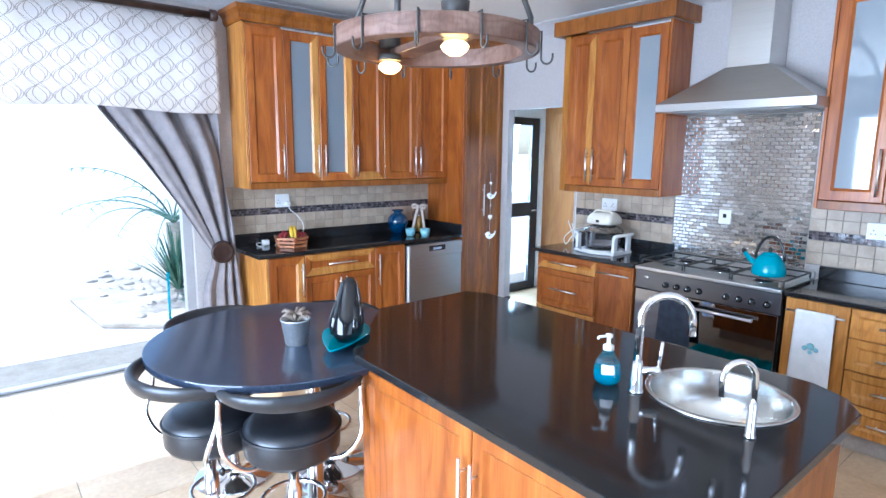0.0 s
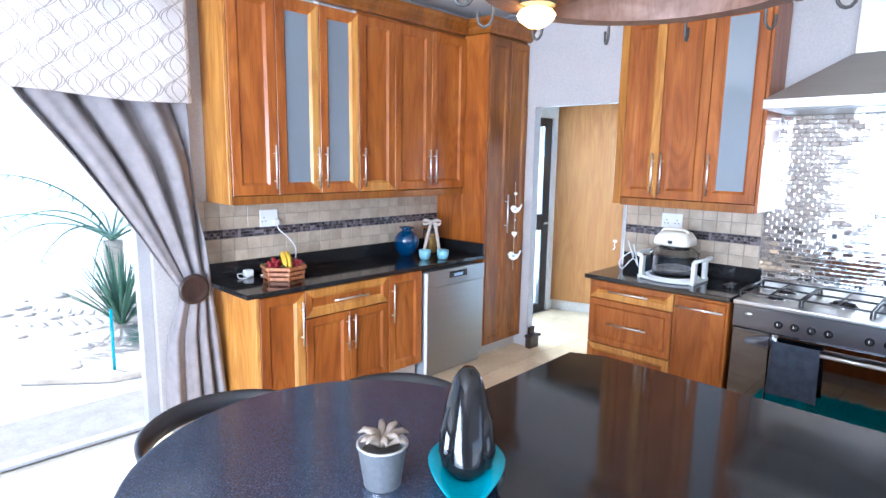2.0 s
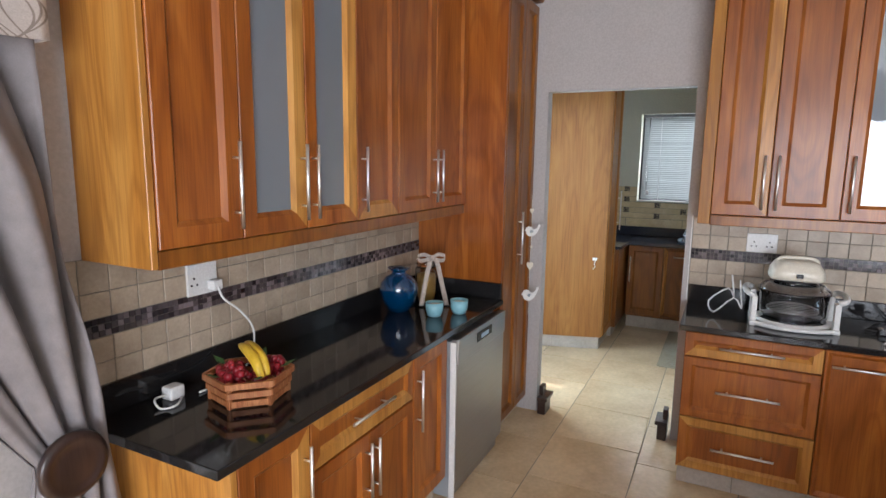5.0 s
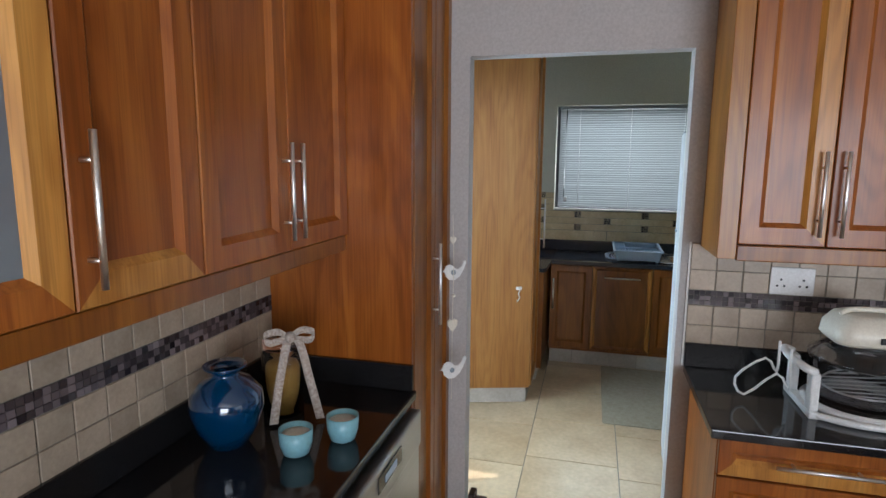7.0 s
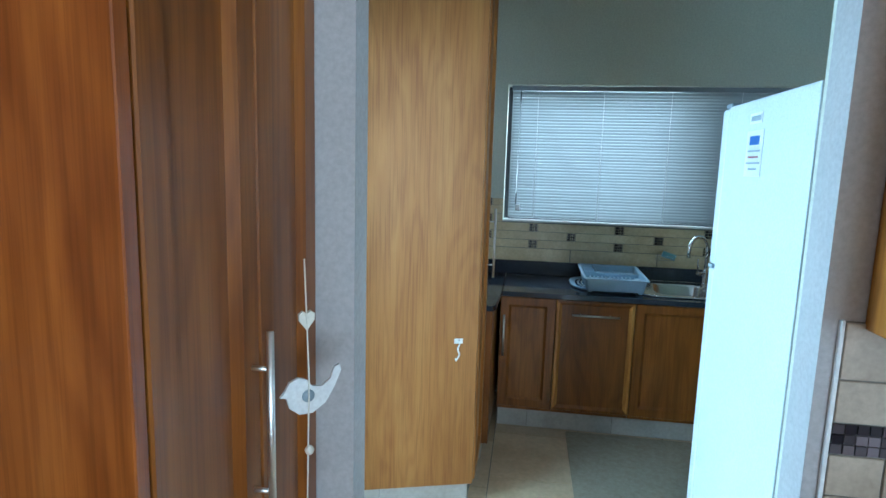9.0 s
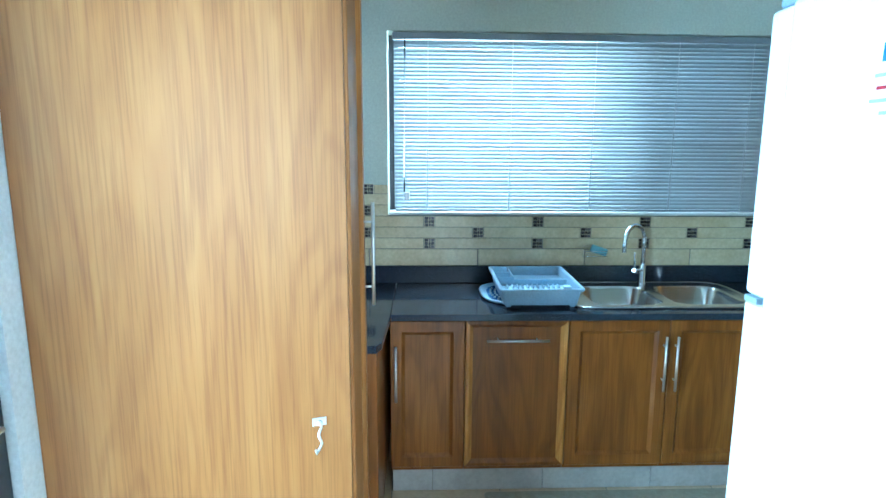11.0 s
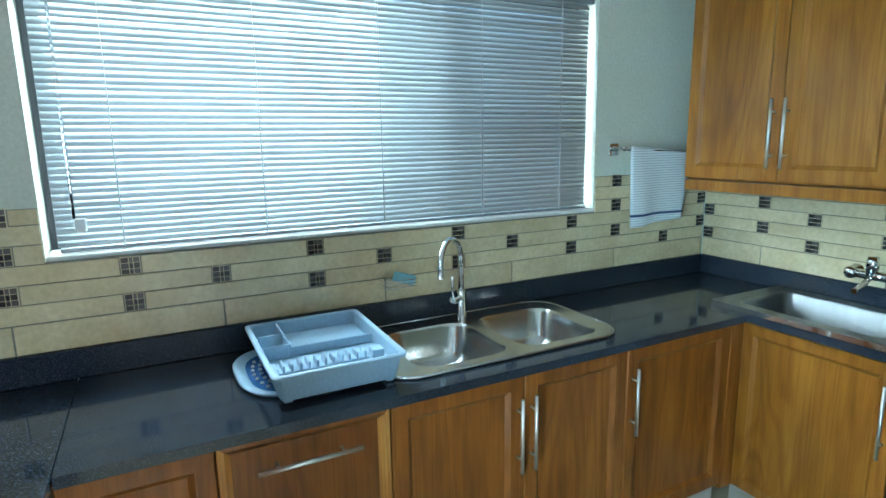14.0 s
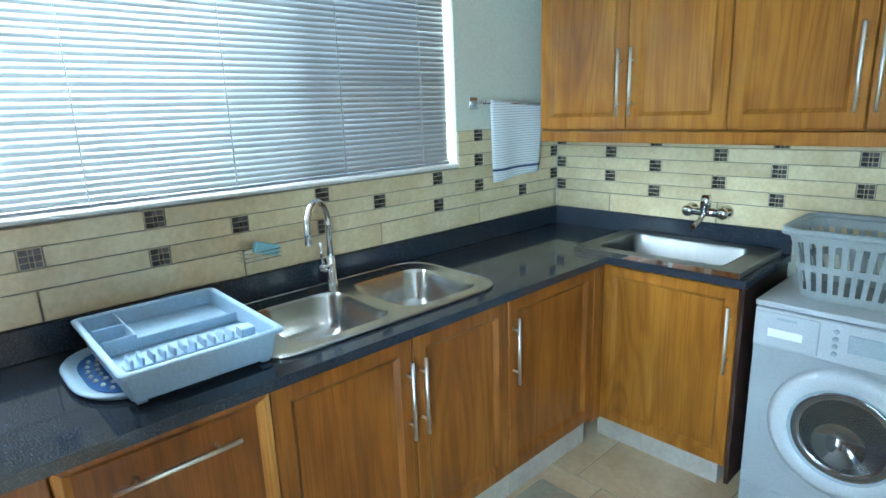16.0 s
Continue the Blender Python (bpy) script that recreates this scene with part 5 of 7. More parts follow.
def bar_stool():
    """Built at the origin, facing +y: padded seat, wrap-round back, chrome column, foot ring and base."""
    c = thing("bar_stool", (0, 0, 0), "black leatherette bar stool with a wrap-round back and chrome base", "stool", "bar stools")
    part("base", lathe([(0.20, 0), (0.203, 0.006), (0.19, 0.014), (0.07, 0.03), (0.035, 0.05), (0.032, 0.06)], (0, 0, 0), 44), CHROME, c, "round chrome base", True)
    part("column", lathe([(0.03, 0.055), (0.03, 0.36), (0.02, 0.365), (0.02, 0.502)], (0, 0, 0), 20), CHROME, c, "chrome gas column", True)
    ring = [(0.13 * math.cos(a), 0.13 * math.sin(a) + 0.05, 0.27) for a in [2 * math.pi * k / 24 for k in range(24)]]
    part("foot_ring", tube(ring, 0.010, 8, closed=True), CHROME, c)
    part("lever", tube([(0.03, 0, 0.50), (0.16, -0.05, 0.49), (0.20, -0.06, 0.475)], 0.005, 8), CHROME, c)
    part("lever_knob", ball((0.205, -0.062, 0.472), (0.012, 0.012, 0.018), 10, 6), BLACK, c)
    part("seat", lathe([(0.14, 0.500), (0.178, 0.506), (0.190, 0.525), (0.194, 0.60), (0.187, 0.63), (0.15, 0.648), (0, 0.65)], (0, 0.02, 0), 40), LEATHER, c, "padded round seat", True)
    part("piping", tube([(0.195 * math.cos(a), 0.02 + 0.195 * math.sin(a), 0.61) for a in [2 * math.pi * k / 40 for k in range(40)]], 0.005, 6, closed=True), LEATHER, c)
    bm = bmesh.new()
    rows = []
    n = 28
    for k in range(n + 1):
        a = math.radians(200 + 140 * k / n)
        e = math.sin(math.pi * k / n) ** 0.5
        d = Vector((math.cos(a), math.sin(a), 0))
        mid = d * 0.285 + Vector((0, 0.02, 0.825))
        sect = [(0.020, 0.0), (0.016, 0.026 * (0.5 + 0.5 * e)), (0.0, 0.036 * (0.5 + 0.5 * e)), (-0.016, 0.026 * (0.5 + 0.5 * e)), (-0.020, 0.0), (-0.016, -0.026 * (0.5 + 0.5 * e)), (0.0, -0.036 * (0.5 + 0.5 * e)), (0.016, -0.026 * (0.5 + 0.5 * e))]
        w = 0.35 + 0.65 * e
        rows.append([bm.verts.new(mid + d * (p * w + 0.25 * q) + Vector((0, 0, q))) for p, q in sect])
    for a, b in zip(rows, rows[1:]):
        for i in range(8):
            bm.faces.new((a[i], a[(i + 1) % 8], b[(i + 1) % 8], b[i])).smooth = True
    bm.faces.new(rows[0][::-1])
    bm.faces.new(rows[-1])
    part("backrest", bm, LEATHER, c, "curved padded wrap-round backrest")
    for s in (-1, 1):
        path = bez([(0.05 * s, -0.02, 0.522), (0.17 * s, -0.11, 0.512), (0.25 * s, -0.14, 0.60), (0.262 * s, -0.105, 0.70), (0.262 * s, -0.09, 0.80)], 6)
        part("back_bar", tube(path, 0.010, 8), CHROME, c, "bent chrome back bar")
    return c


STOOLS = [(-112, 0.40), (191, 0.39), (104, 0.465), (34, 0.41)]


def stools():
    c = None
    for ang, rad in STOOLS:
        a = math.radians(ang)
        m = pose(TX + rad * math.cos(a), TY + rad * math.sin(a), 0.0, 0, 0, ang + 90)
        if c is None:
            c = bar_stool()
            c.matrix_basis = m
        else:
            copy_thing(c, m)


stools()


def pot_rack():
    cx, cy, z0, z1 = 1.60, 1.905, 2.085, 2.155
    c = thing("pot_rack_lamp", (cx, cy, z0), "wooden ring pot rack with iron hooks and two lit bulbs", "ceiling lamp")
    n = 56
    bm = bmesh.new()
    rows = []
    for k in range(n):
        a = 2 * math.pi * k / n
        rows.append([bm.verts.new((cx + r * math.cos(a), cy + r * math.sin(a), z)) for r, z in ((0.40, z0 + 0.004), (0.40, z1), (0.335, z1), (0.335, z0), (0.395, z0))])
    for k in range(n):
        p, q = rows[k], rows[(k + 1) % n]
        for i in range(5):
            bm.faces.new((p[i], p[(i + 1) % 5], q[(i + 1) % 5], q[i]))
    part("ring", bm, GREYWOOD, c, "brown wooden ring")
    ax = Vector((-0.18, -0.98, 0)).normalized()
    side = Vector((-ax.y, ax.x, 0))
    pts = [Vector((cx, cy, 0)) + ax * s * 0.34 + side * t * 0.055 for s, t in ((-1, -1), (1, -1), (1, 1), (-1, 1))]
    part("cross_board", prism([(p.x, p.y) for p in pts], z0 + 0.03, z0 + 0.06, 0.003), GREYWOOD, c)
    for x, y in ((1.587, 2.213), (1.485, 1.664)):
        part("lamp_holder", lathe([(0.045, z0 + 0.06), (0.05, z0 + 0.13), (0.03, z0 + 0.15)], (x, y, 0), 20), IRON, c, "", True)
        part("collar", lathe([(0.05, z0 + 0.005), (0.05, z0 + 0.029)], (x, y, 0), 20), IRON, c)
        part("bulb", lathe([(0, 2.035), (0.022, 2.038), (0.042, 2.052), (0.05, 2.066), (0.042, 2.078), (0.03, 2.084)], (x, y, 0), 24), BULB, c, "lit reflector bulb", True)
    for k in range(4):
        a = math.radians(30 + 90 * k)
        p = Vector((cx + 0.37 * math.cos(a), cy + 0.37 * math.sin(a), z0 + 0.01))
        part("strap", tube([p, p + Vector((0, 0, 0.10)), Vector((cx + 0.20 * math.cos(a), cy + 0.20 * math.sin(a), 2.60)), Vector((cx + 0.05 * math.cos(a), cy + 0.05 * math.sin(a), 2.75))], 0.011, 6), IRON, c, "dark iron strap")
    part("hanger", tube([(cx, cy, 2.73), (cx, cy, CEIL - 0.001)], 0.014, 8), IRON, c)
    part("hub", ball((cx, cy, 2.74), (0.07, 0.07, 0.03), 14, 7), IRON, c)
    for k in range(12):
        a = math.radians(12 + 30 * k)
        d = Vector((math.cos(a), math.sin(a), 0))
        o = Vector((cx, cy, 0)) + d * 0.405
        path = [o + Vector((0, 0, z1 + 0.004)) - d * 0.06, o + Vector((0, 0, z1 + 0.006)), o + Vector((0, 0, z0 - 0.02))]
        path += [o + Vector((0, 0, z0 - 0.02)) + d * 0.022 * (1 - math.cos(t)) - Vector((0, 0, 0.024 * math.sin(t))) for t in [math.pi * j / 6 for j in range(1, 7)]]
        path.append(path[-1] + Vector((0, 0, 0.015)))
        part("hook", tube(path, 0.0042, 7), IRON, c)


BULB = shader("lit_bulb", (1, 0.9, 0.7), 0.4)
BULB.node_tree.nodes["Principled BSDF"].inputs["Emission Color"].default_value = (1.0, 0.52, 0.13, 1)
BULB.node_tree.nodes["Principled BSDF"].inputs["Emission Strength"].default_value = 12.0
pot_rack()


def hood():
    c = thing("cooker_hood", (4.18, 1.81, 1.995), "brushed steel pyramid cooker hood with chimney", "cooker hood")
    x0, x1, y0, y1 = 3.93, 4.443, 1.305, 2.315
    part("rim", box(x0, x1, y0, y1, 1.995, 2.05, 0.003), STEEL, c)
    bm = bmesh.new()
    lo = [bm.verts.new(p) for p in ((x0 + 0.005, y0 + 0.005, 2.05), (x1, y0 + 0.005, 2.05), (x1, y1 - 0.005, 2.05), (x0 + 0.005, y1 - 0.005, 2.05))]
    hi = [bm.verts.new(p) for p in ((4.17, 1.675, 2.29), (x1, 1.675, 2.29), (x1, 1.955, 2.29), (4.17, 1.955, 2.29))]
    bm.faces.new(hi)
    for i in range(4):
        bm.faces.new((lo[i], lo[(i + 1) % 4], hi[(i + 1) % 4], hi[i]))
    part("canopy", bm, STEEL, c)
    part("chimney", box(4.175, x1, 1.68, 1.95, 2.29, CEIL - 0.002, 0.002), STEEL, c)
    part("filter", box(4.0, 4.4, 1.40, 2.22, 1.990, 1.9945), SILVER, c)


hood()


def stove():
    y0, y1, xf, xb = 1.352, 2.345, 3.885, 4.42
    c = thing("gas_stove", (4.15, 1.85, 0), "stainless steel range cooker with five gas burners and black oven doors", "stove")
    part("body", box(xf + 0.02, xb, y0, y1, 0.08, 0.872, 0.004), BLACK, c)
    part("plinth", box(xf + 0.06, xb, y0 + 0.02, y1 - 0.02, 0.0, 0.08), BLACK, c)
    part("hob", box(xf - 0.03, xb, y0, y1, 0.873, 0.898, 0.006, 2), STEEL, c, "steel hob plate")
    part("backguard", box(xb - 0.03, xb + 0.003, y0, y1, 0.899, 0.945, 0.003), STEEL, c)
    part("control_panel", box(xf - 0.012, xf + 0.02, y0, y1, 0.735, 0.872, 0.004), STEEL_P, c, "dark steel control panel")
    for y in (2.10, 2.02, 1.94, 1.86, 1.68, 1.60, 1.52, 1.43):
        k = part("knob", placed(lathe([(0.022, 0), (0.022, 0.006), (0.017, 0.010), (0.016, 0.03), (0, 0.031)], (0, 0, 0), 20), Matrix.Translation((xf - 0.012, y, 0.79)) @ Matrix.Rotation(-math.pi / 2, 4, "Y")), BLACK, c, "black knob", True)
        part("pointer", box(xf - 0.045, xf - 0.0435, y - 0.0015, y + 0.0015, 0.79, 0.804), PLASTIC, k)
    d = part("oven_door", box(xf - 0.01, xf + 0.02, y0 + 0.01, y1 - 0.21, 0.10, 0.73, 0.004), BLACK_GLASS, c, "black glass oven door")
    part("handle", tube([(xf - 0.055, y0 + 0.14, 0.675), (xf - 0.055, y1 - 0.30, 0.675)], 0.011, 12), STEEL, d)
    for y in (y0 + 0.16, y1 - 0.32):
        part("handle_post", tube([(xf - 0.012, y, 0.675), (xf - 0.053, y, 0.675)], 0.007, 8), STEEL, d)
    part("side_door", box(xf - 0.01, xf + 0.02, y1 - 0.207, y1 - 0.005, 0.10, 0.73, 0.004), BLACK_GLASS, c, "black compartment door")
    part("badge", placed(lathe([(0.022, 0), (0.022, 0.0015), (0, 0.002)], (0, 0, 0), 24, squash=(0.5, 1)), Matrix.Translation((xf - 0.0125, 2.26, 0.82)) @ Matrix.Rotation(-math.pi / 2, 4, "Y")), NICKEL, c, "plain oval badge")
    part("drawer", box(xf - 0.008, xf + 0.02, y0 + 0.01, y1 - 0.005, 0.085, 0.098, 0.001), STEEL, c)
    for x, y, r in ((4.04, 1.53, 0.042), (4.28, 1.53, 0.034), (4.16, 1.85, 0.055), (4.04, 2.17, 0.034), (4.28, 2.17, 0.042)):
        b = part("burner", lathe([(r * 1.25, 0.899), (r * 1.25, 0.905), (r, 0.907), (r, 0.917), (r * 0.9, 0.921), (0, 0.922)], (x, y, 0), 24), BLACK, c, "", True)
        part("cap", lathe([(r * 1.5, 0.8985), (r * 1.45, 0.902), (r * 1.26, 0.902)], (x, y, 0), 24), CHROME, b)
    for ya, yb in ((1.37, 1.68), (1.695, 2.005), (2.02, 2.33)):
        bm = bmesh.new()
        for p, q in (((3.93, ya), (3.93, yb)), ((4.385, ya), (4.385, yb)), ((3.93, ya), (4.385, ya)), ((3.93, yb), (4.385, yb)), ((4.16, ya), (4.16, yb)), ((3.93, (ya + yb) / 2), (4.385, (ya + yb) / 2))):
            tube([(*p, 0.938), (*q, 0.938)], 0.0062, 6, bm)
        for x in (3.93, 4.385):
            for y in (ya, yb):
                tube([(x, y, 0.898), (x, y, 0.938)], 0.006, 6, bm)
        part("grate", bm, IRON, c, "black cast grate")
    t = single("hanging_towel", cloth_sheet((xf - 0.068, 1.87, 2.12), 0.40, 0.69, 0.02, 7), NAVY, "dark slate tea towel over the oven handle", "towel", smooth=True)
    t.modifiers.new("thickness", "SOLIDIFY").thickness = 0.004


def cloth_sheet(span, z0, z1, wave, seed):
    """A towel hung over a bar along y: front fall, fold over the bar, short back fall."""
    x, y0, y1 = span
    bm = bmesh.new()
    rnd = random.Random(seed)
    ph = rnd.uniform(0, 6)
    rows = []
    nz = 22
    for j in range(nz + 5):
        row = []
        for i in range(17):
            u = i / 16
            y = y0 + (y1 - y0) * u
            if j <= nz:
                t = j / nz
                z = z0 + (z1 - z0) * t
                w = wave * (1 - t) * 0.6
                row.append((x - w * (0.5 + 0.5 * math.sin(u * 7 + ph)), y + (0.5 - u) * 0.02 * t, z))
            else:
                a = math.pi * (j - nz) / 4
                row.append((x + 0.013 * (1 - math.cos(a)), y + (0.5 - u) * 0.02, z1 + 0.013 * math.sin(a) - (0.10 if j == nz + 4 else 0)))
        rows.append([bm.verts.new(p) for p in row])
    for a, b in zip(rows, rows[1:]):
        for i in range(16):
            bm.faces.new((a[i], a[i + 1], b[i + 1], b[i])).smooth = True
    return bm


stove()
tw = thing("tea_towel", (3.83, 1.16, 0.36), "white tea towel with a small embroidered motif on the cabinet handle", "towel")
sheet = part("cloth", cloth_sheet((3.843, 1.05, 1.27), 0.36, 0.795, 0.012, 3), TOWEL, tw, "", True)
sheet.modifiers.new("thickness", "SOLIDIFY").thickness = 0.004
bm_m = bmesh.new()
for y_m, z_m, r_m in ((1.16, 0.60, 0.022), (1.19, 0.585, 0.014), (1.13, 0.585, 0.014), (1.16, 0.565, 0.012)):
    joined(bm_m, placed(lathe([(r_m, 0), (r_m * 0.8, 0.002), (0, 0.0025)], (0, 0, 0), 12), Matrix.Translation((3.832, y_m, z_m)) @ Matrix.Rotation(-math.pi / 2, 4, "Y")))
part("motif", bm_m, AQUA, tw, "turquoise and grey embroidery")


def kettle():
    at = (4.03, 1.50, 0.945)
    c = thing("kettle", at, "turquoise enamel stove kettle with black handle", "kettle")
    part("body", lathe([(0.085, 0), (0.098, 0.006), (0.10, 0.03), (0.088, 0.085), (0.062, 0.125), (0.045, 0.137), (0, 0.14)], at, 36), TURQ, c, "", True)
    part("lid", lathe([(0.046, 0.136), (0.04, 0.147), (0, 0.152)], at, 24), TURQ, c, "", True)
    part("knob", ball((at[0], at[1], at[2] + 0.165), 0.014, 12, 7), BLACK, c)
    part("spout", tube([(4.03, 1.57, 1.00), (4.03, 1.625, 1.04), (4.03, 1.655, 1.075)], [0.022, 0.016, 0.012], 12), TURQ, c)
    part("whistle", ball((4.03, 1.662, 1.084), 0.016, 10, 6), BLACK, c)
    path = [(4.03, 1.50 + 0.085 * math.cos(a), 1.045 + 0.15 * math.sin(a)) for a in [math.pi * k / 14 for k in range(15)]]
    part("handle", tube(path, 0.009, 10), BLACK, c, "black looped handle")


kettle()


def glass_oven():
    cx, cy, z = 4.15, 2.83, 0.90
    c = thing("halogen_oven", (cx, cy, z), "glass bowl halogen oven in a white stand", "oven")
    part("base_ring", lathe([(0.150, 0.006), (0.172, 0.008), (0.172, 0.026), (0.150, 0.030)], (cx, cy, z), 40, caps=False), PLASTIC, c, "", True)
    for sy in (1, -1):
        y = cy + 0.176 * sy
        for sx in (-0.10, 0.09):
            part("leg", box(cx + sx - 0.024, cx + sx + 0.024, y - 0.013, y + 0.013, z + 0.021, z + 0.148, 0.006, 2), PLASTIC, c)
        part("foot_rail", box(cx - 0.135, cx + 0.125, y - 0.016, y + 0.016, z, z + 0.022, 0.005, 2), PLASTIC, c)
        grip = bez([(cx - 0.115, y, z + 0.150), (cx - 0.11, y + 0.03 * sy, z + 0.162), (cx, y + 0.045 * sy, z + 0.165), (cx + 0.10, y + 0.03 * sy, z + 0.162), (cx + 0.105, y, z + 0.150)], 5)
        part("handle", tube(grip, 0.013, 10), PLASTIC, c, "white stand handle")
    part("front_rail", tube(bez([(cx - 0.12, cy - 0.176, z + 0.012), (cx - 0.165, cy - 0.09, z + 0.012), (cx - 0.18, cy, z + 0.012), (cx - 0.165, cy + 0.09, z + 0.012), (cx - 0.12, cy + 0.176, z + 0.012)], 5), 0.0115, 8), PLASTIC, c)
    part("bowl", lathe([(0.10, 0.031), (0.132, 0.036), (0.148, 0.06), (0.155, 0.165), (0.162, 0.170), (0.162, 0.176), (0.152, 0.173), (0.144, 0.064), (0.128, 0.042), (0.10, 0.037), (0, 0.037)], (cx, cy, z), 44), SMOKE, c, "clear glass bowl", True)
    part("rack", tube([(cx + 0.115 * math.cos(a), cy + 0.115 * math.sin(a), z + 0.075) for a in [2 * math.pi * k / 28 for k in range(28)]], 0.003, 6, closed=True), NICKEL, c)
    for k in range(7):
        u = -0.09 + 0.03 * k
        e = math.sqrt(0.115 ** 2 - u * u)
        part("rack_bar", tube([(cx + u, cy - e, z + 0.075), (cx + u, cy + e, z + 0.075)], 0.002, 6), NICKEL, c)
    part("lid", lathe([(0.163, 0.178), (0.160, 0.190), (0.128, 0.212), (0.085, 0.222), (0.085, 0.217), (0.125, 0.207), (0.155, 0.180)], (cx, cy, z), 44, caps=False), SMOKE, c, "domed glass lid", True)
    part("heater_plate", lathe([(0.0, 0.206), (0.08, 0.206), (0.082, 0.214), (0.0, 0.214)], (cx, cy, z), 32), CHROME, c)
    part("collar", lathe([(0.088, 0.2225), (0.096, 0.224), (0.094, 0.236)], (cx, cy, z), 36), BLACK, c, "black collar under the housing")
    bm = bmesh.new()
    n = None
    for grow, zz in ((0.0, 0.2365), (0.008, 0.245), (0.004, 0.285), (-0.018, 0.322), (-0.034, 0.330)):
        hx, hy = 0.098 + grow, 0.112 + grow
        ring = [bm.verts.new((x, y, z + zz)) for x, y in rounded([(cx - hx, cy - hy), (cx + hx, cy - hy), (cx + hx, cy + hy), (cx - hx, cy + hy)], 0.055, 6)]
        if n:
            for k in range(len(ring)):
                q = (k + 1) % len(ring)
                bm.faces.new((n[k], n[q], ring[q], ring[k])).smooth = True
        else:
            bm.faces.new(ring[::-1])
        n = ring
    bm.faces.new(n)
    part("motor_housing", bm, CREAM, c, "cream plastic motor housing")
    part("switch", box(cx - 0.110, cx - 0.1045, cy - 0.022, cy + 0.008, z + 0.254, z + 0.274, 0.002), BLACK, c, "small black switch")
    part("lid_grip", tube(bez([(cx - 0.02, cy - 0.09, z + 0.322), (cx - 0.02, cy - 0.06, z + 0.342), (cx - 0.02, cy + 0.06, z + 0.342), (cx - 0.02, cy + 0.09, z + 0.322)], 5), 0.009, 9), CREAM, c, "cream folding handle")
    path = [(4.05, 3.077, 1.118), (4.07, 3.071, 1.054), (4.1, 3.059, 0.96), (4.1, 3.099, 1.013), (4.12, 3.187, 0.922), (4.13, 3.216, 0.979), (4.13, 3.128, 1.055), (4.1, 3.1, 1.02), (4.04, 3.116, 1.142)]
    single("lifting_tongs", tube(bez(path, 3), 0.0042, 7), PLASTIC, "white wire lifting tongs hung on the halogen oven's handle", "tongs")
    ad = thing("power_adapter", (4.14, 2.45, 0.90), "black plug adapter lying on the worktop by the stove", "adapter")
    part("block", box(4.14 - 0.03, 4.14 + 0.03, 2.45 - 0.022, 2.45 + 0.022, 0.90, 0.93, 0.006, 2), BLACK, ad)
    part("cable", tube(bez([(4.14, 2.45 + 0.022, 0.915), (4.14 + 0.04, 2.45 + 0.06, 0.906), (4.14 + 0.12, 2.45 + 0.03, 0.906), (4.14 + 0.17, 2.45 - 0.02, 0.92)], 6), 0.005, 7), BLACK, ad)


SMOKE = shader("oven_glass", (0.80, 0.81, 0.83), 0.02, 0.0, Transmission_Weight=1.0, IOR=1.18, Coat_Weight=0.5, Coat_Roughness=0.02)
glass_oven()


def dishwasher():
    x0, x1, yf = 3.222, 3.862, 4.275
    c = thing("dishwasher", (3.54, 4.55, 0), "silver dishwasher under the granite worktop", "dishwasher")
    part("body", box(x0 + 0.005, x1 - 0.005, yf + 0.035, 4.86, 0.01, 0.835, 0.003), SILVER, c)
    part("door", box(x0, x1, yf, yf + 0.034, 0.09, 0.72, 0.006, 2), STEEL_D, c, "brushed steel door")
    p = part("control_panel", box(x0, x1, yf - 0.008, yf + 0.034, 0.722, 0.85, 0.008, 2), STEEL_D, c)
    part("grip", box(x0 + 0.22, x1 - 0.22, yf - 0.0115, yf - 0.0085, 0.775, 0.825, 0.001), BLACK, p, "dark recessed grip")
    part("display", box(x0 + 0.27, x1 - 0.27, yf - 0.0135, yf - 0.012, 0.785, 0.808, 0.0005), BLUEGREY, p)
    part("kick_plate", box(x0 + 0.01, x1 - 0.01, yf + 0.03, yf + 0.034, 0.01, 0.088), STEEL_D, c)
    part("side_trim", box(x0 - 0.008, x0 - 0.001, yf + 0.004, yf + 0.034, 0.02, 0.835, 0.002), PLASTIC, c, "pale side edge")


dishwasher()


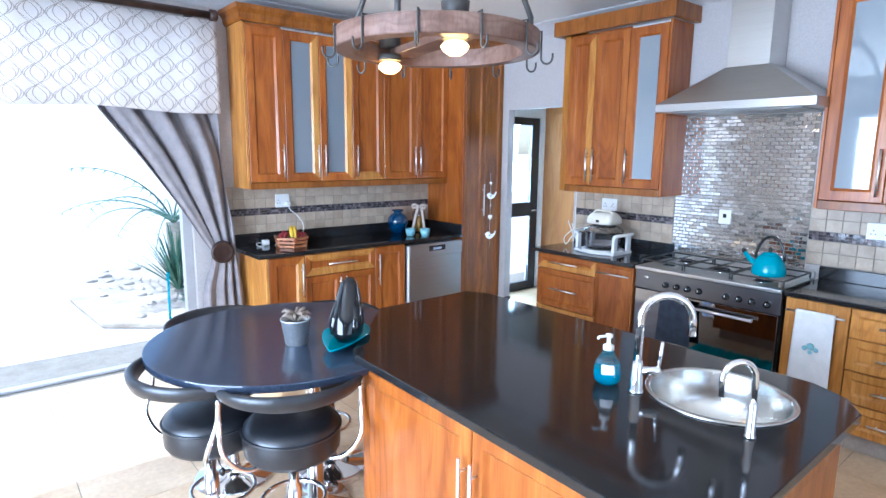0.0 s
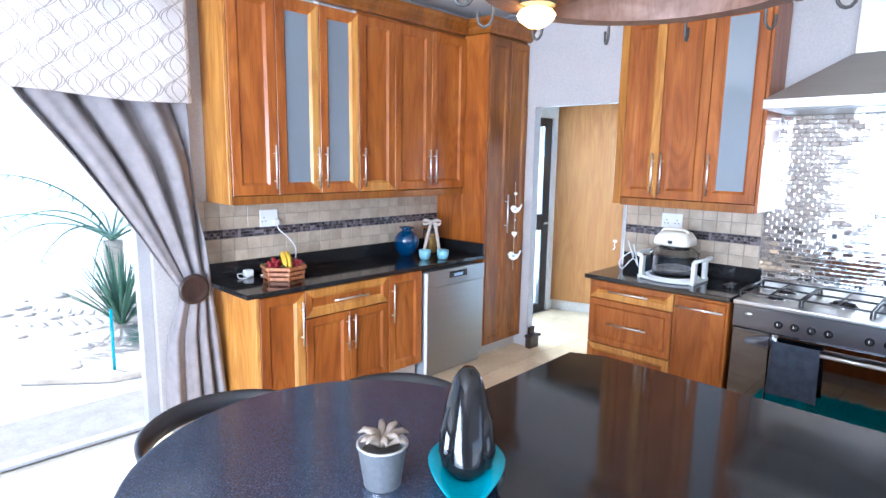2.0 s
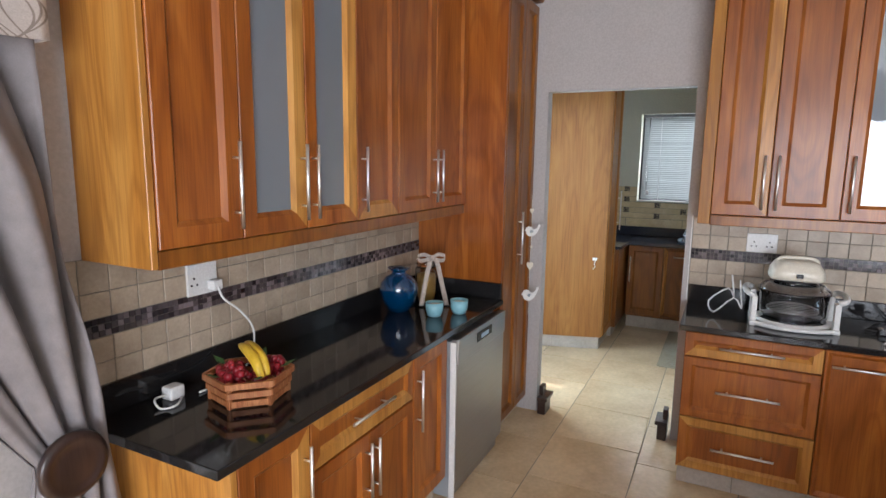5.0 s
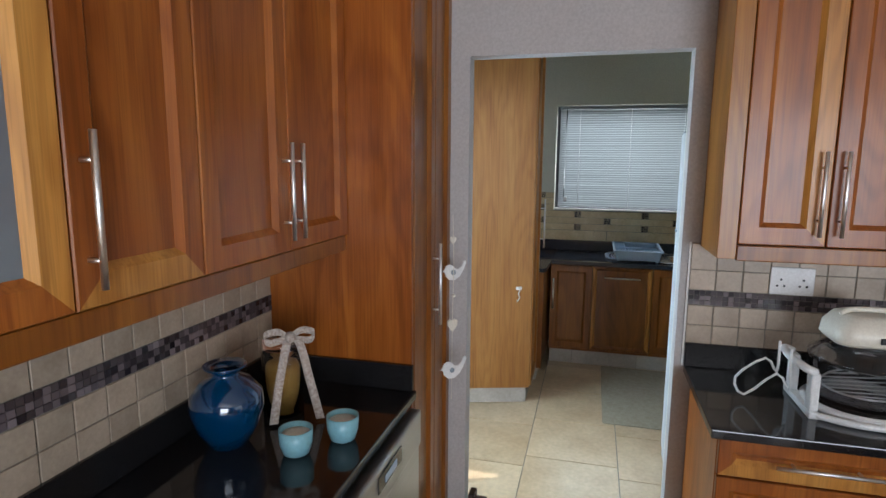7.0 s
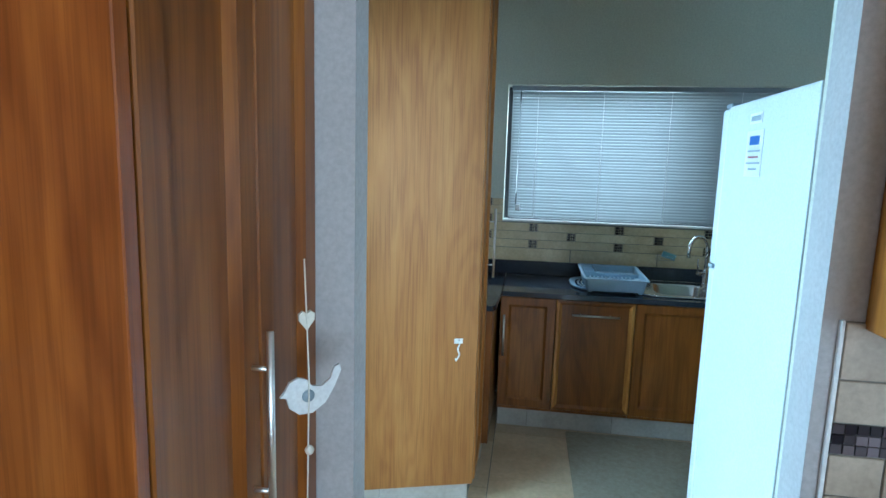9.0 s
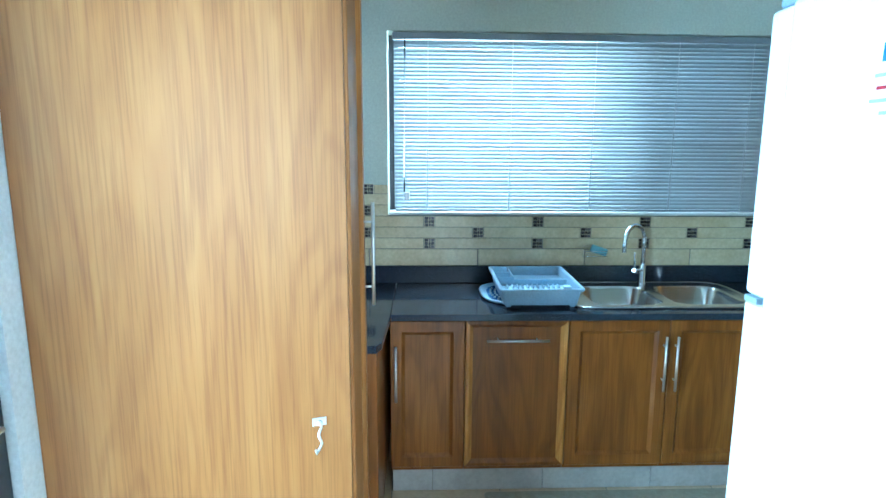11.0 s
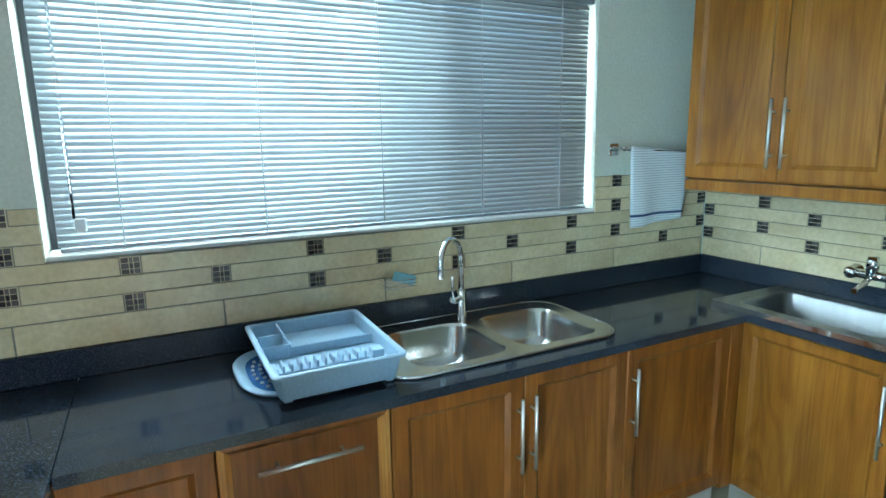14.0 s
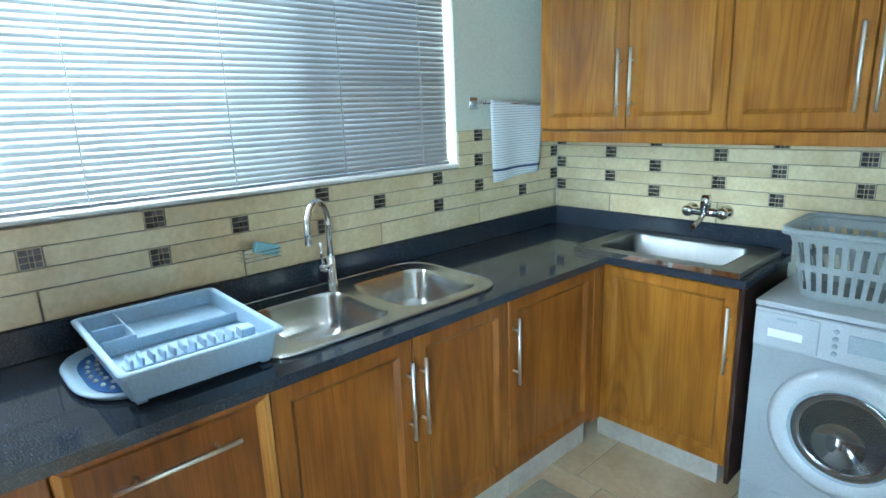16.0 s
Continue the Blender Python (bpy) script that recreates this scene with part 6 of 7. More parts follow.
def counter_things():
    c = thing("glass_vase", (3.385, 4.70, 0.90), "cobalt blue glass vase on the worktop", "vase")
    part("body", lathe([(0.045, 0), (0.055, 0.004), (0.085, 0.06), (0.102, 0.115), (0.098, 0.155), (0.07, 0.19), (0.040, 0.205), (0.036, 0.218), (0.058, 0.232), (0.060, 0.238), (0.034, 0.228), (0.03, 0.205), (0.06, 0.185), (0.09, 0.15), (0.094, 0.115), (0.078, 0.062), (0.05, 0.012), (0, 0.01)], (3.385, 4.70, 0.90), 40), BLUE_GLASS, c, "", True)
    j = thing("storage_jar", (3.62, 4.66, 0.90), "glass jar of golden pasta with a ribbon bow", "jar")
    part("glass", lathe([(0.060, 0), (0.064, 0.004), (0.064, 0.20), (0.056, 0.215), (0.052, 0.215), (0.058, 0.20), (0.059, 0.008), (0, 0.006)], (3.62, 4.66, 0.90), 30), SMOKE, j, "", True)
    part("contents", lathe([(0.054, 0.01), (0.055, 0.15), (0.05, 0.165), (0, 0.17)], (3.62, 4.66, 0.90), 24), PASTA, j, "golden yellow pasta")
    part("lid", lathe([(0.058, 0.216), (0.060, 0.22), (0.060, 0.245), (0.04, 0.252), (0, 0.254)], (3.62, 4.66, 0.90), 30), GLASS, j, "", True)
    bow = thing("ribbon", (3.56, 4.60, 0.92), "spotted cream ribbon tied in a bow", "ribbon")
    for s in (-1, 1):
        a = Vector((3.575, 4.605, 1.165))
        out = Vector((0.55, -0.83, 0)) if s > 0 else Vector((-0.55, 0.3, 0)).normalized()
        perp = Vector((0.55, -0.83, 0)).normalized()
        tail = bez([a, a + Vector((0, -0.012, -0.02)) + perp * 0.02 * s, a + Vector((-0.012, -0.02, -0.13)) + perp * 0.045 * s, a + Vector((-0.03, -0.035, -0.255)) + perp * 0.07 * s], 6)
        ribbon_strip(bow, tail, perp, 0.026, "tail")
        loop = bez([a, a + perp * 0.035 * s + Vector((0, 0, 0.022)), a + perp * 0.075 * s + Vector((0, 0, 0.012)), a + perp * 0.06 * s - Vector((0, 0, 0.012)), a], 6)
        ribbon_strip(bow, loop, Vector((0, 0, 1)), 0.022, "loop")
    part("knot", ball((3.573, 4.602, 1.168), (0.018, 0.016, 0.018), 10, 6), RIBBON, bow)
    for x, y in ((3.385, 4.485), (3.495, 4.395)):
        b = thing("candle_bowl", (x, y, 0.90), "pale aqua ceramic bowl holding a candle", "candle bowl", "candle bowls")
        part("bowl", lathe([(0.026, 0), (0.036, 0.006), (0.045, 0.035), (0.047, 0.075), (0.043, 0.075), (0.040, 0.045), (0, 0.04)], (x, y, 0.90), 30), AQUA, b, "", True)
        part("candle", lathe([(0.039, 0.045), (0.039, 0.062), (0.02, 0.066), (0, 0.066)], (x, y, 0.90), 24), CREAM, b, "cream candle wax")


def ribbon_strip(parent, path, across, w, name):
    bm = bmesh.new()
    rows = [[bm.verts.new(Vector(p) - across.normalized() * w * 0.5), bm.verts.new(Vector(p) + across.normalized() * w * 0.5)] for p in path]
    for a, b in zip(rows, rows[1:]):
        bm.faces.new((a[0], a[1], b[1], b[0])).smooth = True
    ob = part(name, bm, RIBBON, parent)
    ob.modifiers.new("thickness", "SOLIDIFY").thickness = 0.0015


PASTA = mottled("pasta_yellow", (0.50, 0.26, 0.05), (0.66, 0.40, 0.10), 60.0, 0.6, 120, 0.4)
RIBBON = mottled("spotted_ribbon", (0.30, 0.22, 0.18), (0.62, 0.55, 0.48), 140.0, 0.8, 300, 0.3)
counter_things()


def fruit_basket():
    cx, cy, z = 2.20, 4.585, 0.90
    c = thing("fruit_basket", (cx, cy, z), "slatted wooden hexagonal basket of red fruit and bananas", "fruit basket")
    for k in range(6):
        a0, a1 = math.radians(60 * k + 15), math.radians(60 * k + 75)
        for j, r in enumerate((0.125, 0.135, 0.145)):
            p, q = Vector((cx + r * math.cos(a0), cy + r * math.sin(a0), z + 0.008 + 0.033 * j)), Vector((cx + r * math.cos(a1), cy + r * math.sin(a1), z + 0.008 + 0.033 * j))
            d = (q - p).normalized()
            n = Vector((d.y, -d.x, 0))
            zj = z + 0.004 + 0.033 * j
            part("slat", prism([tuple((p + n * 0.006)[:2]), tuple((q + n * 0.006)[:2]), tuple((q - n * 0.006)[:2]), tuple((p - n * 0.006)[:2])], zj, zj + 0.021, 0.0015), BASKET_WOOD, c)
        part("post", box(cx + 0.125 * math.cos(a0) - 0.008, cx + 0.125 * math.cos(a0) + 0.008, cy + 0.125 * math.sin(a0) - 0.008, cy + 0.125 * math.sin(a0) + 0.008, z, z + 0.09, 0.002), BASKET_WOOD, c)
    part("bottom", prism([(cx + 0.12 * math.cos(math.radians(60 * k + 15)), cy + 0.12 * math.sin(math.radians(60 * k + 15))) for k in range(6)], z + 0.001, z + 0.008), BASKET_WOOD, c)
    rnd = random.Random(9)
    for bx, by, bz, s in ((-0.055, 0.02, 0.10, 0.0), (0.065, -0.01, 0.10, 1.0)):
        bm = bmesh.new()
        for k in range(60):
            a, q = rnd.uniform(0, 2 * math.pi), 0.055 * math.sqrt(rnd.random())
            p = (cx + bx + q * math.cos(a), cy + by + q * math.sin(a), z + bz - 0.05 + rnd.uniform(0.0, 1.0) * (0.105 - 1.0 * q))
            ball(p, rnd.uniform(0.012, 0.016), 9, 6, bm)
        single("red_grapes", bm, RED, "bunch of dark red grapes in the basket", "fruit", "fruit", smooth=True)
    for dx, tw_ in ((0.0, 0.0), (0.028, 0.35)):
        path = bez([(cx - 0.03 + dx, cy - 0.085, z + 0.085), (cx - 0.02 + dx, cy - 0.05, z + 0.135), (cx + dx + 0.01, cy + 0.02, z + 0.155), (cx + 0.045 + dx, cy + 0.085, z + 0.15)], 6)
        n = len(path)
        single("banana", tube(path, [0.004 + 0.015 * math.sin(math.pi * min(1, 0.08 + 0.9 * i / (n - 1))) ** 0.6 for i in range(n)], 9), YELLOW, "ripe yellow banana lying on the grapes", "banana", "fruit")
    for k in range(5):
        a = 1.25 * k + 0.4
        p = Vector((cx + 0.10 * math.cos(a), cy + 0.10 * math.sin(a), z + 0.09))
        bm = bmesh.new()
        d = Vector((math.cos(a), math.sin(a), 0.5)).normalized()
        s = Vector((-d.y, d.x, 0)).normalized()
        vs = [bm.verts.new(q) for q in (p, p + d * 0.03 + s * 0.016, p + d * 0.065, p + d * 0.03 - s * 0.016, p + d * 0.03 - Vector((0, 0, 0.006)))]
        for i, j in ((0, 1), (1, 2), (2, 3), (3, 0)):
            bm.faces.new((vs[i], vs[j], vs[4]))
        part("leaf", bm, GREEN, c)
    ad = thing("plug_adapter", (2.06, 4.79, 0.90), "white plug adapter lying on the worktop", "adapter")
    part("block", box(2.03, 2.085, 4.765, 4.815, 0.90, 0.945, 0.008, 2), PLASTIC, ad)
    part("cable", tube(bez([(2.03, 4.79, 0.92), (1.98, 4.78, 0.925), (1.97, 4.74, 0.906), (2.01, 4.72, 0.906), (2.06, 4.75, 0.91)], 6), 0.0035, 7), PLASTIC, ad)


fruit_basket()


def bird_garland():
    """Two flat wooden birds and a heart on a cord, hung from the pantry's handle."""
    c = thing("bird_garland", (4.20, 4.25, 0.73), "string of white wooden birds and a heart on the pantry handle", "ornament")
    y = 4.246
    part("cord", tube([(4.215, y, 1.50), (4.222, y - 0.004, 1.30), (4.22, y, 1.05), (4.218, y, 0.74)], 0.0014, 6), CREAM, c)

    turn = radians(48)

    def plate(name, outline, at, s, flip=1, mat=PLASTIC):
        bm = bmesh.new()
        ca, sa = math.cos(turn), math.sin(turn)
        f = [bm.verts.new((at[0] + flip * s * u * ca - 0.003 * sa, y - flip * s * u * sa - 0.003 * ca, at[1] + s * v)) for u, v in outline]
        g = [bm.verts.new((at[0] + flip * s * u * ca + 0.003 * sa, y - flip * s * u * sa + 0.003 * ca, at[1] + s * v)) for u, v in outline]
        bm.faces.new(f)
        bm.faces.new(g[::-1])
        for i in range(len(f)):
            j = (i + 1) % len(f)
            bm.faces.new((f[i], f[j], g[j], g[i]))
        return part(name, bm, mat, c)

    bird = [(-0.62, 0.06), (-0.5, 0.2), (-0.42, 0.36), (-0.22, 0.44), (-0.02, 0.36), (0.1, 0.2), (0.32, 0.16), (0.52, 0.3), (0.62, 0.56), (0.74, 0.6), (0.78, 0.46), (0.62, 0.1), (0.4, -0.24), (0.1, -0.42), (-0.2, -0.4), (-0.42, -0.22), (-0.48, 0.02)]
    heart = [(0, -0.6), (0.42, -0.05), (0.44, 0.3), (0.22, 0.48), (0, 0.32), (-0.22, 0.48), (-0.44, 0.3), (-0.42, -0.05)]
    for nm, at, s in (("bird", (4.225, 1.27), 0.075), ("bird", (4.22, 0.865), 0.085)):
        b = plate(nm, bird, at, s)
        part("wing", placed(lathe([(0.011, 0), (0.011, 0.001), (0, 0.0015)], (0, 0, 0), 12), Matrix.Translation((at[0] - 0.0032 * math.sin(turn), y - 0.0032 * math.cos(turn), at[1])) @ Matrix.Rotation(-turn, 4, "Z") @ Matrix.Rotation(math.pi / 2, 4, "X")), GREYPLAST, b, "grey painted wing")
    plate("heart", heart, (4.222, 1.055), 0.05, 1, CREAM)
    plate("heart", heart, (4.222, 1.40), 0.03, 1, CREAM)
    part("bead", ball((4.222, y - 0.004, 1.175), 0.008, 10, 6), CREAM, c)


bird_garland()


def door_blocks():
    for y in (4.215, 3.392):
        s = 1 if y < 4 else -1
        c = thing("door_stop", (4.49, y, 0), "dark carved wooden block at the doorway's foot", "door stop", "door stops")
        yc = y + s * 0.0
        part("block", box(4.40, 4.53, min(yc, yc + s * 0.055) , max(yc, yc + s * 0.055), 0, 0.10, 0.006, 2), DARKWOOD, c)
        part("cap", box(4.385, 4.545, min(yc, yc + s * 0.07), max(yc, yc + s * 0.07), 0.10, 0.125, 0.005, 2), DARKWOOD, c)
        part("neck", box(4.43, 4.50, min(yc, yc + s * 0.03), max(yc, yc + s * 0.03), 0.125, 0.19, 0.006, 2), DARKWOOD, c)


door_blocks()


def rug_shag():
    bm = bmesh.new()
    rnd = random.Random(12)
    box(2.65, 3.42, 1.25, 2.4, 0.0005, 0.012, bm=bm)
    for k in range(6500):
        x, y = rnd.uniform(2.65, 3.42), rnd.uniform(1.25, 2.4)
        d = Vector((rnd.gauss(0, 0.012), rnd.gauss(0, 0.012), rnd.uniform(0.018, 0.03)))
        p = Vector((x, y, 0.012))
        s = Vector((-d.y, d.x, 0)).normalized() * 0.004
        bm.faces.new([bm.verts.new(p - s), bm.verts.new(p + s), bm.verts.new(p + d)])
    single("shaggy_rug", bm, TEAL_CLOTH, "turquoise shaggy rug in front of the stove", "rug")


rug_shag()

# ---- scullery things ----
def basin_bm(x0, x1, y0, y1, z, depth, bm, r=0.05, lip=0.014, n=6):
    """A pressed steel basin: rolled edge, rounded walls, floor."""
    def outline(i, rr):
        return rounded([(x0 + i, y0 + i), (x1 - i, y0 + i), (x1 - i, y1 - i), (x0 + i, y1 - i)], rr, n)

    prev = None
    for i, zz, rr in ((0, z, r), (0.008, z - 0.012, r), (0.02, z - depth * 0.7, r), (0.035, z - depth * 0.93, r * 1.1), (0.06, z - depth, r)):
        ring = [bm.verts.new((x, y, zz)) for x, y in outline(i, rr)]
        if prev:
            for k in range(len(ring)):
                j = (k + 1) % len(ring)
                bm.faces.new((prev[k], prev[j], ring[j], ring[k])).smooth = True
        prev = ring
    bm.faces.new(prev).smooth = True
    return outline(0, r)


def plate_round(outer, holes, z, bm):
    """A flat plate with basin openings in it."""
    es = []
    for pts in [outer] + holes:
        vs = [bm.verts.new((x, y, z)) for x, y in pts]
        es += [bm.edges.new((vs[i], vs[(i + 1) % len(vs)])) for i in range(len(vs))]
    bmesh.ops.triangle_fill(bm, edges=es, use_beauty=True)


def double_sink():
    x0, x1, y0, y1, z = 6.885, 7.395, 2.275, 3.20, 0.9085
    c = thing("double_sink", (7.14, 2.74, 0.90), "stainless steel double-bowl sink set into the worktop", "sink")
    bm = bmesh.new()
    holes = [basin_bm(6.93, 7.30, 2.34, 2.69, z, 0.15, bm, 0.09), basin_bm(6.93, 7.30, 2.735, 3.085, z, 0.15, bm, 0.09)]
    plate_round(rounded([(x0, y0), (x1, y0), (x1, y1), (x0, y1)], 0.13, 10), holes, z, bm)
    part("bowl_plate", bm, STEEL_H, c, "", True)
    ring = rounded([(x0, y0), (x1, y0), (x1, y1), (x0, y1)], 0.13, 10)
    part("rim", tube([(x, y, z - 0.003) for x, y in ring], 0.006, 8, closed=True), STEEL_H, c)
    for y in (2.515, 2.91):
        part("drain", lathe([(0.04, 0), (0.038, 0.004), (0.02, 0.003), (0, 0.001)], (7.11, y, z - 0.149), 20), CHROME, c, "", True)


double_sink()
t_s = tall_tap("sink_tap", (7.372, 2.695, 0.905), (7.27, 2.845), 0.325, 0.012, "chrome swan-neck mixer tap behind the double sink", True)


def dish_rack():
    """A blue-grey plastic rack: cutlery boxes, a long divider, plate pegs and a slotted floor."""
    m = Matrix.Translation((7.115, 3.343, 0.921)) @ Matrix.Rotation(radians(-1.6), 4, "Y")
    c = thing("dish_rack", (7.115, 3.343, 0.905), "blue-grey plastic dish rack standing over the drip tray", "dish rack")
    L, W, h = 0.228, 0.187, 0.082  # half depth (x), half length (y)
    bm = bmesh.new()
    n = None
    for i, z in ((0.016, 0.0), (0.004, h - 0.014), (-0.008, h - 0.012), (-0.010, h - 0.003), (-0.006, h), (0.004, h), (0.008, h - 0.004), (0.012, 0.036)):
        ring = [bm.verts.new((x, y, z)) for x, y in rounded([(-L + i, -W + i), (L - i, -W + i), (L - i, W - i), (-L + i, W - i)], 0.022, 4)]
        if n:
            for k in range(len(ring)):
                j = (k + 1) % len(ring)
                bm.faces.new((n[k], n[j], ring[j], ring[k]))
        n = ring
    bm.faces.new(n)
    part("tub", placed(bm, m), BLUEGREY, c)
    part("divider", placed(box(0.008, 0.014, -W + 0.015, W - 0.095, 0.0355, h - 0.016, 0.002), m), BLUEGREY, c)
    part("cutlery_wall", placed(box(0.002, L - 0.014, W - 0.095, W - 0.089, 0.0355, h - 0.003, 0.002), m), BLUEGREY, c)
    for x in (0.002, 0.105):
        part("cutlery_wall", placed(box(x, x + 0.006, W - 0.089, W - 0.014, 0.0355, h - 0.003, 0.002), m), BLUEGREY, c)
    part("ledge", placed(box(-0.125, -0.085, -W + 0.07, W - 0.03, 0.0362, 0.044, 0.003), m), BLUEGREY, c)
    for k in range(11):
        y = -W + 0.085 + k * 0.0245
        part("plate_peg", placed(box(-0.132, -0.078, y - 0.0035, y + 0.0035, 0.0442, 0.068, 0.003), m), BLUEGREY, c)
        part("slot", placed(box(-0.158, -0.136, y - 0.006, y + 0.006, 0.0364, 0.0372), m), BLACK, c)
    part("peg_block", placed(box(-0.13, -0.085, -W + 0.025, -W + 0.062, 0.0364, 0.064, 0.004, 2), m), BLUEGREY, c)
    for k in range(15):
        y = -W + 0.032 + k * 0.0165
        part("slot", placed(box(0.022, 0.056, y - 0.0045, y + 0.0045, 0.0364, 0.0372), m), BLACK, c)
    for sx in (-0.19, 0.19):
        for sy in (-0.15, 0.15):
            part("foot", placed(box(sx - 0.012, sx + 0.012, sy - 0.012, sy + 0.012, -0.012, 0.0, 0.002), m), BLUEGREY, c)
    t = thing("drip_tray", (7.16, 3.45, 0.90), "blue oval drip tray with pale studs under the dish rack", "tray")
    m2 = Matrix.Translation((7.16, 3.415, 0.9005))
    outline = [(-0.215, -0.18), (0.215, -0.18), (0.215, 0.185), (-0.215, 0.185)]
    bm = bmesh.new()
    n = None
    for i, z in ((0.012, 0.0), (0.0, 0.012), (0.004, 0.016), (0.020, 0.014), (0.032, 0.005)):
        ring = [bm.verts.new((x, y, z)) for x, y in rounded([(x * (1 - i / 0.21), y * (1 - i / 0.18)) for x, y in outline], 0.19, 10)]
        if n:
            for k in range(len(ring)):
                j = (k + 1) % len(ring)
                bm.faces.new((n[k], n[j], ring[j], ring[k])).smooth = True
        n = ring
    bm.faces.new(n)
    part("tray", placed(bm, m2), BLUEGREY, t)
    part("inlay", placed(prism(rounded([(x * 0.82, y * 0.80) for x, y in outline], 0.16, 10), 0.0055, 0.0075), m2), TRAYBLUE, t, "glossy deep blue tray floor")
    for row in range(2):
        for k in range(7):
            part("stud", ball((7.04 + 0.036 * k, 3.546 - 0.022 * row - 0.0022 * (k - 3.2) ** 2, 0.910), (0.006, 0.006, 0.005), 8, 5), PLASTIC, t)


TRAYBLUE = mottled("deep_blue_plastic", (0.05, 0.12, 0.30), (0.08, 0.17, 0.38), 6.0, 0.15, 90, 0.0)
dish_rack()


def soap_holder():
    c = thing("wire_soap_holder", (7.40, 2.955, 1.045), "chrome wire soap holder stuck on the tiles", "soap holder")
    z = 1.055
    for k in range(3):
        zz = z + 0.014 * k
        part("wire", tube([(7.428, 2.885, zz), (7.375, 2.89, zz), (7.375, 3.02, zz), (7.428, 3.025, zz)], 0.0016, 6), CHROME, c)
    for k in range(7):
        y = 2.895 + k * 0.02
        part("wire", tube([(7.425, y, z), (7.376, y, z)], 0.0012, 6), CHROME, c)
    part("suction_cup", placed(lathe([(0.022, 0), (0.02, 0.006), (0.008, 0.012), (0, 0.013)], (0, 0, 0), 18), Matrix.Translation((7.428, 2.99, 1.10)) @ Matrix.Rotation(-math.pi / 2, 4, "Y")), GLASS, c)
    single("sponge", placed(box(-0.012, 0.012, -0.045, 0.045, -0.02, 0.02, 0.006, 2), Matrix.Translation((7.40, 2.93, 1.084)) @ Matrix.Rotation(radians(18), 4, "X")), AQUA, "pale green sponge in the soap holder", "sponge")


soap_holder()


def towel_rail():
    c = thing("towel_hook", (7.41, 1.84, 1.54), "chrome towel rail stub on the wall", "towel rail")
    part("plate", box(7.428, 7.4355, 1.82, 1.875, 1.525, 1.58, 0.003), CHROME, c)
    part("arm", tube([(7.43, 1.845, 1.553), (7.375, 1.84, 1.555), (7.372, 1.44, 1.535)], 0.008, 10), CHROME, c)
    part("cap", ball((7.372, 1.84, 1.556), 0.013, 12, 7), CHROME, c)
    t = thing("dish_towel", (7.38, 1.64, 1.16), "white dish towel with fine stripes hung on the rail", "towel")
    bm = bmesh.new()
    rows = []
    for j in range(24):
        v = j / 23
        row = []
        for i in range(20):
            u = i / 19
            y = 1.80 - u * (0.40 - 0.05 * v)
            z = 1.565 - 0.03 * u - v * (0.375 - 0.05 * u)
            x = 7.366 - 0.012 * math.sin(u * 5 + 1) * v - 0.01 * math.sin(9 * u) * v
            row.append(bm.verts.new((x, y, z)))
        rows.append(row)
    for a, b in zip(rows, rows[1:]):
        for i in range(19):
            bm.faces.new((a[i], a[i + 1], b[i + 1], b[i])).smooth = True
    cl = part("cloth", bm, STRIPED, t)
    cl.modifiers.new("thickness", "SOLIDIFY").thickness = 0.005


def striped(name):
    m = shader(name, (0.76, 0.78, 0.78), 0.95)
    nt, li, b = nodes_of(m)
    tc, sep = nt.new("ShaderNodeTexCoord"), nt.new("ShaderNodeSeparateXYZ")
    li.new(tc.outputs["Object"], sep.inputs[0])
    wv = nt.new("ShaderNodeMath")
    wv.operation, wv.inputs[1].default_value = "MULTIPLY", 2 * math.pi / 0.0115
    li.new(sep.outputs["Z"], wv.inputs[0])
    sn = nt.new("ShaderNodeMath")
    sn.operation = "SINE"
    li.new(wv.outputs[0], sn.inputs[0])
    r = ramp(nt, [(0.45, (0.80, 0.81, 0.81)), (0.75, (0.46, 0.52, 0.56))])
    li.new(sn.outputs[0], r.inputs["Fac"])
    d1 = nt.new("ShaderNodeMath")
    d1.operation, d1.inputs[1].default_value, d1.inputs[2].default_value = "COMPARE", 0.085, 0.006
    li.new(sep.outputs["Z"], d1.inputs[0])
    li.new(mixed(nt, li, r.outputs["Color"], (0.05, 0.08, 0.18), d1.outputs[0]), b.inputs["Base Color"])
    v = coords(nt, li, (1, 1, 1))
    bump(nt, li, b, noise_tex(nt, li, v, 200, 2), 0.6)
    return m


STRIPED = striped("striped_towel_cloth")
towel_rail()


STEEL_T = brushed("dull_steel", (0.24, 0.245, 0.25), 0.30, (40, 3, 3))


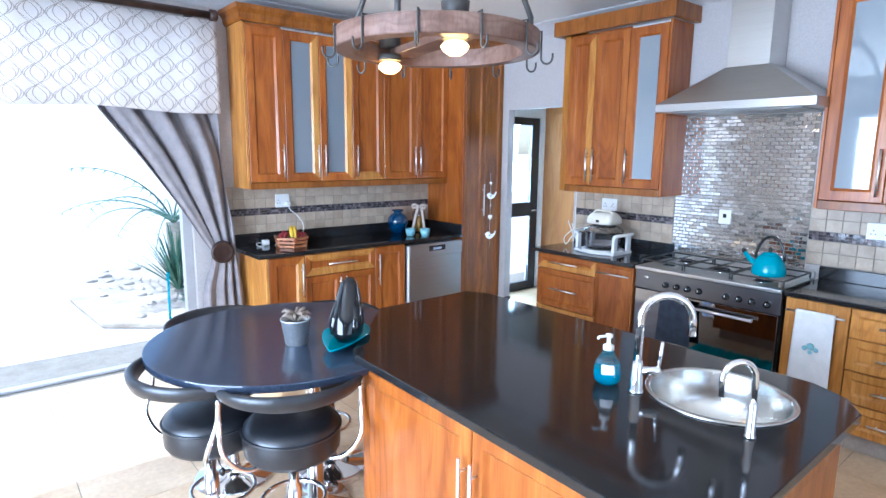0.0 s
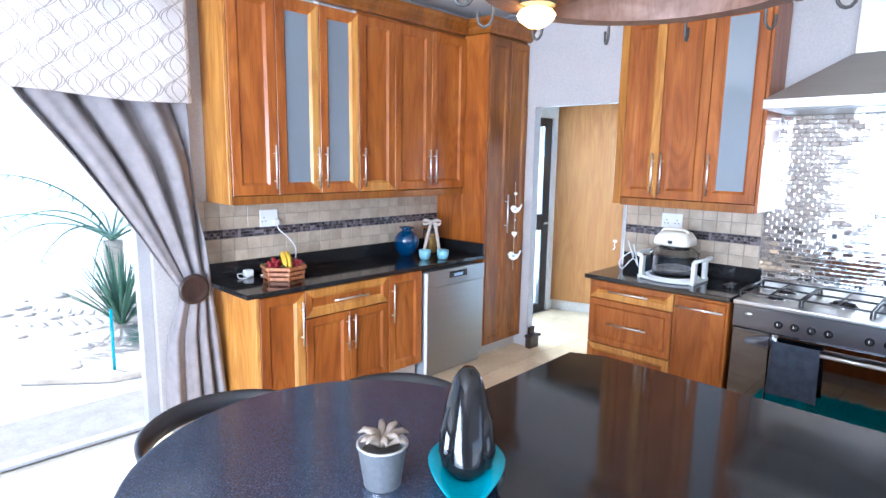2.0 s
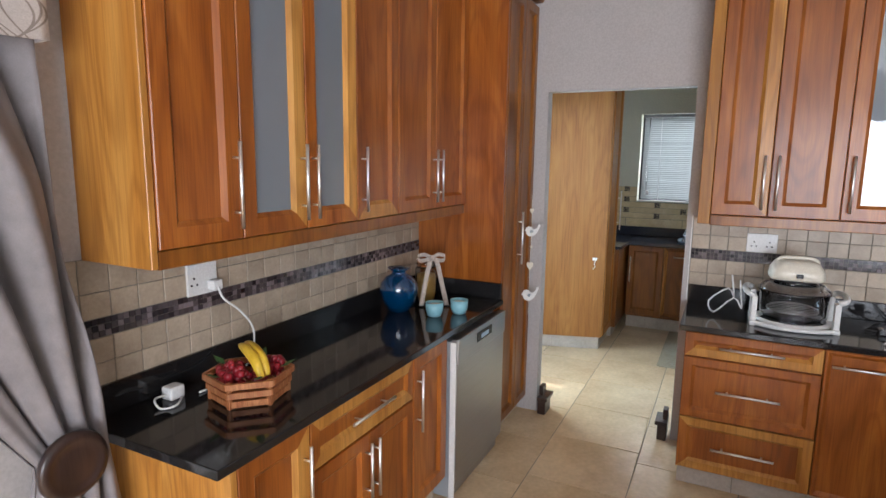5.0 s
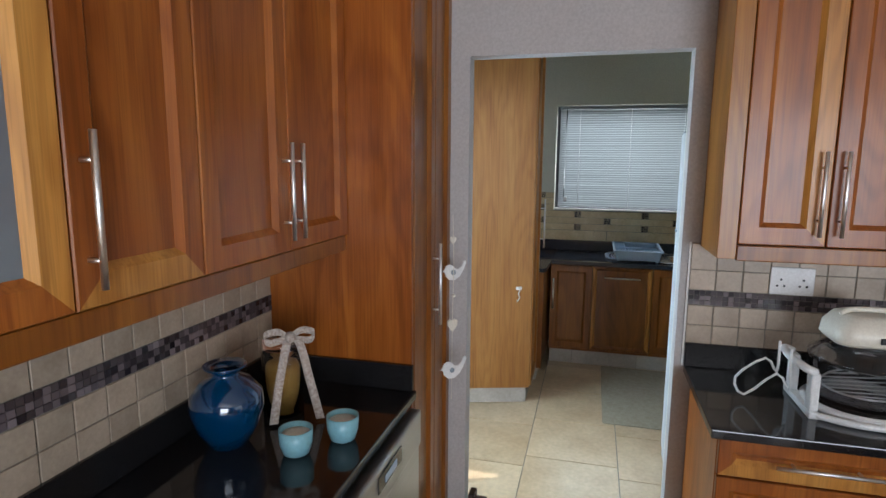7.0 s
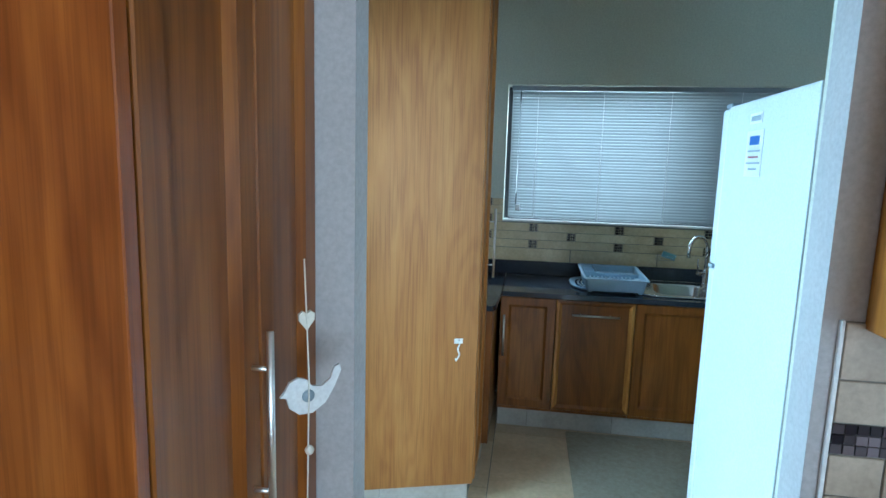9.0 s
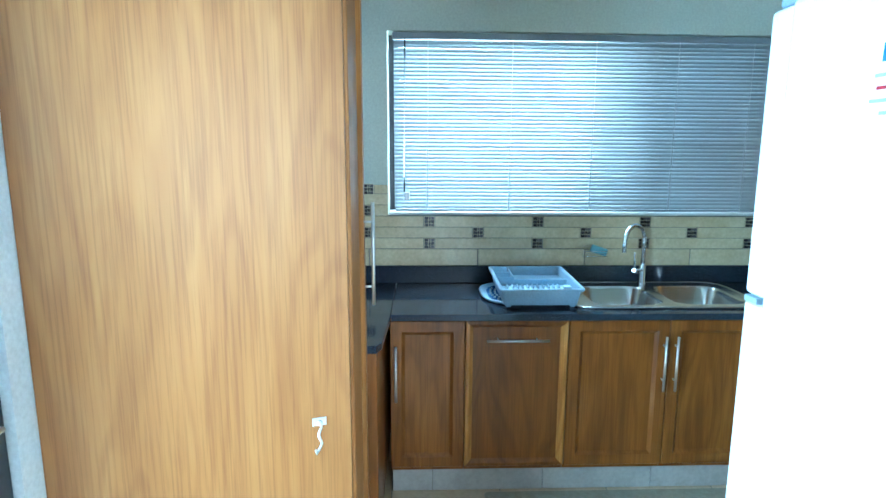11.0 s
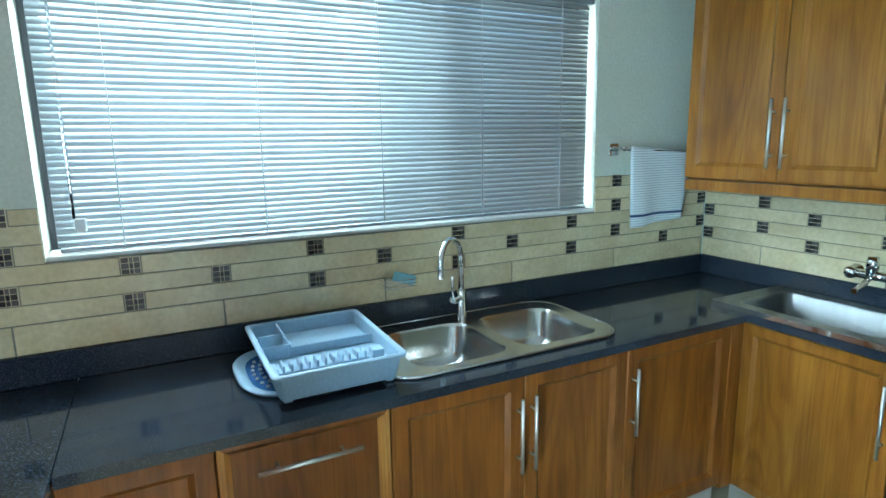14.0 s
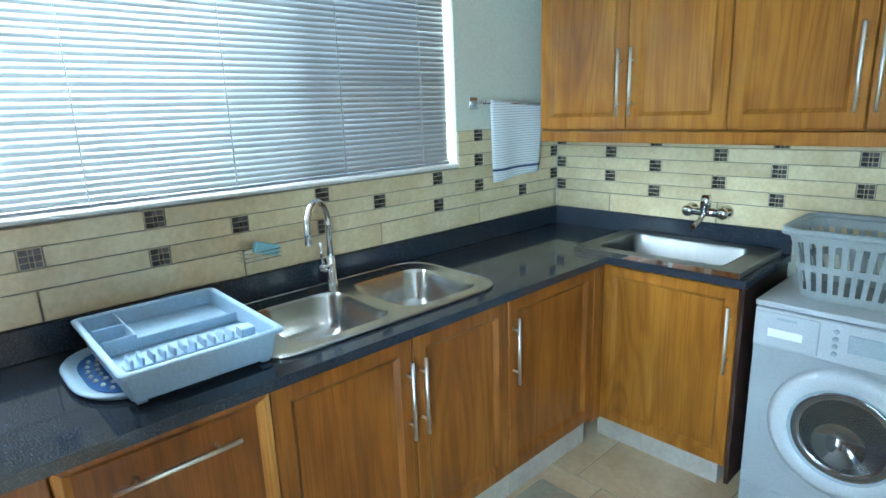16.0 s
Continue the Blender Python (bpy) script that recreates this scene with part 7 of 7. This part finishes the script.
def trough():
    c = thing("wash_trough", (6.63, 1.46, 0.90), "square stainless steel wash trough over the worktop's edge", "sink")
    x0, x1, y0, y1, z = 6.285, 6.98, 1.245, 1.697, 0.924
    bm = bmesh.new()
    hole = basin_bm(6.37, 6.90, 1.31, 1.64, z, 0.22, bm, 0.04)
    plate_round([(x0, y0), (x1, y0), (x1, y1), (x0, y1)], [hole], z, bm)
    part("basin", bm, STEEL_T, c, "", False)
    part("apron", box(x0, x1, y1 - 0.003, y1, 0.9015, z, 0.001), CHROME, c, "bright steel front lip")
    part("apron", box(x0, x0 + 0.003, y0, y1 - 0.003, 0.9015, z, 0.0008), STEEL, c)
    m = thing("wall_mixer", (6.60, 1.23, 1.04), "chrome wall-mounted mixer tap over the trough", "tap")
    for x in (6.525, 6.675):
        part("flange", placed(lathe([(0.03, 0), (0.03, 0.006), (0.016, 0.012), (0.016, 0.05)], (0, 0, 0), 20), Matrix.Translation((x, YS + 0.010, 1.05)) @ Matrix.Rotation(-math.pi / 2, 4, "X")), CHROME, m, "", True)
        part("knob", ball((x, YS + 0.062, 1.05), (0.026, 0.02, 0.026), 14, 8), CHROME, m)
    part("body", tube([(6.525, YS + 0.055, 1.05), (6.675, YS + 0.055, 1.05)], 0.019, 14), CHROME, m)
    part("cartridge", lathe([(0.022, 0), (0.024, 0.05), (0.02, 0.075), (0, 0.078)], (6.60, YS + 0.055, 1.05), 18), CHROME, m, "", True)
    part("spout", tube(bez([(6.60, YS + 0.06, 1.04), (6.60, YS + 0.12, 1.015), (6.60, YS + 0.17, 1.0)], 5), 0.011, 10), CHROME, m)


trough()


def washing_machine():
    x0, x1, yb, yf = 5.61, 6.215, 1.23, 1.715
    c = thing("washing_machine", (5.91, 1.5, 0), "silver front-loading washing machine beside the trough", "washing machine")
    part("body", box(x0, x1, yb, yf, 0.02, 0.83, 0.01, 2), SILVER, c)
    part("top", box(x0 - 0.002, x1 + 0.002, yb, yf + 0.004, 0.831, 0.852, 0.006, 2), SILVER_L, c, "pale top plate")
    p = part("control_panel", box(x0 + 0.003, x1 - 0.003, yf, yf + 0.012, 0.69, 0.828, 0.006, 2), SILVER_L, c)
    d = part("detergent_drawer", box(x1 - 0.20, x1 - 0.008, yf + 0.012, yf + 0.020, 0.70, 0.82, 0.004, 2), SILVER_L, c)
    part("grip", box(x1 - 0.155, x1 - 0.05, yf + 0.0205, yf + 0.024, 0.735, 0.765, 0.002), PLASTIC, d, "white drawer grip")
    part("badge", box(x1 - 0.135, x1 - 0.075, yf + 0.0203, yf + 0.021, 0.797, 0.806), GREYPLAST, d)
    part("display", box(x1 - 0.39, x1 - 0.28, yf + 0.0125, yf + 0.0145, 0.735, 0.795, 0.001), GREYPLAST, p, "grey display")
    for k in range(4):
        part("button", placed(lathe([(0.008, 0), (0.008, 0.005), (0, 0.006)], (0, 0, 0), 14), Matrix.Translation((x1 - 0.245, yf + 0.0125, 0.722 + 0.025 * k)) @ Matrix.Rotation(-math.pi / 2, 4, "X")), GREYPLAST, p, "", True)
    part("dial", placed(lathe([(0.035, 0), (0.033, 0.018), (0, 0.02)], (0, 0, 0), 24), Matrix.Translation((x0 + 0.09, yf + 0.012, 0.76)) @ Matrix.Rotation(-math.pi / 2, 4, "X")), SILVER_L, p, "", True)
    m = Matrix.Translation(((x0 + x1) / 2 - 0.0, yf, 0.45)) @ Matrix.Rotation(-math.pi / 2, 4, "X")
    dr = part("door", placed(lathe([(0.225, 0.0), (0.225, 0.022), (0.205, 0.036), (0.165, 0.036), (0.155, 0.022)], (0, 0, 0), 56, caps=False), m), SILVER_L, c, "round silver door ring", True)
    part("glass", placed(lathe([(0.155, 0.024), (0.148, 0.032), (0.13, 0.026), (0.11, 0.014), (0.08, 0.006), (0, 0.003)], (0, 0, 0), 44), m), DRUM_GLASS, dr, "dark domed door glass", True)
    part("seal", placed(lathe([(0.165, 0.030), (0.158, 0.034), (0.150, 0.026)], (0, 0, 0), 44, caps=False), m), GREYPLAST, dr, "", True)
    part("kick", box(x0 + 0.004, x1 - 0.004, yf, yf + 0.004, 0.03, 0.14, 0.001), SILVER, c)
    for x in (x0 + 0.06, x1 - 0.06):
        for y in (yb + 0.06, yf - 0.06):
            part("foot", lathe([(0.02, 0), (0.02, 0.02)], (x, y, 0), 12), BLACK, c)


SILVER_L = mottled("pale_silver_plastic", (0.39, 0.41, 0.44), (0.44, 0.46, 0.49), 3.0, 0.3, 160, 0.0)
DRUM_GLASS = shader("dark_door_glass", (0.16, 0.16, 0.17), 0.10, 0.8, Coat_Weight=1.0)
washing_machine()


def laundry_basket():
    cx, cy, z, hx, hy, h = 5.93, 1.475, 0.853, 0.24, 0.175, 0.24
    c = thing("laundry_basket", (cx, cy, z), "grey plastic laundry basket with slotted sides, empty", "basket")
    bm = bmesh.new()
    n = None
    cols = 40

    def loop(k, grow):
        pts = rounded([(cx - hx - grow, cy - hy - grow), (cx + hx + grow, cy - hy - grow), (cx + hx + grow, cy + hy + grow), (cx - hx - grow, cy + hy + grow)], 0.07, 5)
        out, per = [], []
        tot = 0
        for i in range(len(pts)):
            d = (Vector(pts[(i + 1) % len(pts)]) - Vector(pts[i])).length
            per.append((tot, d, Vector(pts[i]), Vector(pts[(i + 1) % len(pts)])))
            tot += d
        for j in range(cols * 2):
            s = tot * j / (cols * 2)
            for a, d, p, q in per:
                if a <= s <= a + d + 1e-9:
                    out.append(p + (q - p) * ((s - a) / d if d else 0))
                    break
        return [bm.verts.new((p.x, p.y, z + k)) for p in out]

    levels = [(0.0, -0.045), (0.03, -0.04), (0.10, -0.028), (0.125, -0.024), (0.20, -0.008), (h - 0.012, 0.0), (h, 0.012), (h - 0.014, 0.02)]
    rings = [loop(k, g) for k, g in levels]
    for li_, (a, b) in enumerate(zip(rings, rings[1:])):
        for j in range(cols * 2):
            if li_ in (1, 3) and j % 2 == 0:
                continue
            q = (j + 1) % (cols * 2)
            bm.faces.new((a[j], a[q], b[q], b[j]))
    bm.faces.new(rings[0][::-1])
    edge = [v.co.copy() for v in rings[-2]]
    ob = part("tub", bm, GREYPLAST2, c)
    part("rim", tube(edge, 0.009, 7, closed=True), GREYPLAST2, c)
    ob.modifiers.new("thickness", "SOLIDIFY").thickness = 0.004


GREYPLAST2 = mottled("mid_grey_plastic", (0.27, 0.29, 0.29), (0.31, 0.33, 0.33), 3.0, 0.4, 120, 0.0)
laundry_basket()


def fridge():
    y0, y1, xb, xf, top = 2.60, 3.27, 4.78, 5.44, 1.865
    c = thing("fridge_freezer", (5.1, 2.93, 0), "tall white fridge-freezer with its back to the wall", "fridge")
    part("body", box(xb, xf - 0.062, y0, y1, 0.03, top, 0.008, 2), FRIDGE, c)
    part("freezer_door", box(xf - 0.058, xf, y0 + 0.002, y1 - 0.002, 1.345, top - 0.004, 0.012, 3), FRIDGE, c, "white upper freezer door")
    part("fridge_door", box(xf - 0.058, xf, y0 + 0.002, y1 - 0.002, 0.06, 1.332, 0.012, 3), FRIDGE, c, "white lower fridge door")
    part("gasket", box(xf - 0.0615, xf - 0.0585, y0 + 0.01, y1 - 0.006, 0.07, top - 0.012), GREYPLAST, c, "grey door gasket")
    part("hinge", box(xf - 0.075, xf - 0.02, y1 - 0.05, y1 - 0.005, top - 0.003, top + 0.012, 0.003), GREYPLAST, c)
    part("mid_hinge", box(xf - 0.05, xf - 0.01, y1 - 0.03, y1 + 0.003, 1.3325, 1.3445, 0.001), GREYPLAST, c)
    for x in (xb + 0.06, xf - 0.12):
        for y in (y0 + 0.06, y1 - 0.06):
            part("foot", lathe([(0.018, 0), (0.018, 0.03)], (x, y, 0), 12), BLACK, c)
    ys = y1 + 0.0006
    s = thing("energy_sticker", (5.14, ys, 1.66), "white printed sticker with blue panel on the fridge's side", "sticker", "fridge stickers")
    part("paper", box(5.07, 5.19, ys, ys + 0.001, 1.645, 1.775), PLASTIC, s)
    part("blue_panel", box(5.095, 5.165, ys + 0.001, ys + 0.0016, 1.735, 1.76), BLUEINK, s, "blue printed panel")
    for k, (a, b) in enumerate(((5.085, 5.175), (5.095, 5.17), (5.08, 5.18), (5.10, 5.16))):
        part("print_bar", box(a, b, ys + 0.001, ys + 0.0014, 1.715 - 0.017 * k, 1.720 - 0.017 * k), GREYPLAST if k != 1 else RED, s)
    s = thing("brand_sticker", (5.14, ys, 1.80), "small grey printed sticker on the fridge's side", "sticker", "fridge stickers")
    part("paper", box(5.09, 5.18, ys, ys + 0.001, 1.795, 1.825), PLASTIC, s)
    part("print_bar", box(5.10, 5.17, ys + 0.001, ys + 0.0014, 1.803, 1.817), GREYPLAST, s)


BLUEINK = mottled("blue_ink", (0.03, 0.10, 0.35), (0.05, 0.14, 0.42), 30.0, 0.5, 200, 0.0)
fridge()


def cabin_hook():
    """A twisted steel cabin hook on the pantry's end panel."""
    c = thing("cabin_hook", (5.93, 4.185, 0.76), "twisted zinc cabin hook on the veneer panel", "hook")
    ux = Vector((5.962 - 5.73, 4.103 - 4.838, 0)).normalized()
    n = Vector((ux.y, -ux.x, 0))
    if n.x > 0:
        n = -n
    o = Vector((5.935, 4.19, 0.84)) + n * 0.002
    pl = bmesh.new()
    q = [o + ux * a + Vector((0, 0, b)) for a, b in ((-0.02, -0.012), (0.02, -0.012), (0.02, 0.012), (-0.02, 0.012))]
    f = [pl.verts.new(p) for p in q] + [pl.verts.new(p + n * 0.003) for p in q]
    for w in ((0, 1, 2, 3), (7, 6, 5, 4), (0, 4, 5, 1), (1, 5, 6, 2), (2, 6, 7, 3), (3, 7, 4, 0)):
        pl.faces.new([f[i] for i in w])
    part("plate", pl, NICKEL, c)
    part("eye", ball(o + n * 0.01, 0.009, 10, 6), NICKEL, c)
    part("rod", tube([o + n * 0.012 + ux * 0.004 * math.sin(k) + n * 0.004 * math.cos(k) - Vector((0, 0, 0.008 * k)) for k in range(11)] + [o + n * 0.014 - ux * 0.012 - Vector((0, 0, 0.092)), o + n * 0.014 - ux * 0.014 - Vector((0, 0, 0.08))], 0.004, 7), NICKEL, c)


cabin_hook()


def scullery_mat():
    bm = prism(rounded([(5.76, 2.08), (6.86, 2.08), (6.86, 3.595), (5.76, 3.595)], 0.02), 0.0008, 0.009, 0.003)
    single("floor_mat", bm, MAT, "flat beige woven mat before the scullery sink", "mat")


MAT = mottled("beige_woven_mat", (0.36, 0.31, 0.22), (0.44, 0.39, 0.29), 40.0, 0.9, 220, 0.5)
scullery_mat()

# ---- the garden outside ----
PAVE = mottled("pale_paving", (0.66, 0.64, 0.60), (0.78, 0.76, 0.72), 1.5, 0.9, 30, 0.3)
SOIL = mottled("garden_soil", (0.40, 0.34, 0.27), (0.58, 0.52, 0.44), 3.0, 0.95, 25, 0.6)
BLADE = mottled("blue_green_blade", (0.07, 0.17, 0.12), (0.14, 0.27, 0.18), 8.0, 0.5, 60, 0.1, 0.2)
structure("ground", box(-900, 900, -900, 900, -0.3, -0.125), PAVE, "pale sunlit paving and ground around the house")
single("patio", box(-6, 4.2, YA + 0.22, 8.2, -0.124, -0.02), PAVE, "pale sunlit patio paving outside the sliding door", "paving", "", "structure")
# Unseen slab, added to stop sun falling through the back door.
structure("porch_roof", box(4.3, 7.8, YA + 0.21, 7.0, 2.50, 2.62), WHITE, "unseen white slab added to keep the sun off the back door")
structure("garden_bed", prism([(1.0, 6.3), (1.5, 5.9), (3.4, 5.7), (4.4, 7.0), (4.0, 9.4), (1.4, 9.2), (0.9, 7.6)], -0.019, 0.03, 0.01), SOIL, "pale sandy garden bed with stones")


def blades(name, at, count, length, width, spread, label, category, seed, droop=0.5, mat=None):
    """A tuft of strap leaves, each a tapered folded blade."""
    rnd = random.Random(seed)
    bm = bmesh.new()
    for k in range(count):
        az, lean = rnd.uniform(0, 2 * math.pi), rnd.uniform(0.1, spread)
        ln = length * rnd.uniform(0.7, 1.1)
        d, side = Vector((math.cos(az), math.sin(az), 0)), Vector((-math.sin(az), math.cos(az), 0))
        p, ang = Vector(at) + d * 0.03 * rnd.random(), math.pi / 2 - lean
        prev = None
        for s in range(6):
            t = s / 5
            w = width * (1 - t) ** 0.7 * (0.6 + t if t < 0.4 else 1.0)
            row = [bm.verts.new(p - side * w), bm.verts.new(p - Vector((0, 0, w * 0.5))), bm.verts.new(p + side * w)]
            if prev:
                for i in range(2):
                    bm.faces.new((prev[i], prev[i + 1], row[i + 1], row[i]))
            prev = row
            ang -= droop * lean / 5
            p = p + (d * math.cos(ang) + Vector((0, 0, math.sin(ang)))) * ln / 5
    return single(name, bm, mat or BLADE, label, category, "garden plants")


blades("strap_leaf_plant", (2.0, 7.35, 0.025), 70, 0.8, 0.022, 0.8, "blue-green strap-leaved plant in the garden bed", "plant", 3)
blades("strap_leaf_plant", (2.7, 8.1, 0.025), 45, 0.6, 0.02, 0.8, "blue-green strap-leaved plant in the garden bed", "plant", 5)
blades("low_shrub", (2.05, 6.6, 0.025), 160, 0.28, 0.012, 1.3, "low green garden shrub", "shrub", 8, 0.8)


def palm(at, seed):
    rnd = random.Random(seed)
    c = thing("palm", at, "palm with long blue-green fronds over the bed", "palm", "garden plants")
    bm = lathe([(0.11, 0), (0.09, 0.5), (0.10, 0.75)], at, 14)
    part("trunk", bm, SOIL, c, "", True)
    for k in range(14):
        az = 2 * math.pi * k / 14 + rnd.uniform(-0.2, 0.2)
        d, side = Vector((math.cos(az), math.sin(az), 0)), Vector((-math.sin(az), math.cos(az), 0))
        ang, p = rnd.uniform(0.4, 1.2), Vector(at) + Vector((0, 0, 0.75))
        bm = bmesh.new()
        path = [p.copy()]
        for s in range(12):
            p = p + (d * math.cos(ang) + Vector((0, 0, math.sin(ang)))) * 0.115
            ang -= 0.11
            path.append(p.copy())
        tube(path, [0.012 * (1 - i / 13) + 0.002 for i in range(13)], 5, bm)
        for i in range(2, 13):
            for sg in (-1, 1):
                ln = 0.34 * math.sin(math.pi * (i + 1) / 15)
                tip = path[i] + side * sg * ln + d * ln * 0.5 - Vector((0, 0, 0.06))
                a, b2 = path[i] - d * 0.012, path[i] + d * 0.016
                bm.faces.new([bm.verts.new(a), bm.verts.new(b2), bm.verts.new(tip)])
        part("frond", bm, BLADE, c)


palm((2.15, 8.0, 0.02), 2)
c_st = single("garden_stake", tube([(1.56, 6.05, 0.02), (1.58, 6.10, 0.50)], 0.012, 8), TURQ, "thin turquoise garden stake in the bed", "stake")


def stones():
    bm, rnd = bmesh.new(), random.Random(6)
    for k in range(70):
        r = rnd.uniform(0.03, 0.09)
        ball((rnd.uniform(1.2, 3.8), rnd.uniform(6.2, 9.0), 0.03), (r, r * rnd.uniform(0.7, 1.2), r * 0.5), 8, 5, bm)
    single("bed_stones", bm, KICK, "grey-beige stones on the soil", "stones", "", "stuff")


stones()


# ---- floor and ground, laid last ----
FLOOR_OB = structure("floor", box(-2.75, XE, -3.22, 5.6, -0.12, -0.004), GROUT, "grey grout bed under the floor tiles")


def floor_tiles():
    """Half-metre tiles on one grid through both rooms."""
    shared, count = {}, 0
    s, gap = 0.52, 0.0022
    far = bmesh.new()
    i0, i1, j0, j1 = -11, 8, -15, 5
    for i in range(i0, i1):
        for j in range(j0, j1):
            x, y = (3.65 if j % 2 == 0 else 3.53) + i * s, 3.515 + j * s
            if x + s < -2.5 or y + s < -3.0:
                continue
            near = -0.3 < x < 7.4 and 1.0 < y < 5.4
            x1, y1 = min(x + s, XE - 0.001), min(y + s, 4.86 if x < XB else 4.838)
            if x1 - x < 0.02 or y1 - y < 0.02:
                continue
            if not near:
                box(x + gap, x1 - gap, y + gap, y1 - gap, -0.004, 0.0, bm=far)
                continue
            key = (round(x1 - x, 3), round(y1 - y, 3))
            if key not in shared:
                shared[key] = mesh_of("tile", box(gap, key[0] - gap, gap, key[1] - gap, -0.004, 0.0, 0.0012), FLOOR)
            ob = new("tile", shared[key])
            ob.parent = FLOOR_OB
            ob.location = Vector((x, y, 0)) - FLOOR_OB.location
    part("far_tiles", far, FLOOR, FLOOR_OB)


floor_tiles()
